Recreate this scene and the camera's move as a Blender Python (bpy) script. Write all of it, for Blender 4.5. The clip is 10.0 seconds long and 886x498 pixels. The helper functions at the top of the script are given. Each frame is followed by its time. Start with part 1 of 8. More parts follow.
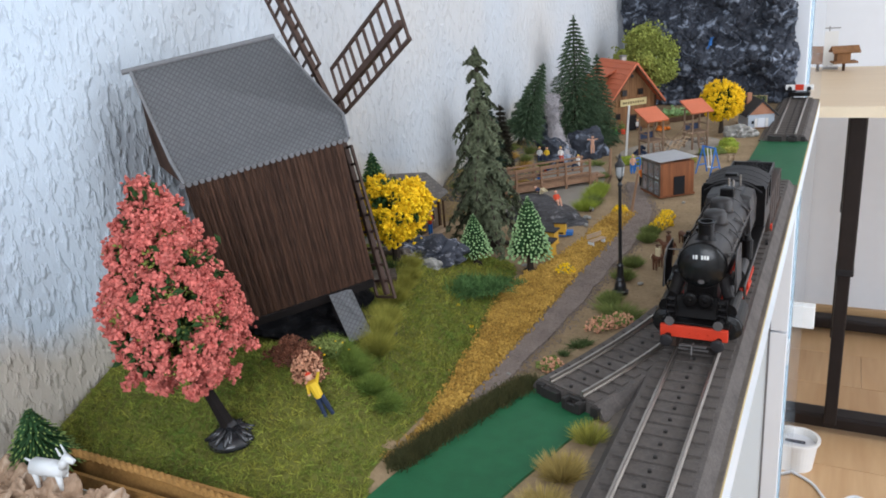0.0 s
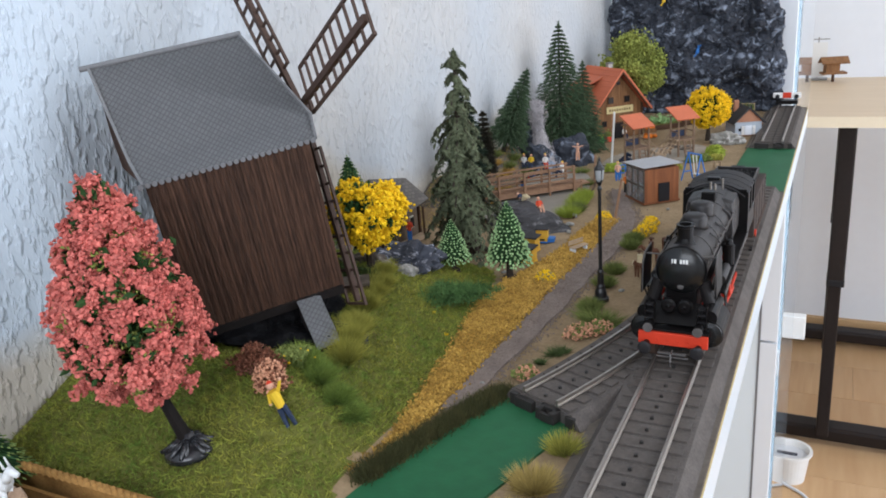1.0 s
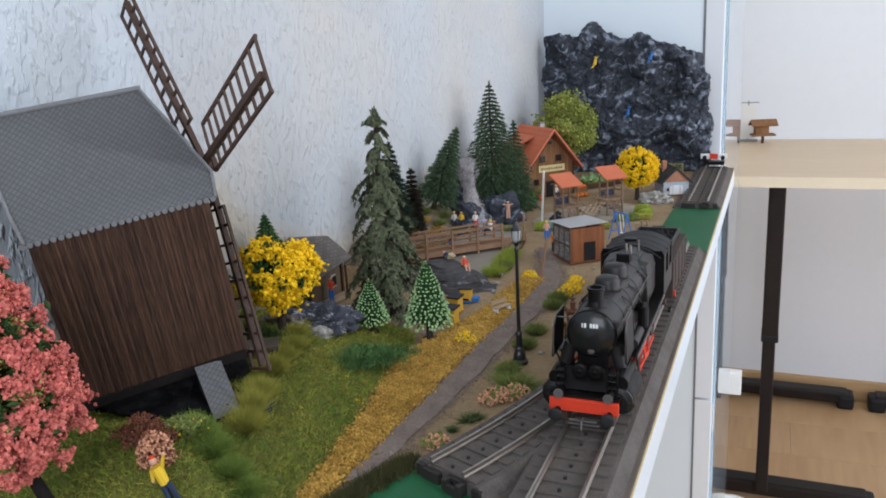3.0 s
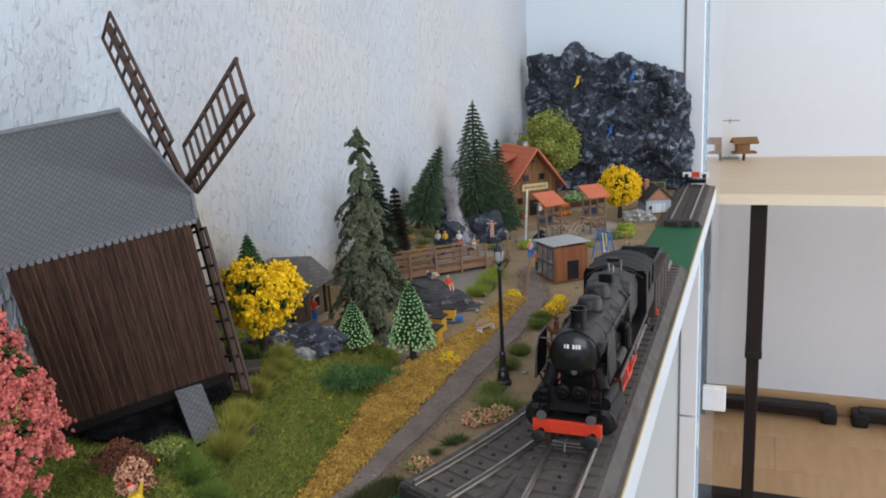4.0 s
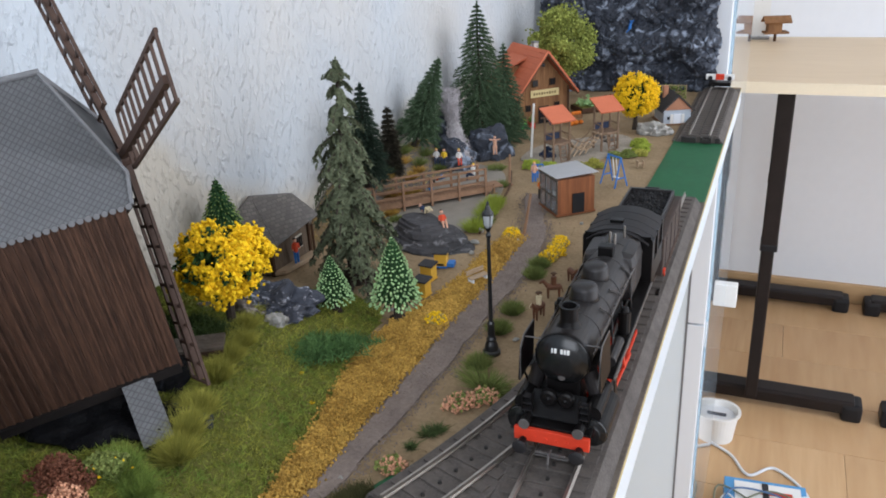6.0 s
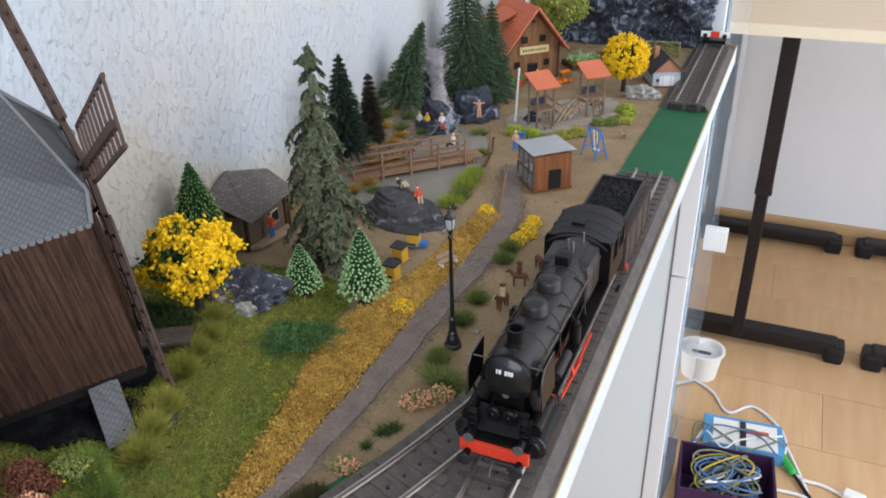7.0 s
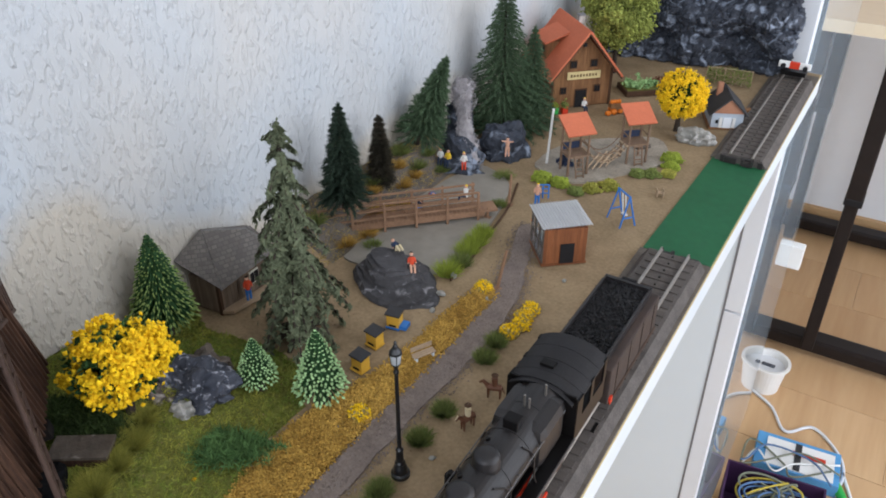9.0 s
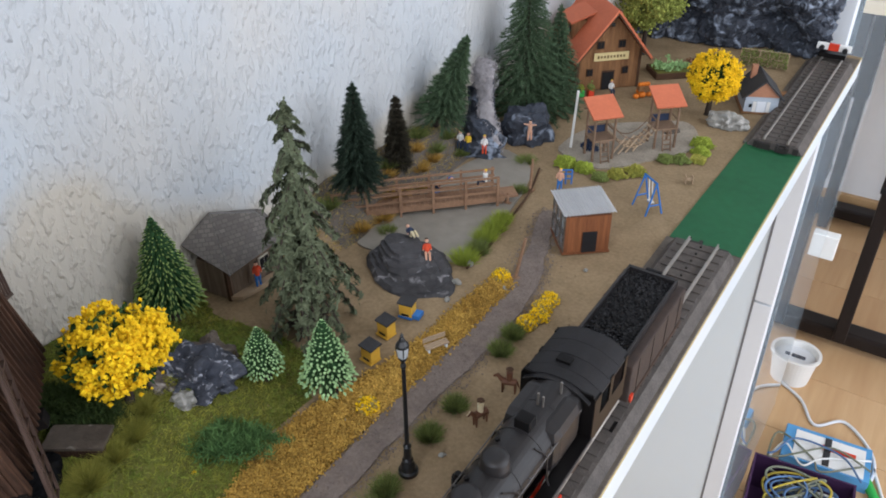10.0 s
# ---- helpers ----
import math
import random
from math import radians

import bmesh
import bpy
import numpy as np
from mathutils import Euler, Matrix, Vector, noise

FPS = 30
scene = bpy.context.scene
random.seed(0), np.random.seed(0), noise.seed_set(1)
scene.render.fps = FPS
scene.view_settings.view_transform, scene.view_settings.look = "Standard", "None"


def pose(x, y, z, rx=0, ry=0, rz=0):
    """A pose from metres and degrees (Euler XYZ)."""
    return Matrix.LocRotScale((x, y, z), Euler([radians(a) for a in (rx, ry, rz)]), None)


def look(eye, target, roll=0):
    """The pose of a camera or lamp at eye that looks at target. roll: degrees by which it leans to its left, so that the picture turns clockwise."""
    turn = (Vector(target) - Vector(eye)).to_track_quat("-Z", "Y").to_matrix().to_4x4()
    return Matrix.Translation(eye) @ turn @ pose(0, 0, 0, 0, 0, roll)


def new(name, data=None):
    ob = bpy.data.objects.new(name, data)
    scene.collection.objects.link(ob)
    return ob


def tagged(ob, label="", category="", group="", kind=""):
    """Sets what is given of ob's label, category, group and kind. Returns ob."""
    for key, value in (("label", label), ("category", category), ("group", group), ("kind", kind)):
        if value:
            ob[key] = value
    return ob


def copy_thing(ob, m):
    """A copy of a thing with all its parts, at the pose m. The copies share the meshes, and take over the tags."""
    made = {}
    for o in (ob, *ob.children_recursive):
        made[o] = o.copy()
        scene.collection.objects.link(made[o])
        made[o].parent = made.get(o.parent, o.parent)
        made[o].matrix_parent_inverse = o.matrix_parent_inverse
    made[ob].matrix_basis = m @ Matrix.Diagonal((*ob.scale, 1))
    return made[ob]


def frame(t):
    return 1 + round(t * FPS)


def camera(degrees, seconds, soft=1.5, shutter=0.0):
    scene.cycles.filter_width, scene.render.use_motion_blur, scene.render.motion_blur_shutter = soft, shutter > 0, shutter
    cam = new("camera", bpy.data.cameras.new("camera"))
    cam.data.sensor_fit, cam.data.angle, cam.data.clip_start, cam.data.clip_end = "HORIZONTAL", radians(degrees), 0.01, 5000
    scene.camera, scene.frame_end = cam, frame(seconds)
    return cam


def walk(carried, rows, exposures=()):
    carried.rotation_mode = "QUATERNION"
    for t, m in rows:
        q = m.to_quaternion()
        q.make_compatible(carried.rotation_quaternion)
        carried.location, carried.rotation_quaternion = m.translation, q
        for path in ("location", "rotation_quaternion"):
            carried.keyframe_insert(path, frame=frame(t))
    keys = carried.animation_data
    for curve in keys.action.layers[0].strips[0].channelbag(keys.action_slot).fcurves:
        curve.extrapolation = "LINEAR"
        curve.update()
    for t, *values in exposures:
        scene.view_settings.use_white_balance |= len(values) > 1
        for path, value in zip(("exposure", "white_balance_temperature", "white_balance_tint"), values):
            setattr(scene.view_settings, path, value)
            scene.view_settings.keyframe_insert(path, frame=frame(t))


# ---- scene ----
cam = camera(58.9, 10.0, soft=1.8)
METRES, EYE, TILT, LEAN, TURN = 0.275, 0.1625, 0.0, 0.0, 27.9
ROWS = [
    (0.0, 0.0, 0.0, 0.0, -1.52, -19.03, 4.43),
    (0.5, 0.0115, 0.0203, -0.0251, -1.62, -18.62, 4.39),
    (1.0, 0.0321, 0.0335, -0.026, -1.96, -18.2, 4.28),
    (1.5, 0.058, 0.0502, -0.0312, -2.66, -17.66, 4.04),
    (2.0, 0.0828, 0.0686, -0.0331, -3.63, -16.74, 3.6),
    (2.5, 0.0905, 0.0663, -0.0318, -4.65, -15.59, 3.3),
    (4.0, 0.0976, 0.0681, -0.0226, -6.6, -13.3, 3.0),
    (4.5, 0.1084, 0.0727, -0.0243, -6.74, -14.14, 3.55),
    (5.0, 0.1209, 0.1289, -0.0015, -6.71, -15.48, 3.45),
    (5.5, 0.1427, 0.203, 0.0223, -5.95, -18.8, 3.24),
    (7.0, 0.246, 0.2679, 0.2095, -4.47, -28.71, 1.46),
    (7.5, 0.2843, 0.3098, 0.2244, -3.8, -29.66, 0.71),
    (8.0, 0.3459, 0.4136, 0.2704, -1.53, -30.25, 0.66),
    (8.5, 0.3971, 0.4852, 0.3334, 1.34, -31.4, 0.37),
    (9.0, 0.4463, 0.5319, 0.3726, 3.35, -32.56, 0.04),
    (9.5, 0.4742, 0.555, 0.3854, 4.26, -33.25, 0.01),
    (10.0, 0.4641, 0.5887, 0.3416, 5.37, -33.66, 0.52),
]
walk(cam, [(t, pose(0, 0, EYE, TILT, LEAN, TURN) @ pose(METRES * x, METRES * y, METRES * z, 90 + pitch, roll, yaw)) for t, x, y, z, yaw, pitch, roll in ROWS],
     exposures=[(0.0, 0.26), (1.5, 0.25), (2.5, 0.14), (4.0, 0.01), (5.5, 0.16), (7.0, 0.32), (8.5, 0.24), (10.0, 0.22)])
# ---- light ----
world = bpy.data.worlds.new("sky")
scene.world = world
world.use_nodes = True
wn = world.node_tree
sky = wn.nodes.new("ShaderNodeTexSky")
sky.sky_type, sky.sun_disc = "NISHITA", False
sky.sun_elevation, sky.sun_rotation = radians(38), radians(120)
wn.nodes["Background"].inputs["Strength"].default_value = 0.10
wn.links.new(sky.outputs["Color"], wn.nodes["Background"].inputs["Color"])


def area_light(name, m, w, h, power, colour):
    lamp = bpy.data.lights.new(name, "AREA")
    lamp.shape, lamp.size, lamp.size_y, lamp.energy, lamp.color = "RECTANGLE", w, h, power, colour
    ob = new(name, lamp)
    ob.matrix_world = m
    return ob


WALL_X0, WALL_SLOPE = -0.270, 0.0225     # plaster wall: x = WALL_X0 + WALL_SLOPE * (y - 0.2)
FLOOR_Z, CEIL_Z = -0.94, 1.55
ROOM_X1, ROOM_Y0, ROOM_Y1 = 1.5, -1.4, 2.5
area_light("window_daylight", look((1.47, 0.95, 0.95), (0.1, 1.0, -0.1)), 2.2, 1.0, 22, (0.85, 0.89, 0.97))
# added low lamp, no known source: brightens the floor and cabinet panel
area_light("balcony_door_daylight", look((1.47, 1.0, -0.25), (0.0, 1.1, -0.5)), 2.2, 1.2, 18, (0.84, 0.885, 1.0))
area_light("rear_window_daylight", look((0.35, -1.37, 0.85), (0.0, 1.0, -0.1)), 1.2, 1.1, 21, (0.85, 0.89, 0.97))


# ---- materials ----
def mat(name, rgb, rough=0.7, metal=0.0, var=0.25, scale=300.0, bump=0.0, bscale=None, rgb2=None, spec=0.22, island=0.0, objrand=0.0, big=0.0):
    """Procedural surface: two noise scales of colour, optional grain bump and per-island or per-object variation."""
    m = bpy.data.materials.new(name)
    m.use_nodes = True
    t = m.node_tree
    n, l = t.nodes, t.links
    b = n["Principled BSDF"]
    b.inputs["Roughness"].default_value, b.inputs["Metallic"].default_value = rough, metal
    b.inputs["Specular IOR Level"].default_value = spec
    co = n.new("ShaderNodeTexCoord")
    fine = n.new("ShaderNodeTexNoise")
    fine.inputs["Scale"].default_value, fine.inputs["Detail"].default_value = scale, 6
    coarse = n.new("ShaderNodeTexNoise")
    coarse.inputs["Scale"].default_value, coarse.inputs["Detail"].default_value = scale / 9, 3
    l.new(co.outputs["Object"], fine.inputs["Vector"])
    l.new(co.outputs["Object"], coarse.inputs["Vector"])
    mix = n.new("ShaderNodeMix")
    mix.data_type = "RGBA"
    other = rgb2 or tuple(c * (1 - var) for c in rgb)
    mix.inputs["A"].default_value, mix.inputs["B"].default_value = (*rgb, 1), (*other, 1)
    ramp = n.new("ShaderNodeMapRange")
    ramp.inputs["From Min"].default_value, ramp.inputs["From Max"].default_value = 0.35, 0.65
    add = n.new("ShaderNodeMath")
    add.operation = "MULTIPLY_ADD"
    add.inputs[1].default_value = 0.5
    half = n.new("ShaderNodeMath")
    half.operation = "MULTIPLY"
    half.inputs[1].default_value = 0.5
    l.new(coarse.outputs["Fac"], half.inputs[0])
    l.new(fine.outputs["Fac"], add.inputs[0])
    l.new(half.outputs[0], add.inputs[2])
    l.new(add.outputs[0], ramp.inputs["Value"])
    l.new(ramp.outputs["Result"], mix.inputs["Factor"])
    out = mix.outputs["Result"]
    if island or objrand:
        hsv = n.new("ShaderNodeHueSaturation")
        mr = n.new("ShaderNodeMapRange")
        amount = island or objrand
        mr.inputs["To Min"].default_value, mr.inputs["To Max"].default_value = 1 - amount, 1 + amount
        if island:
            g = n.new("ShaderNodeNewGeometry")
            l.new(g.outputs["Random Per Island"], mr.inputs["Value"])
        else:
            g = n.new("ShaderNodeObjectInfo")
            l.new(g.outputs["Random"], mr.inputs["Value"])
        l.new(mr.outputs["Result"], hsv.inputs["Value"])
        l.new(out, hsv.inputs["Color"])
        out = hsv.outputs["Color"]
    l.new(out, b.inputs["Base Color"])
    if bump:
        bn = n.new("ShaderNodeTexNoise")
        bn.inputs["Scale"].default_value, bn.inputs["Detail"].default_value = bscale or scale, 5
        bp = n.new("ShaderNodeBump")
        bp.inputs["Strength"].default_value, bp.inputs["Distance"].default_value = bump, 0.5 / (bscale or scale)
        l.new(co.outputs["Object"], bn.inputs["Vector"])
        l.new(bn.outputs["Fac"], bp.inputs["Height"])
        l.new(bp.outputs["Normal"], b.inputs["Normal"])
    return m


def stretch(m, sx, sy, sz):
    """Stretch every noise of a material along the object's axes, shifted from piece to piece."""
    t = m.node_tree
    co = next(x for x in t.nodes if x.type == "TEX_COORD")
    mp = t.nodes.new("ShaderNodeMapping")
    mp.inputs["Scale"].default_value = (sx, sy, sz)
    t.links.new(co.outputs["Object"], mp.inputs["Vector"])
    info = t.nodes.new("ShaderNodeObjectInfo")
    shift = t.nodes.new("ShaderNodeVectorMath")
    shift.operation = "SCALE"
    shift.inputs[0].default_value = (3.1, 4.7, 5.3)
    t.links.new(info.outputs["Random"], shift.inputs["Scale"])
    t.links.new(shift.outputs["Vector"], mp.inputs["Location"])
    for x in t.nodes:
        if x.type == "TEX_NOISE":
            t.links.new(mp.outputs["Vector"], x.inputs["Vector"])
    return m


def plaster_material():
    """Blue-white brushed plaster with soft noise tints, bluer at the near end and warm beige low down."""
    m = mat("white_textured_plaster", (0.47, 0.48, 0.49), 0.75, var=0.05, scale=60)
    t = m.node_tree
    n, l = t.nodes, t.links
    b, co = n["Principled BSDF"], next(x for x in n if x.type == "TEX_COORD")
    mp = n.new("ShaderNodeMapping")
    mp.inputs["Scale"].default_value = (1, 1.0, 0.50)
    mp.inputs["Rotation"].default_value = (radians(14), 0, 0)
    l.new(co.outputs["Object"], mp.inputs["Vector"])
    big = n.new("ShaderNodeTexNoise")
    big.inputs["Scale"].default_value, big.inputs["Detail"].default_value, big.inputs["Distortion"].default_value = 300, 3.0, 0.0
    ridge = n.new("ShaderNodeMapRange")
    ridge.inputs["From Min"].default_value, ridge.inputs["From Max"].default_value = 0.44, 0.74
    ridge.interpolation_type = "SMOOTHSTEP"
    fine = n.new("ShaderNodeTexNoise")
    fine.inputs["Scale"].default_value, fine.inputs["Detail"].default_value = 620, 4
    mm = n.new("ShaderNodeMath")
    mm.operation, mm.inputs[1].default_value = "MULTIPLY_ADD", 0.22
    l.new(mp.outputs["Vector"], big.inputs["Vector"])
    l.new(mp.outputs["Vector"], fine.inputs["Vector"])
    l.new(big.outputs["Fac"], ridge.inputs["Value"])
    l.new(fine.outputs["Fac"], mm.inputs[0])
    l.new(ridge.outputs["Result"], mm.inputs[2])
    bp = n.new("ShaderNodeBump")
    bp.inputs["Strength"].default_value, bp.inputs["Distance"].default_value = 0.75, 0.0013
    l.new(mm.outputs[0], bp.inputs["Height"])
    l.new(bp.outputs["Normal"], b.inputs["Normal"])
    old = b.inputs["Base Color"].links[0].from_socket
    for tint, scale, lo, hi, shift in (((0.475, 0.51, 0.545), 6.0, 0.40, 0.70, (3.1, 0.4, 1.7)), ((0.52, 0.50, 0.475), 8.0, 0.45, 0.75, (0.0, 2.2, 5.3))):
        place = n.new("ShaderNodeMapping")
        place.inputs["Location"].default_value = shift
        wash = n.new("ShaderNodeTexNoise")
        wash.inputs["Scale"].default_value, wash.inputs["Detail"].default_value = scale, 2.5
        edge = n.new("ShaderNodeMapRange")
        edge.inputs["From Min"].default_value, edge.inputs["From Max"].default_value = lo, hi
        mx = n.new("ShaderNodeMix")
        mx.data_type = "RGBA"
        mx.inputs["B"].default_value = (*tint, 1)
        l.new(co.outputs["Object"], place.inputs["Vector"])
        l.new(place.outputs["Vector"], wash.inputs["Vector"])
        l.new(wash.outputs["Fac"], edge.inputs["Value"])
        l.new(edge.outputs["Result"], mx.inputs["Factor"])
        l.new(old, mx.inputs["A"])
        old = mx.outputs["Result"]
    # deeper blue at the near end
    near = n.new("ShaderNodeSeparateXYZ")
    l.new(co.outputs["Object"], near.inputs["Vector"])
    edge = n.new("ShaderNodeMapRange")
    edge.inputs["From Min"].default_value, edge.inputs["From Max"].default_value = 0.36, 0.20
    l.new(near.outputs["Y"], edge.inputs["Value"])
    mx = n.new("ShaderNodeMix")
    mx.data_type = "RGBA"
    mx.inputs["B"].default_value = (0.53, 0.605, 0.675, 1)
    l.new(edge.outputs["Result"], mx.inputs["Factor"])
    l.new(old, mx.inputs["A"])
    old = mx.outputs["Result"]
    # beige tint low down, with an uneven upper edge that rises in a hump
    low = n.new("ShaderNodeSeparateXYZ")
    l.new(co.outputs["Object"], low.inputs["Vector"])
    rise = n.new("ShaderNodeTexNoise")
    rise.inputs["Scale"].default_value, rise.inputs["Detail"].default_value = 14.0, 2.5
    l.new(co.outputs["Object"], rise.inputs["Vector"])

    def calc(kind, first, second, third=None):
        node = n.new("ShaderNodeMath")
        node.operation = kind
        for i, value in enumerate((first, second, third)):
            if value is None:
                continue
            if isinstance(value, (int, float)):
                node.inputs[i].default_value = value
            else:
                l.new(value, node.inputs[i])
        return node.outputs[0]

    along = calc("MULTIPLY", calc("SUBTRACT", low.outputs["Y"], 0.355), 18.0)
    hump = calc("EXPONENT", calc("MULTIPLY", calc("MULTIPLY", along, along), -1.0), None)
    height = calc("MULTIPLY_ADD", hump, -0.062, calc("MULTIPLY_ADD", rise.outputs["Fac"], -0.08, low.outputs["Z"]))
    edge = n.new("ShaderNodeMapRange")
    edge.inputs["From Min"].default_value, edge.inputs["From Max"].default_value = 0.008, -0.012
    l.new(height, edge.inputs["Value"])
    mx = n.new("ShaderNodeMix")
    mx.data_type = "RGBA"
    mx.inputs["B"].default_value = (0.50, 0.455, 0.39, 1)
    l.new(edge.outputs["Result"], mx.inputs["Factor"])
    l.new(old, mx.inputs["A"])
    l.new(mx.outputs["Result"], b.inputs["Base Color"])
    return m


def tile_material(name, rgb, rgb2, sx, sy, rough=0.6, offset=0.5):
    """Fine diamond or square scale pattern, pressed into a moulded plastic roof."""
    m = mat(name, rgb, rough, var=0.2, scale=400)
    t = m.node_tree
    n, l = t.nodes, t.links
    b, co = n["Principled BSDF"], next(x for x in n if x.type == "TEX_COORD")
    br = n.new("ShaderNodeTexBrick")
    br.inputs["Scale"].default_value, br.offset = 1.0, offset
    br.inputs["Brick Width"].default_value, br.inputs["Row Height"].default_value = sx, sy
    br.inputs["Mortar Size"].default_value, br.inputs["Mortar Smooth"].default_value = min(sx, sy) * 0.13, 0.3
    br.inputs["Color1"].default_value, br.inputs["Color2"].default_value, br.inputs["Mortar"].default_value = (*rgb, 1), (*rgb2, 1), (*(c * 0.66 for c in rgb), 1)
    l.new(co.outputs["UV"], br.inputs["Vector"])
    l.new(br.outputs["Color"], b.inputs["Base Color"])
    bp = n.new("ShaderNodeBump")
    bp.inputs["Strength"].default_value, bp.inputs["Distance"].default_value = 0.6, 0.0005
    bp.invert = True
    l.new(br.outputs["Fac"], bp.inputs["Height"])
    l.new(bp.outputs["Normal"], b.inputs["Normal"])
    return m


def glass_material(name, tint=(0.78, 0.87, 0.94)):
    m = bpy.data.materials.new(name)
    m.use_nodes = True
    b = m.node_tree.nodes["Principled BSDF"]
    b.inputs["Base Color"].default_value = (*tint, 1)
    # transmission under 1 lets the pale blue base stand in for reflected haze
    b.inputs["Roughness"].default_value, b.inputs["Transmission Weight"].default_value, b.inputs["IOR"].default_value = 0.02, 0.90, 1.45
    return m


def rock_material(name, dark, light, scale, cover=0.55):
    """Dark cast plaster rock with pale dry-brushed flecks."""
    m = mat(name, dark, 0.62, var=0.5, scale=scale, bump=0.7, bscale=scale * 1.4)
    t = m.node_tree
    n, l = t.nodes, t.links
    b, co = n["Principled BSDF"], next(x for x in n if x.type == "TEX_COORD")
    old = b.inputs["Base Color"].links[0].from_socket
    fl = n.new("ShaderNodeTexNoise")
    fl.inputs["Scale"].default_value, fl.inputs["Detail"].default_value, fl.inputs["Distortion"].default_value = scale * 0.55, 8, 1.2
    rm = n.new("ShaderNodeMapRange")
    rm.inputs["From Min"].default_value, rm.inputs["From Max"].default_value = cover, cover + 0.16
    mx = n.new("ShaderNodeMix")
    mx.data_type = "RGBA"
    mx.inputs["B"].default_value = (*light, 1)
    l.new(co.outputs["Object"], fl.inputs["Vector"])
    l.new(fl.outputs["Fac"], rm.inputs["Value"])
    l.new(rm.outputs["Result"], mx.inputs["Factor"])
    l.new(old, mx.inputs["A"])
    l.new(mx.outputs["Result"], b.inputs["Base Color"])
    return m


M = {}
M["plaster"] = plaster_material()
M["white_paint"] = mat("white_wall_paint", (0.77, 0.795, 0.83), 0.8, var=0.03, scale=40, bump=0.05, bscale=300)
M["ceiling"] = mat("ceiling_paint", (0.82, 0.82, 0.80), 0.9, var=0.03, scale=30)
M["lacquer"] = mat("white_cabinet_lacquer", (0.67, 0.745, 0.80), 0.32, var=0.025, scale=18, spec=0.5)
M["lacquer_grey"] = mat("pale_grey_door_edge", (0.70, 0.73, 0.77), 0.4, var=0.04, scale=25)
M["gap"] = mat("dark_gap", (0.20, 0.20, 0.21), 0.8, var=0.2)
M["laminate"] = stretch(mat("beech_laminate_floor", (0.60, 0.40, 0.22), 0.35, rgb2=(0.50, 0.31, 0.16), scale=40, objrand=0.06), 1, 0.12, 1)
M["desk"] = stretch(mat("pale_maple_desktop", (0.66, 0.52, 0.36), 0.45, rgb2=(0.60, 0.46, 0.31), scale=50), 0.15, 1, 1)
M["desk_edge"] = mat("cream_desk_edge", (0.74, 0.64, 0.48), 0.5, var=0.05)
M["desk_frame"] = mat("black_brown_powder_coated_steel", (0.020, 0.015, 0.014), 0.42, metal=0.0, var=0.3, scale=200)
M["plug_black"] = mat("black_plastic", (0.015, 0.015, 0.017), 0.45, var=0.2)
M["white_plastic"] = mat("white_plastic", (0.78, 0.78, 0.76), 0.4, var=0.04)
M["wood_skirt"] = stretch(mat("beech_skirting", (0.55, 0.36, 0.19), 0.45, var=0.15, scale=60), 0.1, 1, 1)
M["glass"] = glass_material("clear_glass")
M["glass_edge"] = mat("ground_glass_edge", (0.55, 0.68, 0.72), 0.35, var=0.1, scale=60)
M["mdf"] = mat("raw_board_edge", (0.62, 0.50, 0.26), 0.8, var=0.2, scale=250)
M["sand"] = mat("scattered_sand_ground", (0.300, 0.216, 0.128), 0.95, rgb2=(0.205, 0.143, 0.080), scale=520, bump=0.55, bscale=1400)
M["soil"] = mat("meadow_soil", (0.145, 0.148, 0.032), 0.95, rgb2=(0.085, 0.084, 0.020), scale=420, bump=0.5, bscale=1200)
M["path"] = mat("grey_mauve_path", (0.228, 0.182, 0.155), 0.95, rgb2=(0.150, 0.119, 0.103), scale=700, bump=0.6, bscale=1600)
M["gravel"] = mat("pale_gravel", (0.36, 0.315, 0.255), 0.95, rgb2=(0.21, 0.18, 0.145), scale=800, bump=0.7, bscale=1500)
M["pond"] = mat("dull_grey_pond_surface", (0.260, 0.235, 0.200), 0.42, rgb2=(0.200, 0.180, 0.150), scale=120, bump=0.08, bscale=260)
M["green_board"] = mat("green_painted_board", (0.018, 0.110, 0.045), 0.55, var=0.22, scale=160, bump=0.12, bscale=700)
M["bed"] = mat("grey_brown_track_bed", (0.140, 0.118, 0.098), 0.95, rgb2=(0.090, 0.076, 0.064), scale=600, bump=0.6, bscale=1500)
M["ballast"] = mat("moulded_grey_ballast", (0.130, 0.113, 0.102), 0.85, rgb2=(0.070, 0.061, 0.056), scale=1100, bump=0.9, bscale=1500)
M["sleeper"] = mat("dark_brown_sleeper", (0.105, 0.090, 0.080), 0.75, var=0.35, scale=600)
M["rail"] = mat("nickel_silver_rail", (0.40, 0.36, 0.32), 0.36, metal=0.9, var=0.2, scale=300)
M["stud"] = mat("dark_contact_stud", (0.03, 0.027, 0.025), 0.5, var=0.2)
M["mill_wood"] = stretch(mat("dark_stained_mill_boards", (0.088, 0.044, 0.027), 0.75, rgb2=(0.024, 0.012, 0.008), scale=900, bump=0.45, bscale=1100, objrand=0.10), 1, 1, 0.16)
# dark timber, colour lowered to near black for the shade under the mill
M["mill_dark"] = mat("blackened_timber", (0.012, 0.009, 0.008), 0.9, var=0.4, scale=500)
M["sail_wood"] = mat("dark_brown_sail_lattice", (0.075, 0.045, 0.034), 0.6, var=0.3, scale=500)
M["slate"] = tile_material("grey_slate_scales", (0.245, 0.248, 0.255), (0.222, 0.225, 0.233), 0.0015, 0.0021, offset=0.0)
M["slate_flat"] = mat("grey_slate_edge", (0.175, 0.175, 0.18), 0.6, var=0.2, scale=600)
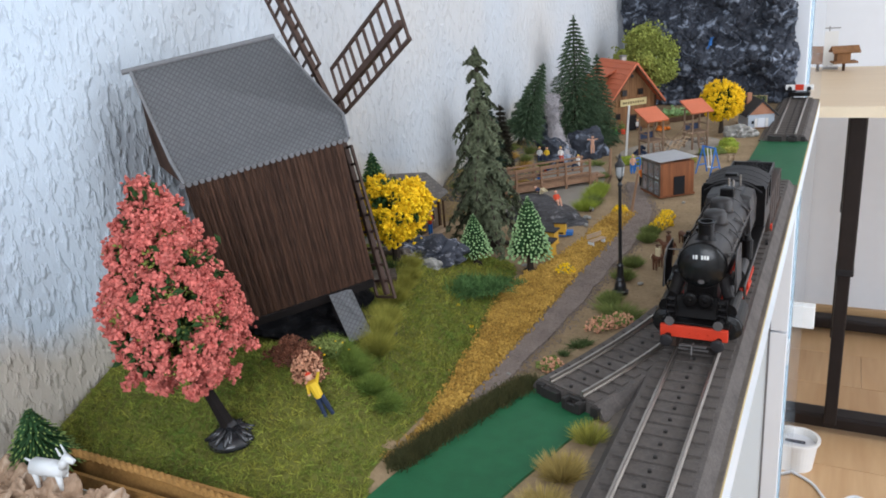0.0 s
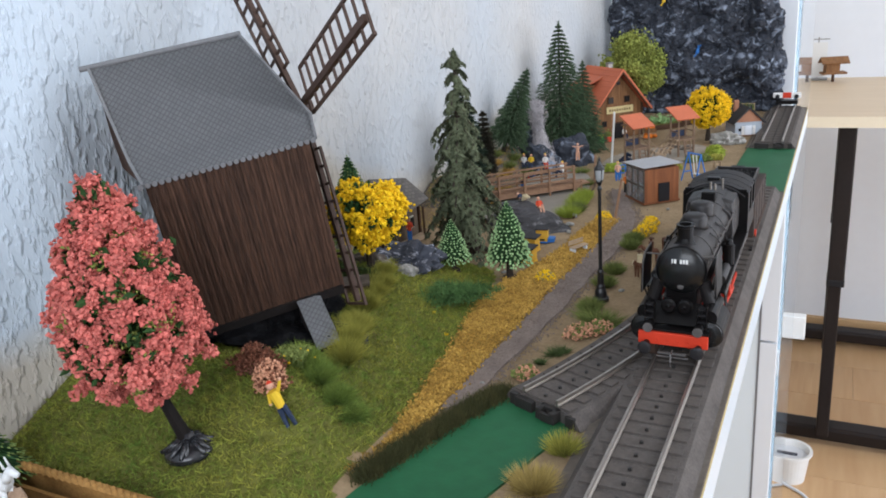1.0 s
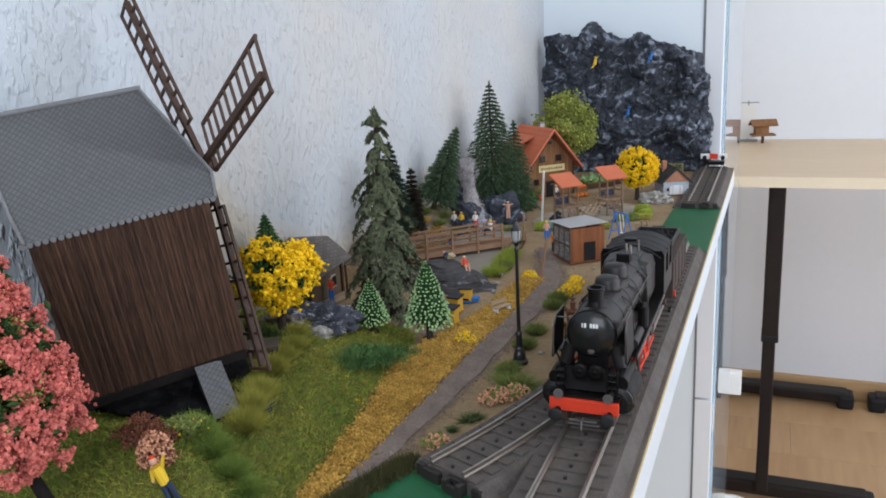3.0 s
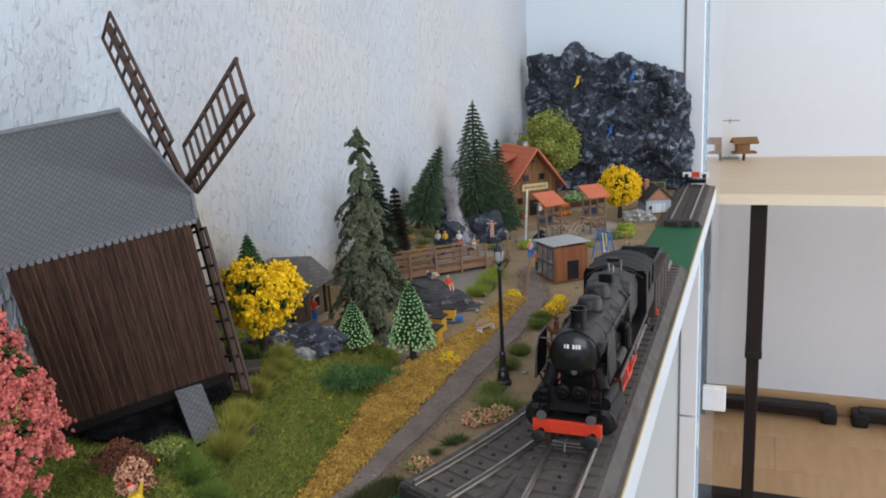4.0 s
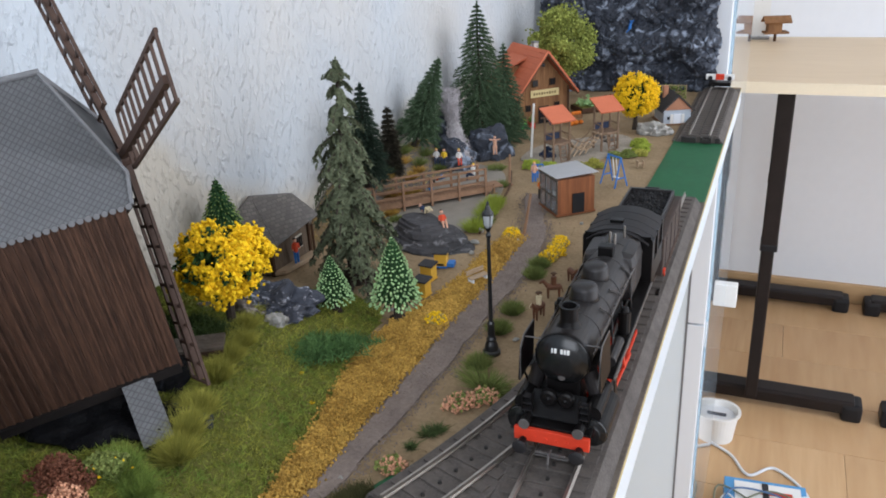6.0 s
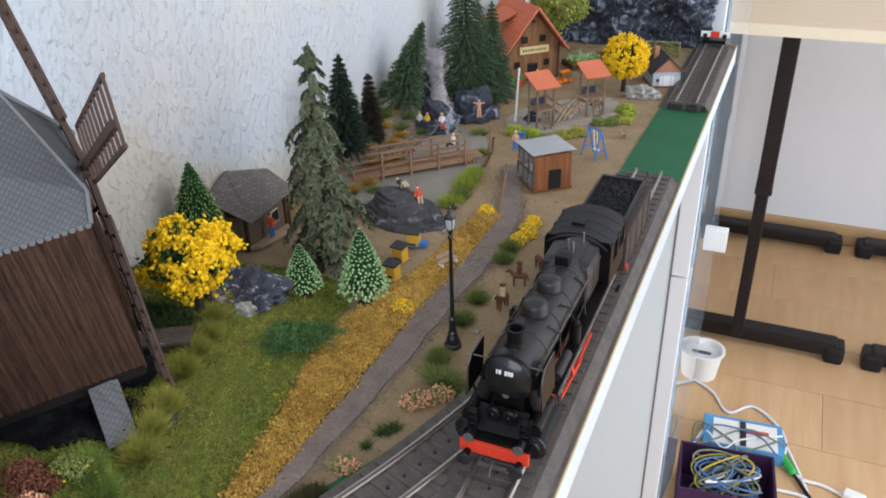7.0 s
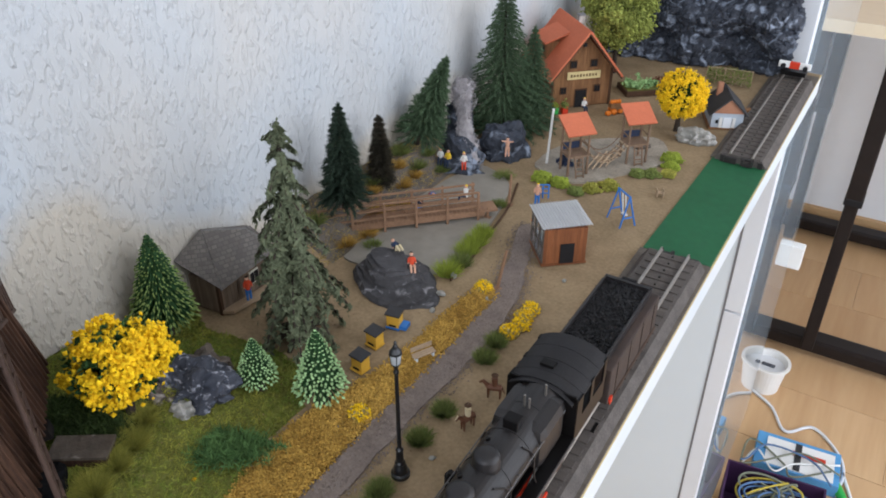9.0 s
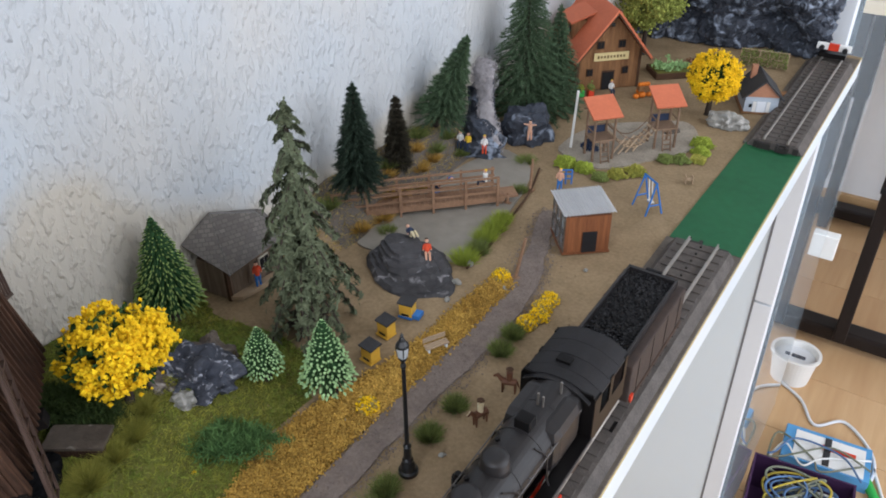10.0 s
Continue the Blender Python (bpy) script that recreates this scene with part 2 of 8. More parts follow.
M["shingle"] = tile_material("grey_brown_shingles", (0.170, 0.152, 0.138), (0.115, 0.103, 0.095), 0.0032, 0.0024, 0.75)
M["orange_roof"] = mat("orange_red_roof", (0.55, 0.150, 0.075), 0.6, var=0.16, scale=500, bump=0.25, bscale=900)
M["house_wood"] = stretch(mat("honey_brown_boards", (0.270, 0.136, 0.060), 0.7, rgb2=(0.16, 0.076, 0.034), scale=700, objrand=0.12), 1, 1, 0.15)
M["house_beam"] = mat("dark_brown_beam", (0.075, 0.038, 0.020), 0.7, var=0.3, scale=600)
M["hut_wood"] = stretch(mat("red_brown_boards", (0.245, 0.090, 0.036), 0.65, rgb2=(0.150, 0.052, 0.022), scale=800, objrand=0.15), 1, 1, 0.12)
M["corrugated"] = mat("pale_grey_corrugated_sheet", (0.82, 0.82, 0.83), 0.5, var=0.08, scale=200)
M["cabin_wood"] = stretch(mat("weathered_brown_cabin_boards", (0.195, 0.142, 0.100), 0.75, var=0.4, scale=700, objrand=0.12), 1, 1, 0.15)
M["bridge_wood"] = mat("tan_brown_bridge_wood", (0.285, 0.165, 0.100), 0.7, var=0.3, scale=500, objrand=0.1)
M["play_wood"] = mat("grey_brown_round_timber", (0.210, 0.135, 0.088), 0.75, var=0.35, scale=500)
M["porch"] = mat("pale_timber_deck", (0.40, 0.29, 0.19), 0.75, var=0.2, scale=400)
M["window_dark"] = mat("dark_window_pane", (0.02, 0.02, 0.022), 0.15, var=0.2)
M["frame_white"] = mat("cream_window_frame", (0.62, 0.58, 0.48), 0.6, var=0.1)
M["sign"] = mat("cream_sign_board", (0.62, 0.50, 0.25), 0.6, var=0.12, scale=300)
M["ink"] = mat("brown_lettering", (0.16, 0.11, 0.05), 0.7, var=0.1)
M["loco"] = mat("satin_black_locomotive", (0.008, 0.007, 0.007), 0.33, var=0.4, scale=350, spec=0.14)
M["twig_dot"] = mat("pale_mint_twig_tips", (0.34, 0.52, 0.24), 0.75, var=0.12, island=0.25)
M["loco_gloss"] = mat("black_smokebox_door", (0.010, 0.010, 0.010), 0.24, var=0.3, scale=300, spec=0.4)
M["loco_roof"] = mat("weathered_grey_black_roof", (0.020, 0.0185, 0.0195), 0.55, var=0.3, scale=250, bump=0.15, bscale=900)
M["loco_dust"] = mat("dusty_grey_black_boiler", (0.021, 0.0185, 0.0185), 0.40, rgb2=(0.014, 0.012, 0.012), scale=260, bump=0.12, bscale=1200, spec=0.34)
M["loco_edge"] = mat("worn_grey_metal_edge", (0.13, 0.12, 0.115), 0.5, metal=0.3, var=0.3, scale=500)
M["tender_side"] = mat("rust_dusted_tender_side", (0.062, 0.042, 0.034), 0.65, rgb2=(0.034, 0.027, 0.025), scale=180, bump=0.15, bscale=900)
M["loco_rust"] = mat("rusty_brown_underframe", (0.085, 0.052, 0.038), 0.7, var=0.4, scale=400)
M["red"] = mat("signal_red_paint", (0.62, 0.050, 0.022), 0.42, var=0.15, scale=300)
M["coal"] = mat("black_coal", (0.016, 0.015, 0.016), 0.6, var=0.5, scale=700, bump=1.0, bscale=900, island=0.5)
M["steel"] = mat("bright_worn_steel", (0.26, 0.25, 0.24), 0.4, metal=0.8, var=0.25, scale=400)
M["lens"] = mat("pale_lamp_lens", (0.30, 0.31, 0.31), 0.12, var=0.1)
M["lamp_black"] = mat("gloss_black_cast_iron", (0.012, 0.012, 0.013), 0.34, var=0.3, scale=500, spec=0.5)
M["lamp_glass"] = mat("clear_lamp_globe", (0.34, 0.35, 0.35), 0.12, var=0.05)
M["bark"] = mat("dark_bark", (0.050, 0.037, 0.028), 0.85, var=0.4, scale=800, bump=0.5)
M["glossy_base"] = mat("glossy_dark_plastic_root_base", (0.030, 0.031, 0.034), 0.16, var=0.4, scale=250, spec=0.6)
M["pink"] = mat("salmon_pink_blossom_flock", (0.66, 0.200, 0.160), 0.85, rgb2=(0.44, 0.095, 0.080), scale=400, island=0.28)
M["pink_leaf"] = mat("yellow_green_leaf_specks", (0.30, 0.34, 0.08), 0.85, var=0.3, island=0.3)
M["yellow"] = mat("bright_yellow_blossom", (0.84, 0.56, 0.014), 0.8, rgb2=(0.74, 0.43, 0.010), scale=400, island=0.18)
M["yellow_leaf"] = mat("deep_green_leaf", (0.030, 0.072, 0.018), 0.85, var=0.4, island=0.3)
M["needle"] = mat("olive_green_spruce_needles", (0.125, 0.142, 0.085), 0.9, rgb2=(0.085, 0.100, 0.056), scale=600, island=0.22)
M["brush_green"] = mat("bottle_brush_green", (0.078, 0.126, 0.066), 0.85, var=0.3, island=0.35)
M["brush_dark"] = mat("dark_green_needles", (0.032, 0.052, 0.034), 0.85, var=0.3, island=0.35)
M["brush_brown"] = mat("brown_black_needles", (0.040, 0.034, 0.022), 0.85, var=0.3, island=0.35)
M["conifer"] = mat("mid_green_conifer_twigs", (0.028, 0.078, 0.026), 0.75, var=0.3, island=0.25)
M["tip"] = mat("pale_green_twig_tips", (0.30, 0.47, 0.20), 0.75, var=0.15, island=0.2)
M["tip_olive"] = mat("yellow_green_twig_tips", (0.21, 0.29, 0.085), 0.75, var=0.15, island=0.2)
M["grass"] = mat("static_grass_fibres", (0.275, 0.262, 0.045), 0.9, rgb2=(0.105, 0.170, 0.028), scale=190, island=0.30)
M["straw"] = mat("golden_straw_turf", (0.54, 0.335, 0.075), 0.9, rgb2=(0.27, 0.150, 0.030), scale=210, island=0.32)
M["gold_soil"] = mat("ochre_turf_base", (0.33, 0.185, 0.035), 0.95, rgb2=(0.22, 0.12, 0.022), scale=500, bump=0.7, bscale=1000)
M["hedge"] = mat("dark_olive_fibre_hedge", (0.050, 0.055, 0.020), 0.9, rgb2=(0.075, 0.070, 0.026), scale=120, island=0.4)
M["tuft"] = mat("yellow_green_grass_tuft", (0.36, 0.335, 0.065), 0.9, rgb2=(0.185, 0.190, 0.036), scale=140, island=0.3)
M["tuft_green"] = mat("long_green_grass", (0.205, 0.270, 0.055), 0.9, rgb2=(0.110, 0.180, 0.034), scale=140, island=0.3)
M["tuft_straw"] = mat("straw_coloured_grass_tuft", (0.43, 0.32, 0.11), 0.9, rgb2=(0.30, 0.22, 0.06), scale=140, island=0.25)
M["tuft_dark"] = mat("deep_green_grass_tuft", (0.185, 0.215, 0.060), 0.9, rgb2=(0.110, 0.145, 0.038), scale=140, island=0.35)
M["moss"] = mat("blue_green_lichen_bush", (0.105, 0.195, 0.062), 0.9, rgb2=(0.045, 0.100, 0.030), scale=200, island=0.3)
M["moss_dark"] = mat("blackish_green_lichen", (0.055, 0.085, 0.022), 0.9, rgb2=(0.028, 0.048, 0.014), scale=200, island=0.35)
M["bush_lime"] = mat("lime_green_foam_bush", (0.30, 0.36, 0.050), 0.9, rgb2=(0.20, 0.25, 0.035), scale=300, island=0.25)
M["peach"] = mat("peach_blossom_bush", (0.62, 0.33, 0.205), 0.85, rgb2=(0.50, 0.24, 0.14), scale=300, island=0.25)
M["olive_leaf"] = mat("olive_green_foam_leaf", (0.270, 0.300, 0.068), 0.9, rgb2=(0.155, 0.185, 0.042), scale=120, island=0.35)
M["sprig"] = mat("dark_green_sprig", (0.085, 0.120, 0.040), 0.9, rgb2=(0.050, 0.075, 0.024), scale=300, island=0.35)
M["rust"] = mat("rust_red_bush", (0.19, 0.070, 0.040), 0.9, rgb2=(0.12, 0.05, 0.03), scale=300, island=0.35)
M["rock_dark"] = rock_material("dark_grey_cast_rock", (0.066, 0.072, 0.092), (0.46, 0.47, 0.52), 420, 0.555)
M["rock_blue"] = rock_material("blue_black_painted_rock", (0.048, 0.055, 0.072), (0.26, 0.30, 0.37), 150, 0.535)
M["rock_brown"] = rock_material("brown_grey_rock", (0.125, 0.100, 0.080), (0.36, 0.32, 0.28), 220, 0.58)
M["rock_slab"] = rock_material("dark_layered_slate", (0.066, 0.063, 0.066), (0.30, 0.29, 0.30), 230, 0.60)
M["rock_pale"] = rock_material("pale_grey_stone", (0.30, 0.29, 0.26), (0.52, 0.50, 0.47), 260, 0.5)
M["rock_sand"] = rock_material("sandy_brown_crumbled_rock", (0.44, 0.30, 0.20), (0.66, 0.52, 0.40), 180, 0.5)
# black rock, base and gloss lowered further to paint in the shade under the mill
M["rock_black"] = rock_material("near_black_rock", (0.006, 0.006, 0.007), (0.035, 0.040, 0.050), 140, 0.64)
M["rock_black"].node_tree.nodes["Principled BSDF"].inputs["Specular IOR Level"].default_value = 0.08
M["fall"] = mat("grey_mauve_cotton_waterfall", (0.40, 0.375, 0.38), 0.9, rgb2=(0.25, 0.23, 0.24), scale=260, bump=0.6, bscale=500)
M["fringe"] = mat("orange_brown_braided_trim", (0.42, 0.225, 0.070), 0.85, var=0.4, scale=900)
M["goat"] = mat("white_painted_figure", (0.70, 0.72, 0.72), 0.45, var=0.08)
M["blue"] = mat("bright_blue_plastic", (0.035, 0.160, 0.46), 0.45, var=0.15)
M["orange"] = mat("pumpkin_orange", (0.72, 0.190, 0.022), 0.5, var=0.15)
M["hive"] = mat("yellow_painted_hive", (0.66, 0.38, 0.050), 0.55, var=0.15)
M["charcoal"] = mat("charcoal_roof_felt", (0.045, 0.044, 0.046), 0.8, var=0.25, scale=500)
M["brick"] = mat("salmon_gable_boards", (0.42, 0.200, 0.120), 0.75, var=0.25, scale=500)
M["pale_blue"] = mat("pale_blue_grey_shed_wall", (0.42, 0.47, 0.53), 0.7, var=0.12)
M["skin"] = mat("painted_flesh", (0.62, 0.35, 0.24), 0.6, var=0.08)
M["shirt_yellow"] = mat("yellow_painted_coat", (0.72, 0.47, 0.035), 0.6, var=0.1)
M["shirt_red"] = mat("red_painted_coat", (0.62, 0.075, 0.030), 0.6, var=0.1)
M["shirt_white"] = mat("white_painted_coat", (0.70, 0.69, 0.66), 0.6, var=0.08)
M["navy"] = mat("navy_painted_cloth", (0.025, 0.038, 0.075), 0.6, var=0.2)
M["horse"] = mat("chestnut_brown_horse", (0.130, 0.055, 0.030), 0.55, var=0.25)
M["cream"] = mat("cream_painted_cloth", (0.62, 0.52, 0.33), 0.6, var=0.1)
M["purple"] = mat("dark_purple_card", (0.050, 0.020, 0.062), 0.6, var=0.2)
M["cable_blue"] = mat("blue_cable", (0.10, 0.18, 0.33), 0.5, var=0.2)
M["cable_grey"] = mat("olive_grey_cable", (0.20, 0.21, 0.15), 0.5, var=0.2)
M["cable_yellow"] = mat("yellow_cable", (0.50, 0.38, 0.06), 0.5, var=0.2)
M["box_blue"] = mat("sky_blue_carton", (0.10, 0.32, 0.60), 0.5, var=0.1)
M["green_plastic"] = mat("bright_green_handle", (0.045, 0.42, 0.085), 0.4, var=0.1)


# ---- mesh helpers ----
def link_mesh(name, me, material, parent=None, label="", smooth=False):
    for m in material if isinstance(material, (list, tuple)) else [material]:
        me.materials.append(m)
    if smooth:
        me.polygons.foreach_set("use_smooth", [True] * len(me.polygons))
    ob = new(name, me)
    if parent is not None:
        ob.parent = parent
    if label:
        ob["label"] = label
    return ob


def part(name, bm, material, parent=None, label="", smooth=False):
    me = bpy.data.meshes.new(name)
    bmesh.ops.recalc_face_normals(bm, faces=bm.faces[:])
    bm.to_mesh(me)
    bm.free()
    return link_mesh(name, me, material, parent, label, smooth)


def raw(name, verts, faces, material, parent=None, label="", smooth=False):
    """A mesh from computed arrays (many small leaves, blades or grains)."""
    me = bpy.data.meshes.new(name)
    me.from_pydata([tuple(v) for v in verts], [], [tuple(int(i) for i in f) for f in faces])
    return link_mesh(name, me, material, parent, label, smooth)


def thing(name, m, label, category, group=""):
    ob = new(name)
    ob.matrix_world = m
    ob.empty_display_size = 0.005
    return tagged(ob, label, category, group)


def at(x, y, z=0.0, rz=0.0, rx=0.0, ry=0.0):
    return pose(x, y, z, rx, ry, rz)


def box(bm, cx, cy, cz, sx, sy, sz, m=None, bevel=0.0):
    r = bmesh.ops.create_cube(bm, size=1.0, matrix=Matrix.Translation((cx, cy, cz)) @ Matrix.Diagonal((sx, sy, sz, 1)))
    vs = r["verts"]
    if bevel:
        es = list({e for v in vs for e in v.link_edges})
        g = bmesh.ops.bevel(bm, geom=es, offset=bevel, segments=2, affect="EDGES", profile=0.6)
        vs = list({v for f in g["faces"] for v in f.verts} | {v for v in vs if v.is_valid})
    if m is not None:
        bmesh.ops.transform(bm, matrix=m, verts=vs)
    return vs


def boxed(sx, sy, sz, cx=0, cy=0, cz=0, m=None, bevel=0.0):
    bm = bmesh.new()
    box(bm, cx, cy, cz, sx, sy, sz, m, bevel)
    return bm


def rod(bm, a, b, r0, r1=None, seg=8):
    a, b = Vector(a), Vector(b)
    d = b - a
    m = Matrix.Translation((a + b) / 2) @ d.to_track_quat("Z", "Y").to_matrix().to_4x4()
    bmesh.ops.create_cone(bm, cap_ends=True, segments=seg, radius1=r0, radius2=r0 if r1 is None else r1, depth=d.length, matrix=m)
    return bm


def rodded(a, b, r0, r1=None, seg=8):
    return rod(bmesh.new(), a, b, r0, r1, seg)


def beam(bm, a, b, w, h):
    """A square bar from a to b, w wide across and h high."""
    a, b = Vector(a), Vector(b)
    d = b - a
    m = Matrix.Translation((a + b) / 2) @ d.to_track_quat("X", "Z").to_matrix().to_4x4()
    box(bm, 0, 0, 0, d.length, w, h, m)
    return bm


def lathe(bm, profile, seg=20, m=None):
    rings = []
    for r, z in profile:
        ring = [bm.verts.new((max(r, 1e-5) * math.cos(2 * math.pi * k / seg), max(r, 1e-5) * math.sin(2 * math.pi * k / seg), z)) for k in range(seg)]
        rings.append(ring)
    for lo, hi in zip(rings, rings[1:]):
        for k in range(seg):
            bm.faces.new((lo[k], lo[(k + 1) % seg], hi[(k + 1) % seg], hi[k]))
    bm.faces.new(rings[0][::-1])
    bm.faces.new(rings[-1])
    if m is not None:
        bmesh.ops.transform(bm, matrix=m, verts=[v for r in rings for v in r])
    return bm


def tube(bm, points, r, seg=6):
    """A bent round cable or wire through points."""
    pts = [Vector(p) for p in points]
    rings = []
    for i, p in enumerate(pts):
        d = (pts[min(i + 1, len(pts) - 1)] - pts[max(i - 1, 0)]).normalized()
        q = d.to_track_quat("Z", "Y")
        rings.append([bm.verts.new(p + q @ Vector((r * math.cos(2 * math.pi * k / seg), r * math.sin(2 * math.pi * k / seg), 0))) for k in range(seg)])
    for lo, hi in zip(rings, rings[1:]):
        for k in range(seg):
            bm.faces.new((lo[k], lo[(k + 1) % seg], hi[(k + 1) % seg], hi[k]))
    bm.faces.new(rings[0][::-1])
    bm.faces.new(rings[-1])
    return bm


def curve_points(pts, n=8):
    """Catmull-Rom points along a control line."""
    p = [Vector((*q, 0)) if len(q) == 2 else Vector(q) for q in pts]
    p = [p[0] * 2 - p[1], *p, p[-1] * 2 - p[-2]]
    out = []
    for i in range(1, len(p) - 2):
        for k in range(n):
            t = k / n
            out.append(0.5 * ((2 * p[i]) + (p[i + 1] - p[i - 1]) * t + (2 * p[i - 1] - 5 * p[i] + 4 * p[i + 1] - p[i + 2]) * t * t + (3 * p[i] - p[i - 1] - 3 * p[i + 1] + p[i + 2]) * t ** 3))
    return out + [p[-2]]


def prism(bm, poly, z0, z1):
    """An upright slab with the outline poly."""
    lo, hi = [bm.verts.new((x, y, z0)) for x, y in poly], [bm.verts.new((x, y, z1)) for x, y in poly]
    bm.faces.new(lo[::-1])
    bm.faces.new(hi)
    k = len(poly)
    for i in range(k):
        bm.faces.new((lo[i], lo[(i + 1) % k], hi[(i + 1) % k], hi[i]))
    return bm


def wobbly(poly, n=6, amount=0.0012, seed=0):
    """A closed outline smoothed and roughened."""
    c = [Vector((*p, 0)) for p in poly]
    k, out = len(c), []
    for i in range(k):
        a, b, d, e = c[i - 1], c[i], c[(i + 1) % k], c[(i + 2) % k]
        for j in range(n):
            t = j / n
            v = 0.5 * ((2 * b) + (d - a) * t + (2 * a - 5 * b + 4 * d - e) * t * t + (3 * b - a - 3 * d + e) * t ** 3)
            w = noise.noise_vector(Vector((v.x * 160, v.y * 160, seed * 7.1)))
            out.append((v.x + amount * w.x, v.y + amount * w.y))
    return out


def inside(x, y, poly):
    hit, k = False, len(poly)
    for i in range(k):
        (x0, y0), (x1, y1) = poly[i][:2], poly[(i + 1) % k][:2]
        if (y0 > y) != (y1 > y) and x < (x1 - x0) * (y - y0) / (y1 - y0) + x0:
            hit = not hit
    return hit


def rock(name, m, sx, sy, sz, material, parent=None, seed=0, rough=0.35, sub=4, label=""):
    bm = bmesh.new()
    bmesh.ops.create_icosphere(bm, subdivisions=sub, radius=1.0)
    off = Vector((seed * 3.7, seed * 1.3, seed * 2.1))
    for v in bm.verts:
        p = v.co.copy()
        d = 1 + rough * (noise.ridged_multi_fractal(p * 1.1 + off, 1.0, 2.1, 4, 1.0, 2.0) - 1.1) * 0.5 + rough * 0.6 * noise.noise(p * 2.3 + off)
        v.co = Vector((p.x * d * sx, p.y * d * sy, max(p.z, -0.35) * d * sz))
    ob = part(name, bm, material, parent, label)
    if parent is None:
        ob.matrix_world = m
    else:
        ob.matrix_local = m
    return ob


RNG = np.random.default_rng(7)


def unit(n):
    v = RNG.normal(size=(n, 3))
    return v / np.linalg.norm(v, axis=1, keepdims=True)


def flakes(points, size, spread=0.4, normals=None, aspect=1.0):
    """Small bent leaf quads at the points, as one array mesh."""
    n = len(points)
    nr = unit(n) if normals is None else normals + 0.6 * unit(n)
    nr /= np.linalg.norm(nr, axis=1, keepdims=True)
    a = np.cross(nr, unit(n))
    a /= np.linalg.norm(a, axis=1, keepdims=True)
    b = np.cross(nr, a)
    s = (size * (1 + spread * RNG.uniform(-1, 1, n)))[:, None]
    v = np.stack([points - a * s * aspect, points - b * s * 0.55 + nr * s * 0.25, points + a * s * aspect, points + b * s * 0.55 + nr * s * 0.25], 1).reshape(-1, 3)
    i = np.arange(n)[:, None] * 4
    f = np.concatenate([i + [0, 1, 2], i + [0, 2, 3]], 0)
    return v, f


def lumps(points, size, spread=0.4):
    """Small solid grains (octahedra) at the points."""
    n = len(points)
    s = (size * (1 + spread * RNG.uniform(-1, 1, n)))[:, None, None]
    q = unit(n)
    w = np.cross(q, unit(n))
    w /= np.linalg.norm(w, axis=1, keepdims=True)
    u = np.cross(q, w)
    axes = np.stack([q, w, -q, -w, u, -u], 1) * (1 + 0.35 * RNG.uniform(-1, 1, (n, 6, 1)))
    v = (points[:, None] + axes * s).reshape(-1, 3)
    i = np.arange(n)[:, None] * 6
    f = np.concatenate([i + k for k in ([0, 1, 4], [1, 2, 4], [2, 3, 4], [3, 0, 4], [1, 0, 5], [2, 1, 5], [3, 2, 5], [0, 3, 5])], 0)
    return v, f


def blades(base, tip, width):
    """Thin single-triangle fibres from base to tip."""
    n = len(base)
    side = np.cross(tip - base, unit(n))
    side /= np.linalg.norm(side, axis=1, keepdims=True) + 1e-12
    w = np.broadcast_to(np.asarray(width), (n,))[:, None] * side / 2
    v = np.stack([base - w, base + w, tip], 1).reshape(-1, 3)
    f = np.arange(3 * n).reshape(-1, 3)
    return v, f


def spikes(base, tip, r):
    """Slim three-sided solid spikes, wider than fibres."""
    n = len(base)
    d = tip - base
    d /= np.linalg.norm(d, axis=1, keepdims=True)
    a = np.cross(d, unit(n))
    a /= np.linalg.norm(a, axis=1, keepdims=True)
    b = np.cross(d, a)
    rr = np.broadcast_to(np.asarray(r), (n,))[:, None]
    mid = base + (tip - base) * 0.45
    ring = [mid + rr * (a * math.cos(k) + b * math.sin(k)) for k in (0, 2.09, 4.19)]
    v = np.stack([base, *ring, tip], 1).reshape(-1, 3)
    i = np.arange(n)[:, None] * 5
    f = np.concatenate([i + k for k in ([0, 2, 1], [0, 3, 2], [0, 1, 3], [1, 2, 4], [2, 3, 4], [3, 1, 4])], 0)
    return v, f


def ss(t):
    t = min(1.0, max(0.0, t))
    return t * t * (3 - 2 * t)


def hill(x, y):
    """Height of the model landscape: a grassy bank that rises to the wall."""
    xs = -0.125 - 0.02 * ss((y - 0.2) / 0.12)
    h = 0.024 * ss((xs - x) / 0.06) * ss((0.42 - y) / 0.08) * ss((y - 0.145) / 0.08)
    h += 0.006 * math.exp(-((x + 0.166) / 0.020) ** 2 - ((y - 0.212) / 0.022) ** 2)
    h += (0.021 + 0.006 * noise.noise(Vector((x * 40, y * 40, 3)))) * ss((-0.224 - x) / 0.024) * ss((y - 0.478) / 0.035) * ss((0.680 - y) / 0.04)
    return h + 0.0005 * noise.noise(Vector((x * 90, y * 90, 0)))


def wall_x(y):
    return WALL_X0 + WALL_SLOPE * (y - 0.2)


# ---- room ----
def structure(name, bm, material, label, category, smooth=False):
    return tagged(part(name, bm, material, None, "", smooth), label, category, kind="structure")


bm = bmesh.new()
a, b = wall_x(ROOM_Y0), wall_x(ROOM_Y1)
prism(bm, [(a - 0.12, ROOM_Y0), (a, ROOM_Y0), (b, ROOM_Y1), (b - 0.12, ROOM_Y1)], FLOOR_Z, CEIL_Z)
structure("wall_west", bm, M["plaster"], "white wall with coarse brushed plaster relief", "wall")
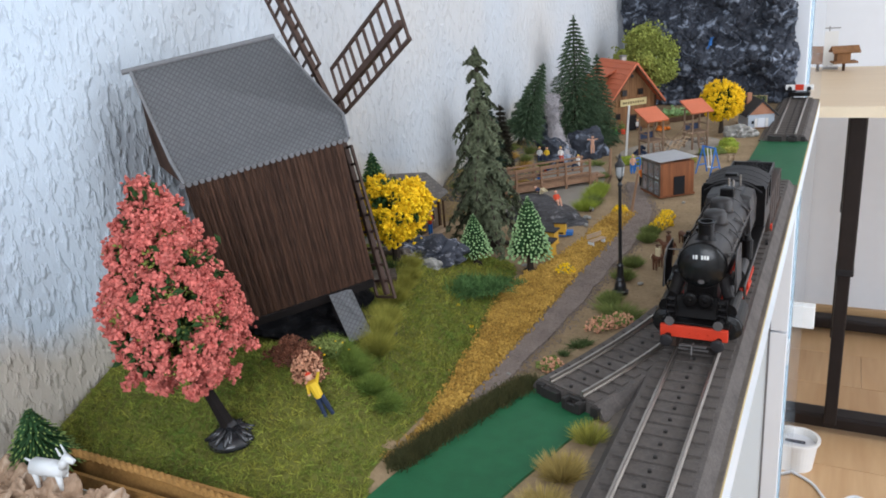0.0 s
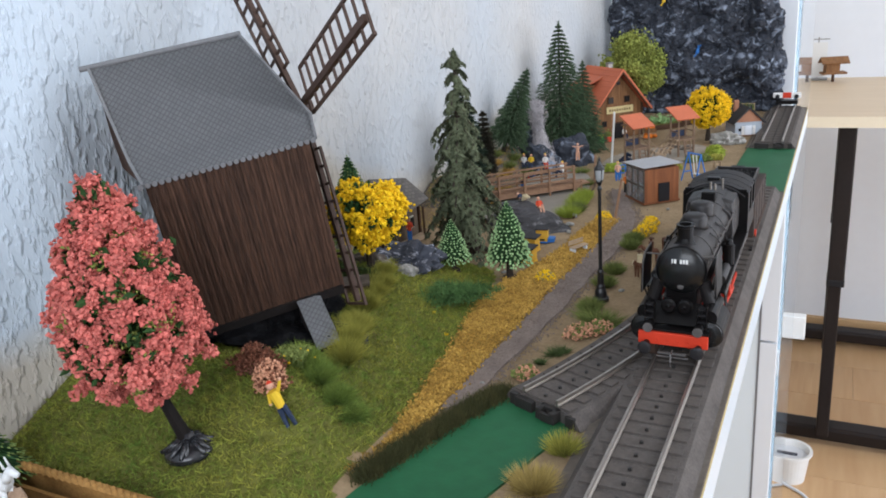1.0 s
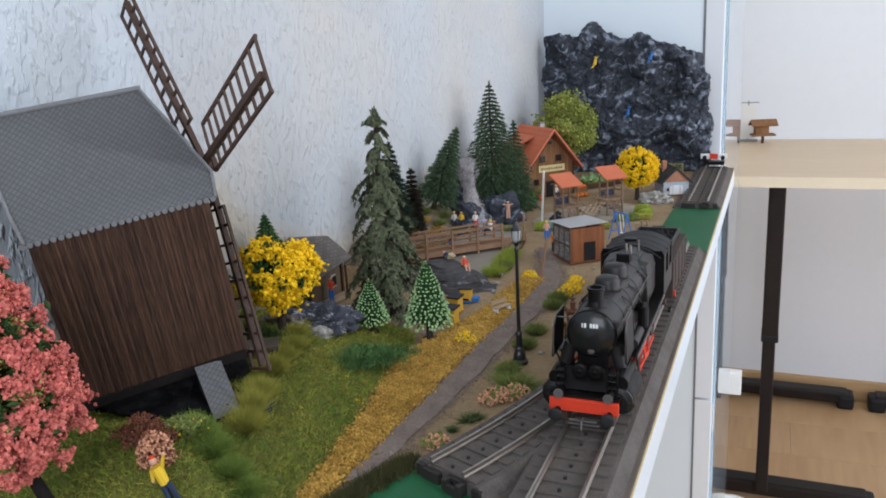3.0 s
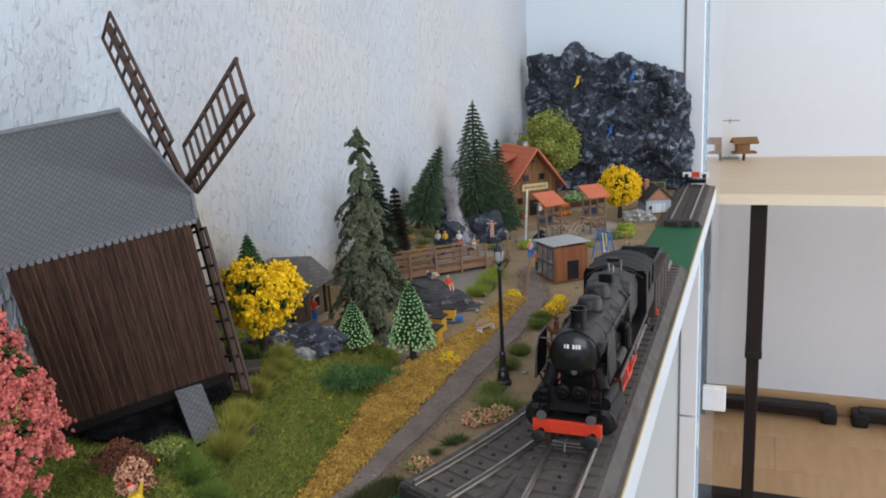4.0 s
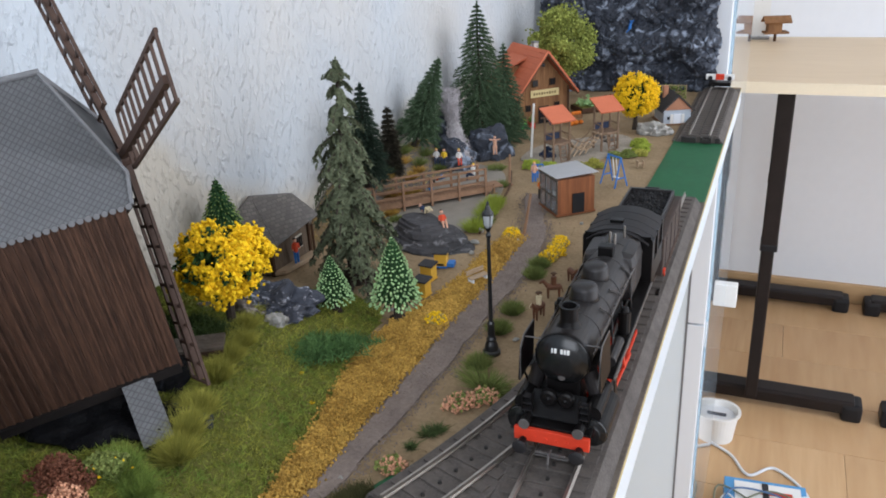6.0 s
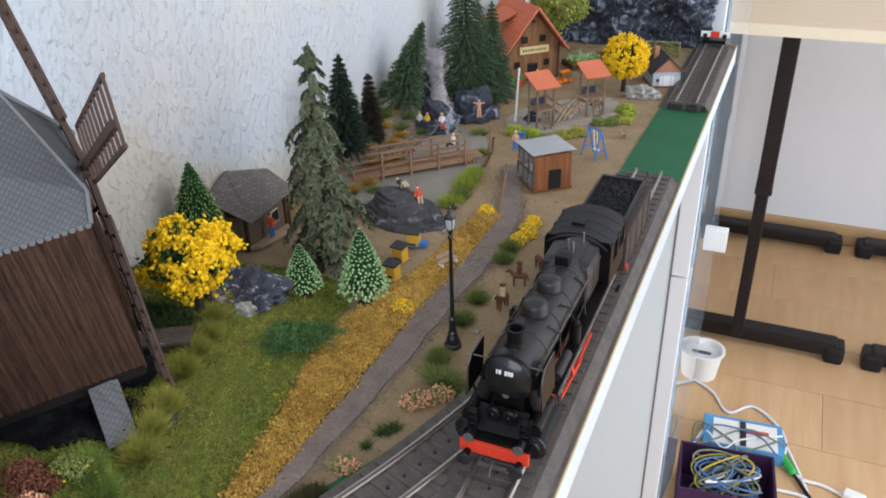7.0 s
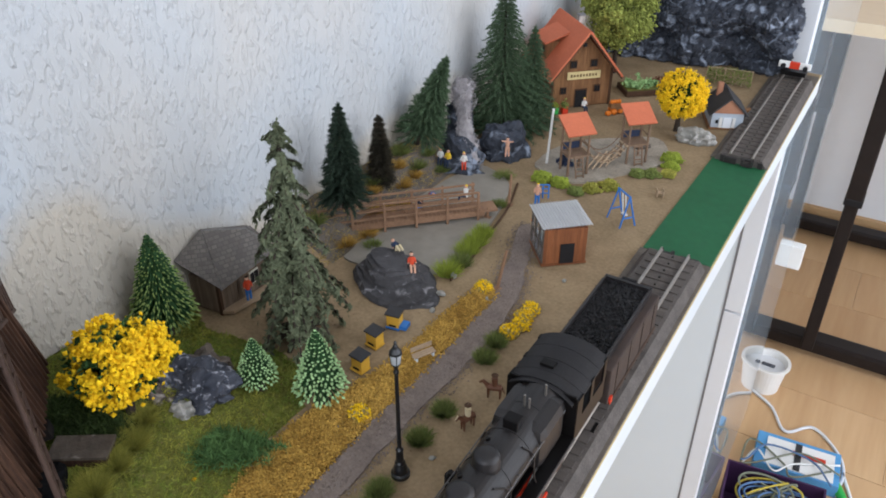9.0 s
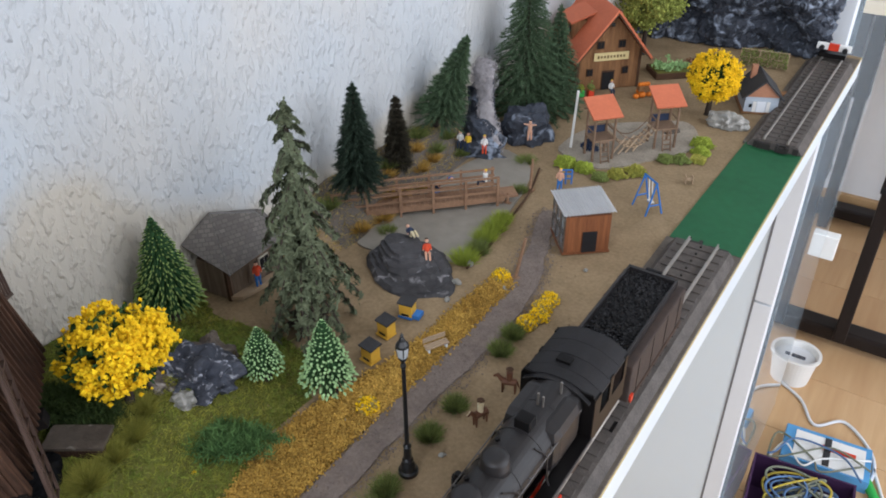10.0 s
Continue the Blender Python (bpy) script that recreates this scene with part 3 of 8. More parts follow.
structure("wall_north", boxed(2.2, 0.12, CEIL_Z - FLOOR_Z, 0.6, ROOM_Y1 + 0.06, (CEIL_Z + FLOOR_Z) / 2), M["white_paint"], "plain white painted wall behind the desk", "wall")
bm = bmesh.new()     # window wall: four pieces round the opening
wy0, wy1, wz0, wz1 = -0.15, 2.13, 0.45, 1.45
box(bm, ROOM_X1 + 0.1, (ROOM_Y0 + wy0) / 2, (FLOOR_Z + CEIL_Z) / 2, 0.2, wy0 - ROOM_Y0, CEIL_Z - FLOOR_Z)
box(bm, ROOM_X1 + 0.1, (ROOM_Y1 + wy1) / 2, (FLOOR_Z + CEIL_Z) / 2, 0.2, ROOM_Y1 - wy1, CEIL_Z - FLOOR_Z)
dz0, dz1 = -0.86, 0.36     # added, unseen opening behind the low fill lamp
box(bm, ROOM_X1 + 0.1, (wy0 + wy1) / 2, (FLOOR_Z + dz0) / 2, 0.2, wy1 - wy0, dz0 - FLOOR_Z)
box(bm, ROOM_X1 + 0.1, (wy0 + wy1) / 2, (dz1 + wz0) / 2, 0.2, wy1 - wy0, wz0 - dz1)
box(bm, ROOM_X1 + 0.1, (wy0 + wy1) / 2, (CEIL_Z + wz1) / 2, 0.2, wy1 - wy0, CEIL_Z - wz1)
structure("wall_east", bm, M["white_paint"], "white wall with a wide window opening and an added low opening behind the fill lamp", "wall")
bm = bmesh.new()
box(bm, -0.35, ROOM_Y0 - 0.1, (FLOOR_Z + CEIL_Z) / 2, 0.2, 0.2, CEIL_Z - FLOOR_Z)
box(bm, 1.30, ROOM_Y0 - 0.1, (FLOOR_Z + CEIL_Z) / 2, 0.7, 0.2, CEIL_Z - FLOOR_Z)
box(bm, 0.35, ROOM_Y0 - 0.1, (FLOOR_Z + 0.3) / 2, 1.2, 0.2, 0.3 - FLOOR_Z)
box(bm, 0.35, ROOM_Y0 - 0.1, (CEIL_Z + 1.4) / 2, 1.2, 0.2, CEIL_Z - 1.4)
structure("wall_south", bm, M["white_paint"], "white wall with a window behind the viewer", "wall")
structure("ceiling", boxed(2.2, 4.4, 0.1, 0.6, 0.5, CEIL_Z + 0.05), M["ceiling"], "plain white ceiling", "ceiling")
floor = structure("floor", boxed(2.2, 4.4, 0.05, 0.6, 0.5, FLOOR_Z - 0.034), M["laminate"], "warm beech laminate floor", "floor")
pl = part("plank", boxed(1.0, 0.1925, 0.008, bevel=0.0008), M["laminate"], floor)
me, first = pl.data, True
for i in range(20):       # boards run along x, joints staggered, cut at the walls
    x, y = -0.31 - 1.2 * ((i * 0.37) % 1.0), ROOM_Y0 + 0.098 + i * 0.194
    while x < ROOM_X1:
        x0, x1 = max(x, -0.31), min(x + 1.2, ROOM_X1)
        if x1 - x0 > 0.02:
            pl = pl if first else new("plank", me)
            first = False
            pl.parent = floor
            pl.matrix_world = at((x0 + x1) / 2, y, FLOOR_Z - 0.004) @ Matrix.Diagonal((x1 - x0 - 0.0006, 1, 1, 1))
        x += 1.2
structure("baseboard", boxed(1.71, 0.016, 0.06, 0.64, ROOM_Y1 - 0.008, FLOOR_Z + 0.03, bevel=0.002), M["wood_skirt"], "beech coloured skirting board along the white wall", "skirting board")

# tall white cabinet at the far end, with an open glass door
cab = thing("tall_cabinet", at(-0.065, 1.0, FLOOR_Z), "tall white lacquered cabinet at the end of the model railway", "cabinet")
part("side_panel", boxed(0.55, 0.20, 2.2, -0.2748, 0.102, 1.1, bevel=0.0006), M["lacquer"], cab)
part("gap_strip", boxed(0.0022, 0.02, 2.19, 0.0013, 0.0112, 1.1), M["gap"], cab, "dark shadow gap")
up = part("upper_door", boxed(0.020, 0.022, 1.56, 0.0125, 0.013, 1.421, bevel=0.0006), M["lacquer_grey"], cab)
lo = part("lower_door", boxed(0.020, 0.022, 0.632, 0.0125, 0.013, 0.322, bevel=0.0006), M["lacquer_grey"], cab)
gd = thing("glass_door", at(-0.0415, 1.03, FLOOR_Z), "frameless glass door standing open beside the cabinet, with a pale haze in its colour", "glass door")
pane = part("pane", boxed(0.005, 0.470, 2.1, 0.0, 0.238, 1.12, bevel=0.0008), M["glass"], gd)
pane.visible_shadow = False
part("ground_edge", boxed(0.0046, 0.0012, 2.1, 0.0, 0.4738, 1.12), M["glass_edge"], gd, "pale blue-green ground glass edge")
part("clip", boxed(0.042, 0.02, 0.045, 0.002, 0.470, 0.450, bevel=0.002), M["white_plastic"], gd, "square white plastic clip")


# ---- desk ----
def desk(x0, x1):
    d = thing("desk", at(0, 1.69, FLOOR_Z), "height-adjustable desk with a pale maple top and black steel legs", "desk")
    top = part("tabletop", boxed(x1 - x0, 0.585, 0.022, (x0 + x1) / 2, 0.3025, 0.799), M["desk"], d)
    part("edge_band", boxed(x1 - x0, 0.004, 0.021, (x0 + x1) / 2, 0.007, 0.799), M["desk_edge"], d, "cream edge band")
    for lx in (0.029, 0.95):
        for ly in (0.135, 0.62):
            fy = ly + (0.035 if ly < 0.3 else 0.125)
            part("leg_sleeve", boxed(0.034, 0.056, 0.36, lx, ly, 0.610, bevel=0.004), M["desk_frame"], d, "outer telescopic steel tube")
            part("leg", boxed(0.027, 0.044, 0.40, lx - 0.001, ly, 0.245, bevel=0.004), M["desk_frame"], d)
            part("leg_collar", boxed(0.036, 0.059, 0.016, lx, ly, 0.430, bevel=0.003), M["plug_black"], d)
            foot = part("foot", boxed(0.42, 0.05, 0.034, lx + 0.014, fy, 0.034, bevel=0.007), M["desk_frame"], d)
            for s in (-1, 1):
                part("foot_cap", boxed(0.045, 0.058, 0.045, lx + 0.014 + s * 0.205, fy, 0.0225, bevel=0.010), M["plug_black"], foot, "rounded black plastic end cap")
    return d


desk(-0.30, 1.30)
tagged(d2 := thing("desk_stand", at(0.535, 1.69, FLOOR_Z), "second black steel desk foot on the floor", "desk"), group="")
for ly in (0.170, 0.745):
    f = part("foot", boxed(0.42, 0.05, 0.034, 0.0, ly, 0.034, bevel=0.007), M["desk_frame"], d2)
    part("foot_cap", boxed(0.045, 0.058, 0.045, -0.205, ly, 0.0225, bevel=0.010), M["plug_black"], f)

# bird house and a stand of white sheets on the desk
bh = thing("bird_house", at(-0.010, 2.21, -0.130, 15) @ Matrix.Scale(0.74, 4), "small natural wood bird house on a post, on the desk", "bird house")
part("post", rodded((0, 0, 0), (0, 0, 0.026), 0.005), M["house_beam"], bh)
part("floor_board", boxed(0.075, 0.05, 0.006, 0, 0, 0.029), M["house_wood"], bh)
part("body", boxed(0.042, 0.04, 0.03, -0.006, 0, 0.047), M["house_wood"], bh)
for s in (-1, 1):
    part("roof_panel", boxed(0.085, 0.036, 0.004, 0, 0, 0, m=pose(0, s * 0.014, 0.071, -s * 32, 0, 0)), M["house_wood"], bh)
st = thing("sheet_stand", at(-0.078, 2.25, -0.130), "white card sheets clipped to a thin wire stand on the desk", "stand")
for x in (-0.03, 0.03):
    part("sheet", boxed(0.042, 0.003, 0.085, x, 0, 0.05), M["white_plastic"], st)
    part("wire", rodded((x, 0.004, 0.0), (x, 0.004, 0.105), 0.0012), M["steel"], st)
part("base", boxed(0.11, 0.03, 0.004, 0, 0, 0.002), M["steel"], st)
part("crossbar", rodded((-0.055, 0.004, 0.1), (0.055, 0.004, 0.1), 0.0012), M["steel"], st)

# floor things
bk = thing("bucket", at(-0.032, 1.685, FLOOR_Z) @ Matrix.Diagonal((0.80, 0.80, 0.66, 1)), "small white plastic bucket with an open top on the laminate floor", "bucket")
bm = bmesh.new()
lathe(bm, [(0.040, 0), (0.050, 0.10), (0.056, 0.102), (0.056, 0.110), (0.048, 0.110), (0.046, 0.10), (0.037, 0.004)], 32)
part("body", bm, M["white_plastic"], bk, smooth=False)
part("insert", rodded((0, 0, 0.085), (0, 0, 0.088), 0.044, seg=32), M["lacquer_grey"], bk)
part("grip", boxed(0.035, 0.010, 0.006, 0, 0, 0.092, bevel=0.002), M["rock_dark"], bk)
cb = thing("cable_box", at(0.055, 1.285, FLOOR_Z, 6), "open purple card box full of tangled cables", "box")
for sx, sy, px, py in ((0.17, 0.004, 0, 0.062), (0.17, 0.004, 0, -0.062), (0.004, 0.12, -0.083, 0), (0.004, 0.12, 0.083, 0)):
    part("side", boxed(sx, sy, 0.085, px, py, 0.0425), M["purple"], cb)
part("bottom", boxed(0.165, 0.122, 0.004, 0, 0, 0.002), M["purple"], cb)
for k, key in enumerate(("cable_blue", "cable_grey", "cable_yellow", "cable_grey", "cable_blue", "white_plastic", "cable_blue", "cable_grey", "cable_yellow", "cable_blue", "cable_grey", "cable_blue")):
    p, pts = Vector((0, 0, 0.07)), []
    ph = k * 1.7
    for i in range(26):
        t = i / 25 * 9 + ph
        pts.append((0.062 * math.sin(t * 1.13 + k) * math.cos(0.3 * t), 0.044 * math.cos(t * 0.91 + 2 * k), 0.070 + 0.022 * math.sin(t * 0.7 + k)))
    bm = bmesh.new()
    tube(bm, curve_points(pts, 4), 0.0022)
    part("cable", bm, M[key], cb, smooth=True)
ct = thing("carton", at(0.075, 1.470, FLOOR_Z, 5), "flat sky-blue and white carton lying on the floor", "carton")
part("body", boxed(0.155, 0.09, 0.03, 0, 0, 0.015, bevel=0.001), M["box_blue"], ct)
part("front_label", boxed(0.125, 0.075, 0.002, 0.004, -0.004, 0.0312), M["white_plastic"], ct, "white printed label panel")
part("print_bar", boxed(0.06, 0.012, 0.001, 0.02, 0.006, 0.0330), M["red"], ct, "red bar of print")
part("strap", boxed(0.012, 0.075, 0.001, 0.0, -0.004, 0.0334), M["charcoal"], ct)
for k, key in enumerate(("cable_grey", "white_plastic", "cable_grey", "cable_blue")):
    pts = [(-0.09 + 0.05 * i + 0.018 * math.sin(2.1 * i + k), -0.03 + 0.035 * math.cos(1.7 * i + 1.3 * k), 0.036 + 0.002 * k) for i in range(4)]
    bm = bmesh.new()
    tube(bm, curve_points([(-0.10, -0.075, 0.020 + 0.01 * k), *pts], 6), 0.0020)
    bmesh.ops.transform(bm, matrix=at(0.075, 1.470, FLOOR_Z, 5), verts=bm.verts[:])
    tagged(part("loose_cable", bm, M[key], smooth=True), "thin loose cable lying over the carton", "cable", "loose cables")
sd = thing("screwdriver", at(0.175, 1.415, FLOOR_Z + 0.011, -58), "screwdriver with a green handle lying on the floor", "screwdriver")
bm = bmesh.new()
lathe(bm, [(0.006, 0), (0.009, 0.004), (0.010, 0.03), (0.008, 0.06), (0.009, 0.07), (0.005, 0.078)], 12, pose(-0.07, 0, 0, 0, 90, 0))
part("handle", bm, M["green_plastic"], sd, smooth=True)
part("shaft", rodded((0.005, 0, -0.002), (0.09, 0, -0.006), 0.0035), M["plug_black"], sd)
part("tip_cap", rodded((0.09, 0, -0.006), (0.102, 0, -0.006), 0.005), M["red"], sd)
for k, (pts, key) in enumerate(((((-0.06, 1.66), (0.0, 1.62), (0.04, 1.56), (0.09, 1.60), (0.15, 1.54), (0.16, 1.47), (0.13, 1.44)), "lacquer_grey"),
                                (((0.13, 1.46), (0.19, 1.41), (0.23, 1.405), (0.27, 1.39)), "white_plastic"),
                                (((0.14, 1.36), (0.20, 1.36), (0.26, 1.33), (0.36, 1.31)), "white_plastic"),
                                (((0.16, 1.50), (0.19, 1.42), (0.22, 1.33), (0.25, 1.25)), "white_plastic"))):
    bm = bmesh.new()
    tube(bm, [(v.x, v.y, FLOOR_Z + 0.004) for v in curve_points(pts, 8)], 0.0034)
    tagged(part("power_cable", bm, M[key], None, smooth=True), "thin pale power cable lying on the floor", "cable")
pg = thing("plug", at(0.285, 1.385, FLOOR_Z + 0.012, -15), "white mains plug lying on the floor", "plug")
part("body", boxed(0.038, 0.022, 0.018, 0, 0, 0, bevel=0.004), M["white_plastic"], pg)
for s in (-1, 1):
    part("pin", rodded((0.019, s * 0.006, 0), (0.034, s * 0.006, 0), 0.002), M["steel"], pg)


# ---- model railway board and landscape ----
Y0, Y1, EDGE = 0.160, 1.0, -0.0255
shelf = tagged(part("shelf_board", prism(bmesh.new(), [(wall_x(Y0) + 0.0005, -0.4), (EDGE, -0.4), (EDGE, Y1 - 0.001), (wall_x(Y1) + 0.0005, Y1 - 0.001)], -0.020, -0.003), M["lacquer"]), "long white wall shelf that carries the model railway", "shelf", kind="structure")
board = tagged(part("base_board", prism(bmesh.new(), [(wall_x(Y0) + 0.001, Y0), (EDGE, Y0), (EDGE, Y1 - 0.002), (wall_x(Y1) + 0.001, Y1 - 0.002)], -0.0028, -0.0012), M["mdf"]), "thin raw-edged base board of the model landscape", "board", kind="structure")

MEADOW = wobbly([(-0.275, 0.155), (-0.136, 0.155), (-0.139, 0.20), (-0.137, 0.235), (-0.145, 0.30), (-0.156, 0.355), (-0.160, 0.385), (-0.172, 0.405), (-0.205, 0.412), (-0.235, 0.405), (-0.278, 0.395)], 5, 0.002, 1)
GOLD = wobbly([(-0.1385, 0.20), (-0.1365, 0.235), (-0.145, 0.30), (-0.156, 0.352), (-0.154, 0.385), (-0.146, 0.415), (-0.140, 0.453), (-0.138, 0.495), (-0.134, 0.515), (-0.125, 0.515), (-0.1235, 0.489), (-0.1245, 0.435), (-0.1265, 0.40), (-0.127, 0.36), (-0.128, 0.306), (-0.1275, 0.26), (-0.131, 0.215)], 5, 0.0014, 2)
PATH = wobbly([(-0.1275, 0.255), (-0.126, 0.306), (-0.1255, 0.36), (-0.126, 0.40), (-0.1245, 0.435), (-0.1235, 0.489), (-0.1265, 0.52), (-0.135, 0.553), (-0.146, 0.590), (-0.135, 0.592), (-0.126, 0.56), (-0.114, 0.528), (-0.1085, 0.487), (-0.1085, 0.445), (-0.112, 0.41), (-0.112, 0.36), (-0.1155, 0.31), (-0.120, 0.262)], 5, 0.0016, 3)
POND = wobbly([(-0.224, 0.512), (-0.224, 0.56), (-0.223, 0.61), (-0.215, 0.650), (-0.203, 0.655), (-0.178, 0.637), (-0.164, 0.583), (-0.160, 0.522), (-0.190, 0.505), (-0.218, 0.50)], 5, 0.0015, 4)
GRAVEL = wobbly([(-0.178, 0.680), (-0.157, 0.668), (-0.136, 0.668), (-0.112, 0.700), (-0.094, 0.735), (-0.112, 0.770), (-0.14, 0.755), (-0.17, 0.727)], 5, 0.0015, 5)

nx, ny = 84, 280
xs, ys = np.linspace(-0.276, EDGE - 0.0005, nx), np.linspace(Y0, Y1 - 0.003, ny)
verts, faces, slots = [], [], []
for y in ys:
    for x in xs:
        verts.append((max(x, wall_x(y) + 0.0012), y, hill(x, y) - 0.0004))
for j in range(ny - 1):
    for i in range(nx - 1):
        k = j * nx + i
        faces.append((k, k + 1, k + nx + 1, k + nx))
        meadow = inside((xs[i] + xs[i + 1]) / 2, (ys[j] + ys[j + 1]) / 2, MEADOW)
        slots.append(1 if meadow else 2 if xs[i] < -0.226 and 0.49 < ys[j] < 0.68 else 0)
terrain = raw("ground", verts, faces, [M["sand"], M["soil"], M["bed"]], smooth=True)
terrain.data.polygons.foreach_set("material_index", slots)
tagged(terrain, "sand-brown scattered model ground with a grassy bank", "ground", kind="structure")


def plate(name, poly, z, material, label, category):
    """A flat dressed area laid just over the ground."""
    return tagged(part(name, prism(bmesh.new(), poly, -0.001, z), material), label, category, kind="structure")


plate("path", PATH, 0.0007, M["path"], "winding grey-mauve gravel footpath", "path")
plate("flower_strip", GOLD, 0.0009, M["gold_soil"], "strip of ochre yellow turf beside the path", "turf")
plate("pond", POND, 0.0007, M["pond"], "dull grey model pond surface under the footbridge", "pond")
plate("gravel_area", GRAVEL, 0.0009, M["gravel"], "pale gravel playground surface", "gravel")
plate("green_patch", wobbly([(-0.1300, 0.158), (-0.1305, 0.195), (-0.118, 0.235), (-0.108, 0.272), (-0.096, 0.295), (-0.081, 0.335), (-0.074, 0.352), (-0.071, 0.340), (-0.074, 0.265), (-0.083, 0.225), (-0.092, 0.19), (-0.093, 0.158)], 4, 0.0004, 6), 0.0008, M["green_board"], "bare green painted board between the tracks", "painted board")
plate("green_strip", [(-0.0685, 0.607), (-0.0660, 0.760), (-0.0262, 0.760), (-0.0262, 0.607)], 0.0009, M["green_board"], "bare green painted strip between two track ends", "painted board")
plate("track_bed", [(-0.0700, 0.1601), (-0.0690, 0.300), (-0.0700, 0.6065), (-0.0258, 0.6065), (-0.0258, 0.1601)], 0.0009, M["bed"], "grey-brown rough track bed along the edge", "track bed")
plate("far_track_bed", [(-0.0680, 0.7605), (-0.0668, 0.985), (-0.0258, 0.985), (-0.0258, 0.7605)], 0.0009, M["bed"], "grey-brown rough track bed at the far end", "track bed")

# ---- tracks: moulded ballast, sleepers, studs, two rails ----
TX = -0.0468


def track(name, line, label, sleeper_gap=0.0082, ends=(0, -1)):
    """line: list of (x, y) along the centre, evenly walked."""
    t = thing(name, at(0, 0), label, "track", "model tracks")
    pts = [Vector((x, y, 0)) for x, y in line]
    side = []
    for i, p in enumerate(pts):
        d = (pts[min(i + 1, len(pts) - 1)] - pts[max(i - 1, 0)]).normalized()
        side.append(Vector((d.y, -d.x, 0)))

    def sweep(profile):
        bm = bmesh.new()
        rings = [[bm.verts.new(p + s * u + Vector((0, 0, z))) for u, z in profile] for p, s in zip(pts, side)]
        for lo, hi in zip(rings, rings[1:]):
            for k in range(len(profile)):
                bm.faces.new((lo[k], lo[(k + 1) % len(profile)], hi[(k + 1) % len(profile)], hi[k]))
        bm.faces.new(rings[0][::-1])
        bm.faces.new(rings[-1])
        return bm

    part("ballast", sweep([(-0.0195, 0.0006), (-0.0155, 0.0062), (0.0155, 0.0062), (0.0195, 0.0006)]), M["ballast"], t)
    for s in (-1, 1):
        u = s * 0.0083
        part("rail", sweep([(u - 0.0009, 0.0072), (u - 0.0009, 0.0077), (u - 0.0003, 0.0081), (u - 0.00042, 0.0096), (u + 0.00042, 0.0096), (u + 0.0003, 0.0081), (u + 0.0009, 0.0077), (u + 0.0009, 0.0072)]), M["rail"], t, "nickel silver rail")
    run, nxt, sl, stud = 0.0, 0.003, None, None
    for i in range(len(pts) - 1):
        seg = (pts[i + 1] - pts[i]).length
        while nxt <= run + seg:
            p = pts[i].lerp(pts[i + 1], (nxt - run) / seg)
            d = (pts[i + 1] - pts[i]).normalized()
            m = Matrix.Translation(p) @ Matrix(((d.y, d.x, 0, 0), (-d.x, d.y, 0, 0), (0, 0, 1, 0), (0, 0, 0, 1)))
            if sl is None:
                sl = part("sleeper", boxed(0.0275, 0.0046, 0.0014, 0, 0, 0.0064, bevel=0.0002), M["sleeper"], t)
                stud = part("stud", rodded((0, 0, 0.0072), (0, 0, 0.0081), 0.0008, 0.0006, 6), M["stud"], t)
                sl.matrix_world, stud.matrix_world = m, m
            else:
                for src in (sl, stud):
                    c = new(src.name.split(".")[0], src.data)
                    c.parent = t
                    c.matrix_world = m
            nxt += sleeper_gap
        run += seg
    for e in ends:     # plug-like end joint
        d = (pts[1] - pts[0]).normalized() if e == 0 else (pts[-2] - pts[-1]).normalized()
        m = Matrix.Translation(pts[e]) @ Matrix(((d.y, d.x, 0, 0), (-d.x, d.y, 0, 0), (0, 0, 1, 0), (0, 0, 0, 1)))
        bm = bmesh.new()
        box(bm, 0.009, -0.0022, 0.0040, 0.0022, 0.0044, 0.0046, m, 0.0004)
        box(bm, 0.0055, -0.0034, 0.0030, 0.0050, 0.0016, 0.0034, m, 0.0003)
        box(bm, 0.0022, -0.0022, 0.0040, 0.0020, 0.0044, 0.0046, m, 0.0004)
        box(bm, 0.0055, -0.0004, 0.0056, 0.0090, 0.0020, 0.0014, m, 0.0003)
        box(bm, -0.0125, -0.0006, 0.0034, 0.0040, 0.0028, 0.0052, m, 0.0004)
        box(bm, 0.0148, -0.0002, 0.0030, 0.0040, 0.0020, 0.0048, m, 0.0004)
        box(bm, -0.007, -0.001, 0.0030, 0.009, 0.003, 0.005, m, 0.0004)
        part("joint", bm, M["stud"], t, "black plug-in track joint")
    return t


main_track = track("main_track", [(TX, 0.10 + i * 0.02) for i in range(26)], "straight dark ballasted model track with bright rails")
curve = [(TX - (0.452 - y) ** 2 / (2 * 0.4375), y) for y in np.linspace(0.2605, 0.350, 20)]
siding = track("siding", curve, "short curved siding track ending on the green board", ends=(0,))
siding.matrix_world = at(0, 0, -0.0005) @ siding.matrix_world
far_track = track("far_track", [(-0.0455, 0.757 + i * 0.02) for i in range(11)], "far straight piece of dark ballasted model track")


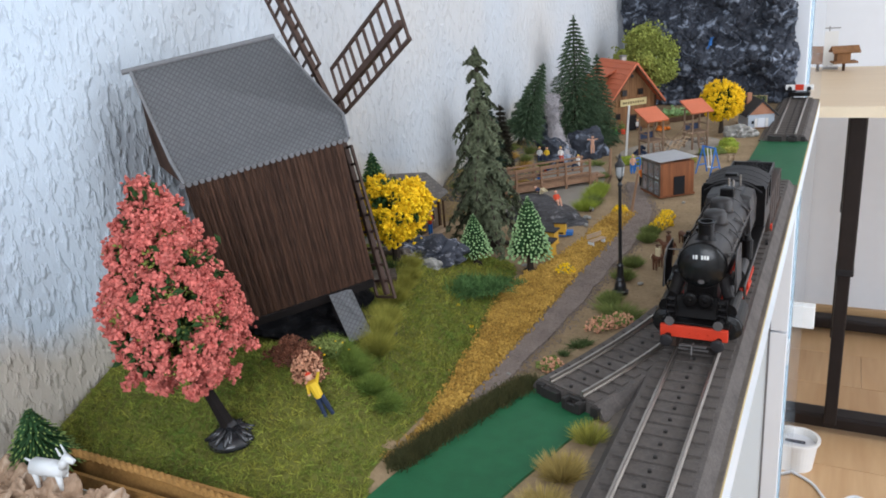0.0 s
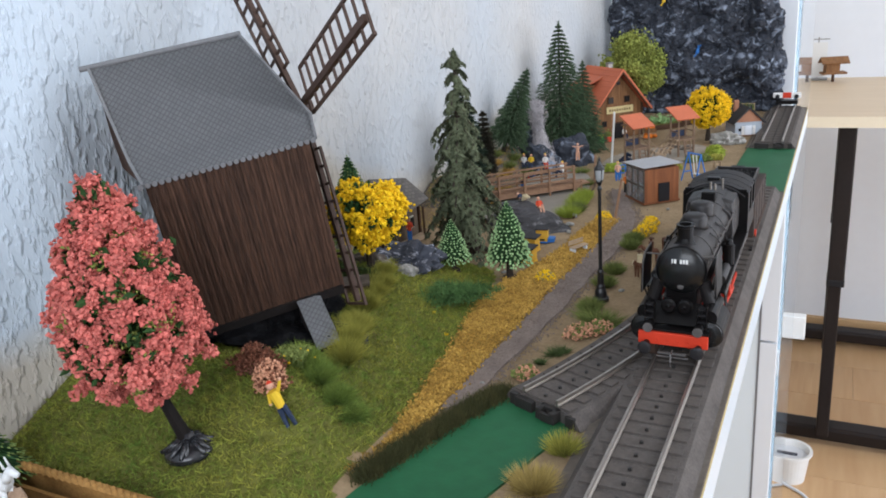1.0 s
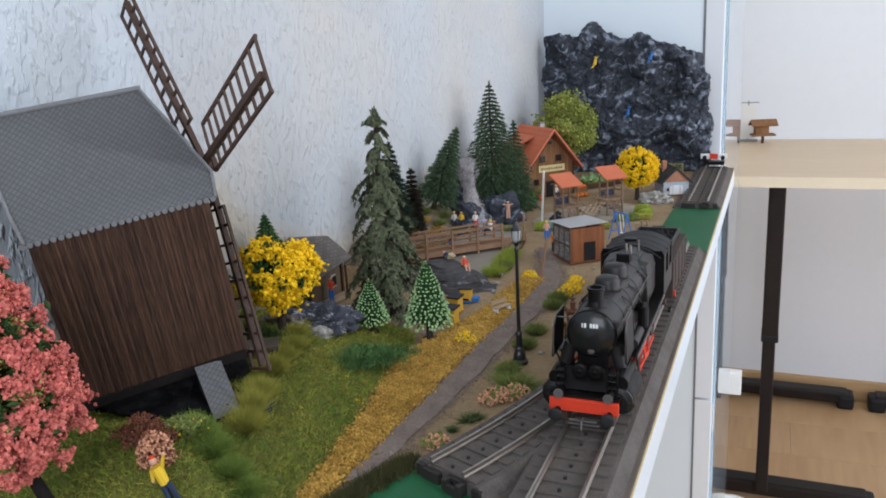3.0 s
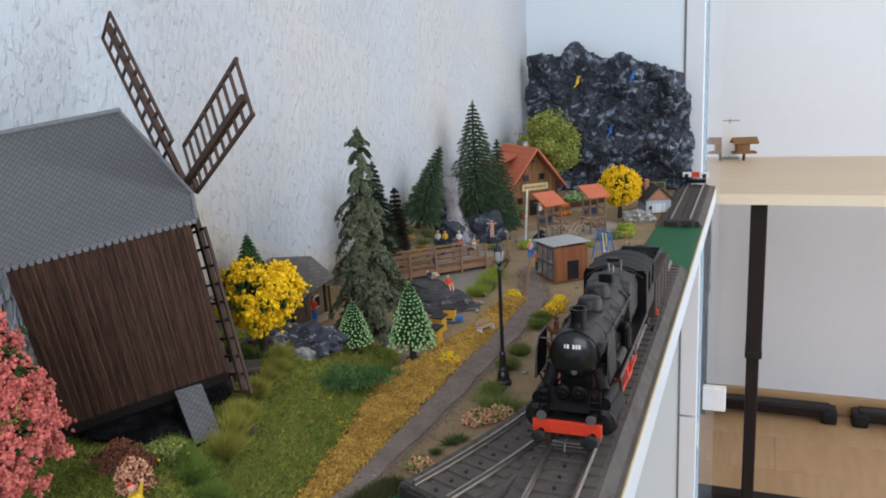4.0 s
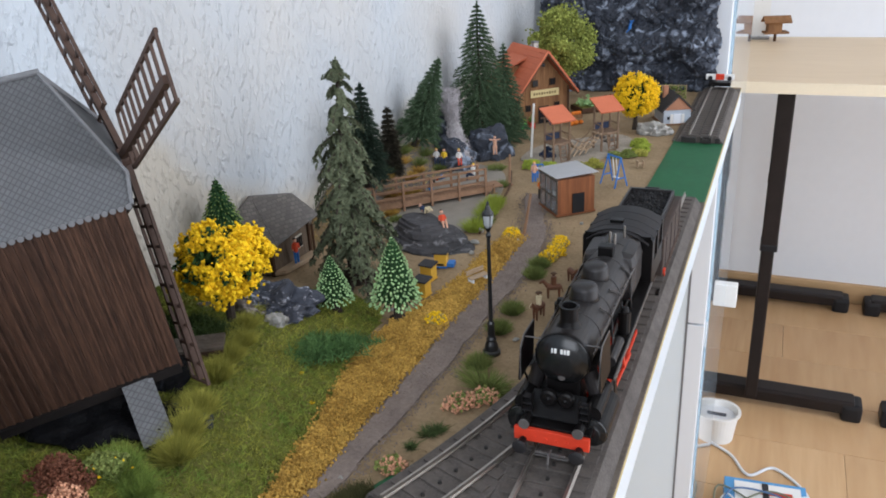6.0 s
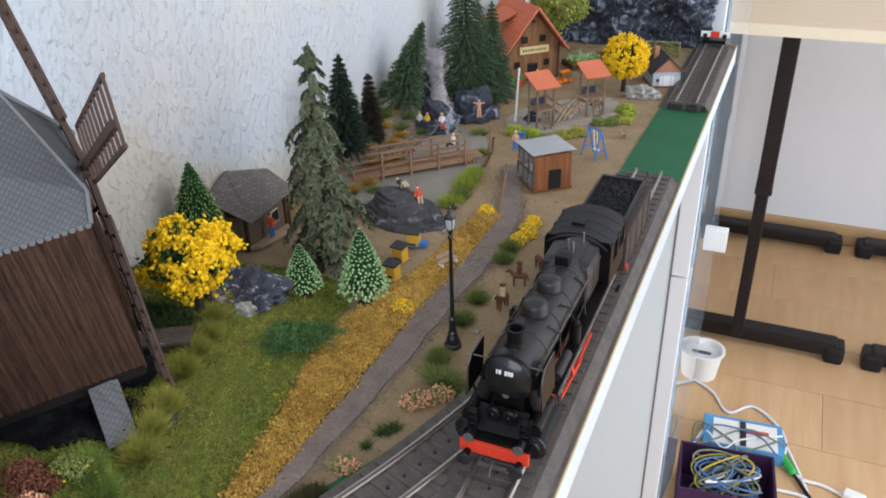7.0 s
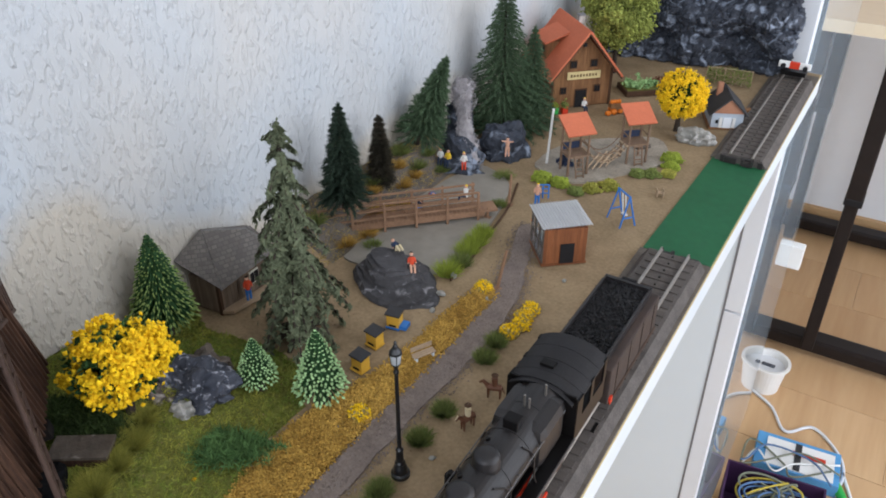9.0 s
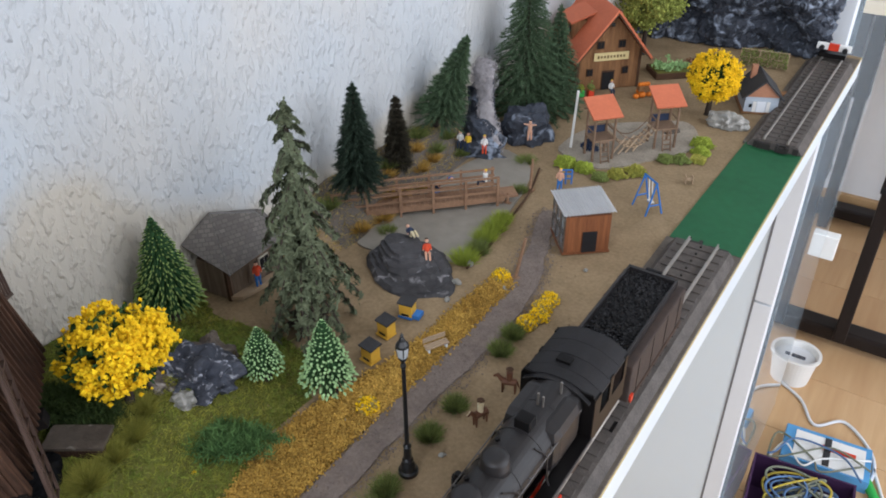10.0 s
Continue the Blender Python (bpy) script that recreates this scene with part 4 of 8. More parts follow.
# ---- locomotive with tender, standing on the main track; local y runs from the front buffers backwards ----
def spoked_wheel(t, s, y, r, spokes=12):
    """Red driving wheel with rim, spokes and hub, and a bright tyre."""
    bm = bmesh.new()
    lathe(bm, [(r * 0.78, 0), (r * 0.92, 0), (r * 0.92, 0.0018), (r * 0.78, 0.0018)], 32)
    bmesh.ops.delete(bm, geom=[f_ for f_ in bm.faces if len(f_.verts) > 4], context="FACES_ONLY")
    rod(bm, (0, 0, 0), (0, 0, 0.0024), r * 0.20, seg=12)
    for k in range(spokes):
        a = 2 * math.pi * k / spokes
        beam(bm, (r * 0.15 * math.cos(a), r * 0.15 * math.sin(a), 0.0010), (r * 0.82 * math.cos(a), r * 0.82 * math.sin(a), 0.0010), 0.0008, 0.0009)
    box(bm, 0, -r * 0.56, 0.0010, r * 0.9, r * 0.34, 0.0012)
    m = pose(s * 0.0082, y, r - 0.0004, 0, s * 90, 0)
    bmesh.ops.transform(bm, matrix=m, verts=bm.verts[:])
    w = part("wheel", bm, M["red"], t, "red spoked driving wheel")
    bm = lathe(bmesh.new(), [(r * 0.90, 0), (r * 1.03, 0), (r * 1.03, 0.0004), (r * 1.0, 0.0006), (r * 1.0, 0.0021), (r * 0.90, 0.0021)], 32, m)
    bmesh.ops.delete(bm, geom=[f_ for f_ in bm.faces if len(f_.verts) > 4], context="FACES_ONLY")
    part("tyre", bm, M["steel"], w)
    return w


def locomotive():
    t = thing("steam_locomotive", at(TX, 0.284, 0.0096), "black model steam locomotive with red buffer beam and coal tender", "locomotive")
    ZB, X0 = 0.0358, 0.0006                  # boiler axis
    # boiler with bands
    prof = [(0.0092, 0.0)]
    for d in (0.0165, 0.0340, 0.0500, 0.0660, 0.0820):
        r = 0.0092 + 0.010 * d
        prof += [(r, d), (r + 0.00025, d + 0.0001), (r + 0.00025, d + 0.0008), (r, d + 0.0009)]
    prof += [(0.0101, 0.0965)]
    part("boiler", lathe(bmesh.new(), prof, 40, pose(X0, 0.0245, ZB, -90, 0, 0)), M["loco_dust"], t, "dusty grey-black banded boiler")
    part("smokebox_ring", lathe(bmesh.new(), [(0.0096, 0), (0.0098, 0.0004), (0.0098, 0.0012), (0.0094, 0.0016)], 40, pose(X0, 0.0240, ZB, -90, 0, 0)), M["loco"], t)
    bm = bmesh.new()
    lathe(bm, [(0.0094, 0.0), (0.0093, 0.0006), (0.0088, 0.0010), (0.0078, 0.0018), (0.0056, 0.0028), (0.0028, 0.0034), (0.0, 0.0036)], 40, pose(X0, 0.0243, ZB, 90, 0, 0))
    door = part("smokebox_door", bm, M["loco_gloss"], t, "glossy domed smokebox door", smooth=True)
    part("door_emblem", lathe(bmesh.new(), [(0.0013, 0), (0.0012, 0.0004), (0.0, 0.0006)], 16, pose(X0 + 0.0003, 0.0219, ZB - 0.0058, 90, 0, 0)), M["loco_edge"], door, "small grey emblem")
    bm = bmesh.new()
    for i, w in enumerate((0.0004, 0.0008, 0.0, 0.0008, 0.0007, 0.0008)):
        if w:
            box(bm, X0 - 0.0028 + i * 0.0011, 0.02085, ZB + 0.0046, w, 0.0006, 0.0015)
    part("number_bar", bm, M["white_plastic"], door, "small white number characters as bars")
    # front end: beam, platform, buffers, lamps, steps
    bm = bmesh.new()
    box(bm, 0, 0.0125, 0.0113, 0.0262, 0.0016, 0.0050, bevel=0.0003)
    beam_ = part("buffer_beam", bm, M["red"], t, "worn signal red buffer beam")
    for x in (-0.0055, -0.0018, 0.0018, 0.0055):
        part("rivet_plate", rodded((x, 0.0118, 0.0108), (x, 0.0114, 0.0108), 0.0007, 0.0005, 8), M["red"], beam_)
    part("front_platform", boxed(0.0262, 0.0120, 0.0010, 0, 0.0192, 0.0142, bevel=0.0002), M["loco"], t)
    part("platform_slope", boxed(0.0190, 0.0100, 0.0008, m=pose(0, 0.0205, 0.0188, 38, 0, 0)), M["loco"], t)
    part("frame", boxed(0.0120, 0.1180, 0.0100, 0, 0.0790, 0.0108, bevel=0.0005), M["loco"], t)
    part("smokebox_saddle", boxed(0.0120, 0.0140, 0.0110, X0, 0.0320, 0.0235, bevel=0.0012), M["loco"], t)
    part("red_frame", boxed(0.0142, 0.0850, 0.0035, 0, 0.0810, 0.0125), M["red"], t, "red frame between the wheels")
    bm = bmesh.new()
    tube(bm, [(0, 0.0115, 0.0070), (0, 0.0085, 0.0068), (0, 0.0075, 0.0040), (0, 0.0080, 0.0020)], 0.0004)
    box(bm, 0, 0.0105, 0.0062, 0.0105, 0.0010, 0.0009, bevel=0.0002)
    box(bm, 0, 0.0112, 0.0044, 0.0120, 0.0008, 0.0007, bevel=0.0002)
    part("coupler", bm, M["loco_edge"], t, "grey coupling bar")
    for s in (-1, 1):
        part("valve_cover", lathe(bmesh.new(), [(0.0030, 0), (0.0029, 0.0018), (0.0022, 0.0023), (0.0008, 0.0024), (0.0, 0.0030)], 20, pose(s * 0.0030, 0.0208, 0.0225, 90, 0, 0)), M["loco"], t)
        part("steam_pipe", rodded((s * 0.0085, 0.0300, 0.0300), (s * 0.0122, 0.0300, 0.0170), 0.0027, seg=14), M["loco_dust"], t)
        cy = part("cylinder", rodded((s * 0.0122, 0.0190, 0.0122), (s * 0.0122, 0.0390, 0.0122), 0.0056, seg=24), M["loco"], t)
        part("cylinder_cover", lathe(bmesh.new(), [(0.0054, 0), (0.0052, 0.0008), (0.0034, 0.0013), (0.0032, 0.0021), (0.0, 0.0023)], 24, pose(s * 0.0122, 0.0190, 0.0122, 90, 0, 0)), M["loco_gloss"], cy)
        part("valve_chest", rodded((s * 0.0122, 0.0195, 0.0188), (s * 0.0122, 0.0380, 0.0188), 0.0031, seg=16), M["loco"], t)
        step = part("front_step", boxed(0.0004, 0.0030, 0.0105, s * 0.0082, 0.0180, 0.0190), M["loco"], t)
        part("step_side", boxed(0.0004, 0.0030, 0.0105, s * 0.0116, 0.0180, 0.0190), M["loco"], step)
        for k in range(4):
            part("tread", boxed(0.0034, 0.0026, 0.0004, s * 0.0099, 0.0180 - 0.0003 * (k < 2), 0.0152 + k * 0.0026), M["loco_roof"], step)
        bm = prism(bmesh.new(), [(0.0215, 0.0262), (0.0375, 0.0262), (0.0375, 0.0418), (0.0255, 0.0418), (0.0222, 0.0385)], -0.00035, 0.00035)
        bmesh.ops.transform(bm, matrix=pose(s * 0.0150, 0, 0, 0, -s * 2, 0) @ Matrix(((0, 0, 1, 0), (1, 0, 0, 0), (0, 1, 0, 0), (0, 0, 0, 1))), verts=bm.verts[:])
        df = part("smoke_deflector", bm, M["loco"], t)
        bm = bmesh.new()
        tube(bm, [(s * 0.0138, 0.0218, 0.0268), (s * 0.0138, 0.0224, 0.0388), (s * 0.0136, 0.0258, 0.0421), (s * 0.0136, 0.0370, 0.0421)], 0.0003, 5)
        part("plate_rim", bm, M["loco_edge"], df, "pale worn edge")
        part("deflector_stay", rodded((s * 0.0138, 0.0262, 0.0412), (s * 0.0072, 0.0262, 0.0412), 0.0003, seg=5), M["loco_edge"], t)
        part("deflector_foot", beam(bmesh.new(), (s * 0.0148, 0.0290, 0.0262), (s * 0.0130, 0.0290, 0.0215), 0.0006, 0.0006), M["loco"], t)
        part("handrail", rodded((X0 + s * 0.0099, 0.0270, ZB + 0.0022), (X0 + s * 0.0108, 0.1180, ZB + 0.0026), 0.0003, seg=5), M["loco_edge"], t)
        for hy in (0.032, 0.048, 0.064, 0.080, 0.096):
            part("handrail_knob", rodded((X0 + s * 0.0086, hy, ZB + 0.0022), (X0 + s * 0.0105, hy, ZB + 0.0024), 0.0004, seg=6), M["loco_edge"], t)
        lampo = part("headlamp", rodded((s * 0.0093, 0.0112, 0.0160), (s * 0.0093, 0.0150, 0.0160), 0.0018, seg=16), M["loco"], t)
        part("lens", rodded((s * 0.0093, 0.0107, 0.0160), (s * 0.0093, 0.0114, 0.0160), 0.0014, seg=16), M["lens"], lampo)
        part("lamp_rim", lathe(bmesh.new(), [(0.0014, 0), (0.0019, 0.0001), (0.0019, 0.0006), (0.0014, 0.0006)], 16, pose(s * 0.0093, 0.0112, 0.0160, 90, 0, 0)), M["loco_edge"], lampo)
        bu = part("buffer", rodded((s * 0.0098, 0.0075, 0.0092), (s * 0.0098, 0.0118, 0.0092), 0.0013, seg=12), M["loco"], t)
        part("buffer_head", lathe(bmesh.new(), [(0.0026, 0), (0.0026, 0.0005), (0.0018, 0.0009), (0.0, 0.0011)], 18, pose(s * 0.0098, 0.0076, 0.0090, 90, 0, 0)), M["loco_roof"], bu)
        bd = part("running_board", boxed(0.0056, 0.0830, 0.0009, s * 0.0127, 0.0800, 0.0222, bevel=0.0002), M["loco"], t)
        part("board_edge", boxed(0.0005, 0.0830, 0.0013, s * 0.0157, 0.0800, 0.0221), M["loco_edge"], bd, "pale worn edge of the running board")
        part("feed_pump", rodded((s * 0.0128, 0.0720, 0.0226), (s * 0.0128, 0.0720, 0.0320), 0.0024, seg=12), M["loco"], t)
        part("pump_head", rodded((s * 0.0128, 0.0720, 0.0320), (s * 0.0128, 0.0720, 0.0340), 0.0017, 0.0012, 12), M["loco"], t)
        part("air_tank", rodded((s * 0.0130, 0.0440, 0.0255), (s * 0.0130, 0.0600, 0.0255), 0.0021, seg=12), M["loco_dust"], t)
        for px, bend in ((0.050, 0.004), (0.066, 0.006), (0.088, 0.003)):
            bm = bmesh.new()
            tube(bm, [(v_.x, v_.y, v_.z) for v_ in curve_points([(X0 + s * 0.0070, px, ZB + 0.0076), (X0 + s * 0.0102, px + bend, ZB + 0.0026), (s * 0.0118, px + bend, 0.0280), (s * 0.0120, px + bend + 0.002, 0.0226)], 5)], 0.0004, 5)
            part("feed_pipe", bm, M["loco_dust"], t)
        for wy, r in ((0.0230, 0.0056), (0.0400, 0.0056), (0.1235, 0.0062)):
            part("small_wheel", rodded((s * 0.0078, wy, r - 0.0004), (s * 0.0100, wy, r - 0.0004), r, seg=24), M["loco_rust"], t)
        for wy in (0.0580, 0.0800, 0.1020):
            spoked_wheel(t, s, wy, 0.0106)
        part("coupling_rod", beam(bmesh.new(), (s * 0.0130, 0.0570, 0.0070), (s * 0.0130, 0.1030, 0.0070), 0.0007, 0.0018), M["red"], t, "red coupling rod")
        part("main_rod", beam(bmesh.new(), (s * 0.0140, 0.0420, 0.0122), (s * 0.0140, 0.0800, 0.0078), 0.0007, 0.0015), M["red"], t, "red main rod")
        bm = bmesh.new()
        beam(bm, (s * 0.0144, 0.0440, 0.0190), (s * 0.0144, 0.0700, 0.0170), 0.0006, 0.0016)
        beam(bm, (s * 0.0144, 0.0610, 0.0205), (s * 0.0144, 0.0670, 0.0110), 0.0007, 0.0020)
        beam(bm, (s * 0.0144, 0.0670, 0.0118), (s * 0.0144, 0.0800, 0.0090), 0.0006, 0.0012)
        part("valve_gear", bm, M["red"], t, "red valve gear links")
        part("slide_bar", boxed(0.0012, 0.0150, 0.0010, s * 0.0138, 0.0460, 0.0148), M["steel"], t)
        part("crosshead", boxed(0.0022, 0.0040, 0.0045, s * 0.0140, 0.0430, 0.0120), M["steel"], t)
        part("hanging_step", beam(bmesh.new(), (s * 0.0155, 0.0410, 0.0215), (s * 0.0160, 0.0430, 0.0060), 0.0005, 0.0018), M["loco"], t)
        part("ash_pan", boxed(0.0040, 0.0200, 0.0060, s * 0.0112, 0.1120, 0.0150), M["tender_side"], t)
        part("cab_step", boxed(0.0016, 0.0060, 0.0008, s * 0.0152, 0.1480, 0.0052), M["loco"], t)
    # on top of the boiler
    part("chimney", lathe(bmesh.new(), [(0.0044, 0.0), (0.0035, 0.0014), (0.0031, 0.0028), (0.0031, 0.0070), (0.0035, 0.0072), (0.0035, 0.0081), (0.0025, 0.0081), (0.0022, 0.0040)], 22, at(X0, 0.0325, 0.0440)), M["loco"], t)
    for name, y, r, h in (("sand_dome", 0.0552, 0.0051, 0.0060), ("steam_dome", 0.0735, 0.0050, 0.0062)):
        part(name, lathe(bmesh.new(), [(r * 1.12, 0), (r * 1.0, 0.0016), (r * 0.98, h * 0.66), (r * 0.88, h * 0.88), (r * 0.55, h * 0.98), (0, h)], 26, at(X0, y, 0.0442)), M["loco_dust"], t, smooth=True)
    part("feed_box", boxed(0.0062, 0.0055, 0.0048, X0, 0.0940, 0.0474, bevel=0.0006), M["loco"], t)
    for x, z in ((-0.0008, 0.0512), (0.0012, 0.0504)):
        part("safety_valve", rodded((X0 + x, 0.1050, 0.0450), (X0 + x, 0.1050, z), 0.0005, seg=8), M["rail"], t, "small brass valve")
    for y in (0.0440, 0.0640, 0.0840):
        part("wash_out_plug", rodded((X0 - 0.0048, y, ZB + 0.0078), (X0 - 0.0053, y, ZB + 0.0092), 0.0009, seg=8), M["loco"], t)
    part("firebox", boxed(0.0225, 0.0240, 0.0215, X0, 0.1080, 0.0338, bevel=0.0050), M["loco_dust"], t)
    # cab
    for s in (-1, 1):
        cs = part("cab_side", boxed(0.0008, 0.0310, 0.0100, s * 0.0150, 0.1365, 0.0258), M["loco"], t)
        for y, w in ((0.1240, 0.0060), (0.1370, 0.0030), (0.1510, 0.0030)):
            part("window_post", boxed(0.0008, w, 0.0110, s * 0.0150, y, 0.0363), M["loco"], cs)
        part("cab_front", boxed(0.0066, 0.0008, 0.0215, s * 0.0118, 0.1212, 0.0320), M["loco"], t)
    part("cab_header", boxed(0.0290, 0.0008, 0.0020, 0, 0.1212, 0.0430), M["loco"], t)
    part("cab_floor", boxed(0.0290, 0.0320, 0.0010, 0, 0.1370, 0.0206), M["loco"], t)
    xs_ = np.linspace(-0.0152, 0.0152, 21)
    arch = [(x, 0.0412 + 0.0050 * (1 - (abs(x) / 0.0152) ** 2.2)) for x in xs_]

    def arched(y0, y1, lift, thick, squeeze=1.0):
        bm = bmesh.new()
        rings = [[bm.verts.new((x * squeeze, y, z + lift)) for x, z in arch] + [bm.verts.new((x * squeeze, y, z + lift - thick)) for x, z in reversed(arch)] for y in (y0, y1)]
        k = len(rings[0])
        for i in range(k):
            bm.faces.new((rings[0][i], rings[0][(i + 1) % k], rings[1][(i + 1) % k], rings[1][i]))
        bm.faces.new(rings[0][::-1])
        bm.faces.new(rings[1])
        return bm

    cr = part("cab_roof", arched(0.1212, 0.1530, 0.0, 0.0008), M["loco_roof"], t, "weathered grey-black arched cab roof")
    for y in (0.1213, 0.1270, 0.1350, 0.1440):
        part("roof_rib", arched(y, y + 0.0004, 0.00012, 0.0005), M["loco_roof"], cr)
    part("roof_visor", arched(0.1190, 0.1212, -0.0003, 0.0006, 0.90), M["loco_roof"], cr)
    part("roof_hatch", boxed(0.0060, 0.0040, 0.0016, -0.0022, 0.1310, 0.0466, bevel=0.0003), M["loco"], cr)
    part("whistle", rodded((0.0040, 0.1150, 0.0440), (0.0040, 0.1150, 0.0505), 0.0005, seg=6), M["rail"], t)
    # tender: wide tank with a narrower coal bunker on it
    td = part("tender_tank", boxed(0.0306, 0.0660, 0.0200, 0, 0.1945, 0.0172, bevel=0.0008), M["tender_side"], t, "rust-dusted tender tank")
    for s in (-1, 1):
        for k in range(4):
            part("tank_seam", boxed(0.0003, 0.0005, 0.0190, s * 0.0154, 0.1700 + k * 0.0165, 0.0172), M["loco"], td)
    bx = -0.0008
    bm = bmesh.new()
    for sx, sy, px, py in ((0.0011, 0.0600, bx - 0.0116, 0.1950), (0.0011, 0.0600, bx + 0.0116, 0.1950), (0.0243, 0.0011, bx, 0.1648), (0.0243, 0.0022, bx, 0.2250)):
        box(bm, px, py, 0.0290, sx, sy, 0.0042, bevel=0.0002)
    part("coal_bunker", bm, M["loco_dust"], t)
    n = 1300
    pts = np.stack([bx + RNG.uniform(-0.0108, 0.0108, n), RNG.uniform(0.1660, 0.2235, n), np.full(n, 0.0284)], 1)
    pts[:, 2] += 0.0014 * np.exp(-(((pts[:, 0] - bx) / 0.009) ** 2)) + RNG.uniform(-0.0006, 0.0003, n)
    v, f = lumps(pts, 0.0008, 0.5)
    raw("coal_load", v, f, M["coal"], t, "heap of black coal")
    part("coal_bed", boxed(0.0222, 0.0590, 0.0020, bx, 0.1950, 0.0278), M["coal"], t)
    part("water_hatch", boxed(0.0080, 0.0022, 0.0016, bx, 0.2268, 0.0306, bevel=0.0004), M["loco"], t)
    part("tender_rear_beam", boxed(0.0262, 0.0014, 0.0045, 0, 0.2284, 0.0085), M["red"], t)
    part("tender_frame", boxed(0.0240, 0.0630, 0.0040, 0, 0.1945, 0.0080), M["loco_rust"], t)
    for s in (-1, 1):
        for wy in (0.1720, 0.1860, 0.2020, 0.2160):
            w = part("tender_wheel", rodded((s * 0.0078, wy, 0.0052), (s * 0.0104, wy, 0.0052), 0.0056, seg=24), M["loco_rust"], t)
            part("axle_box", boxed(0.0024, 0.0040, 0.0040, s * 0.0126, wy, 0.0060, bevel=0.0004), M["loco_rust"], w)
        part("tender_steps", boxed(0.0014, 0.0026, 0.0035, s * 0.0156, 0.1640, 0.0090), M["red"], t, "small red step")
        part("tender_rail", boxed(0.0006, 0.0640, 0.0012, s * 0.0156, 0.1945, 0.0078), M["loco_rust"], t)
    return t


locomotive()

bs = thing("buffer_stop", at(-0.0455, 0.948, 0.0096), "red and white buffer stop at the end of the far track", "buffer stop")
part("crossbeam", boxed(0.028, 0.003, 0.0055, 0, 0, 0.0105, bevel=0.0003), M["white_plastic"], bs)
part("red_panel", boxed(0.0085, 0.0034, 0.0057, 0, -0.0003, 0.0105), M["red"], bs, "red middle panel")
for s in (-1, 1):
    part("bumper", rodded((s * 0.0095, -0.0045, 0.0095), (s * 0.0095, -0.0015, 0.0095), 0.0022, seg=12), M["plug_black"], bs)
    part("strut", beam(bmesh.new(), (s * 0.0083, 0.012, 0.0), (s * 0.0083, 0.0, 0.010), 0.0012, 0.0012), M["loco"], bs)
part("sill", boxed(0.022, 0.012, 0.004, 0, 0.004, 0.003), M["loco"], bs)


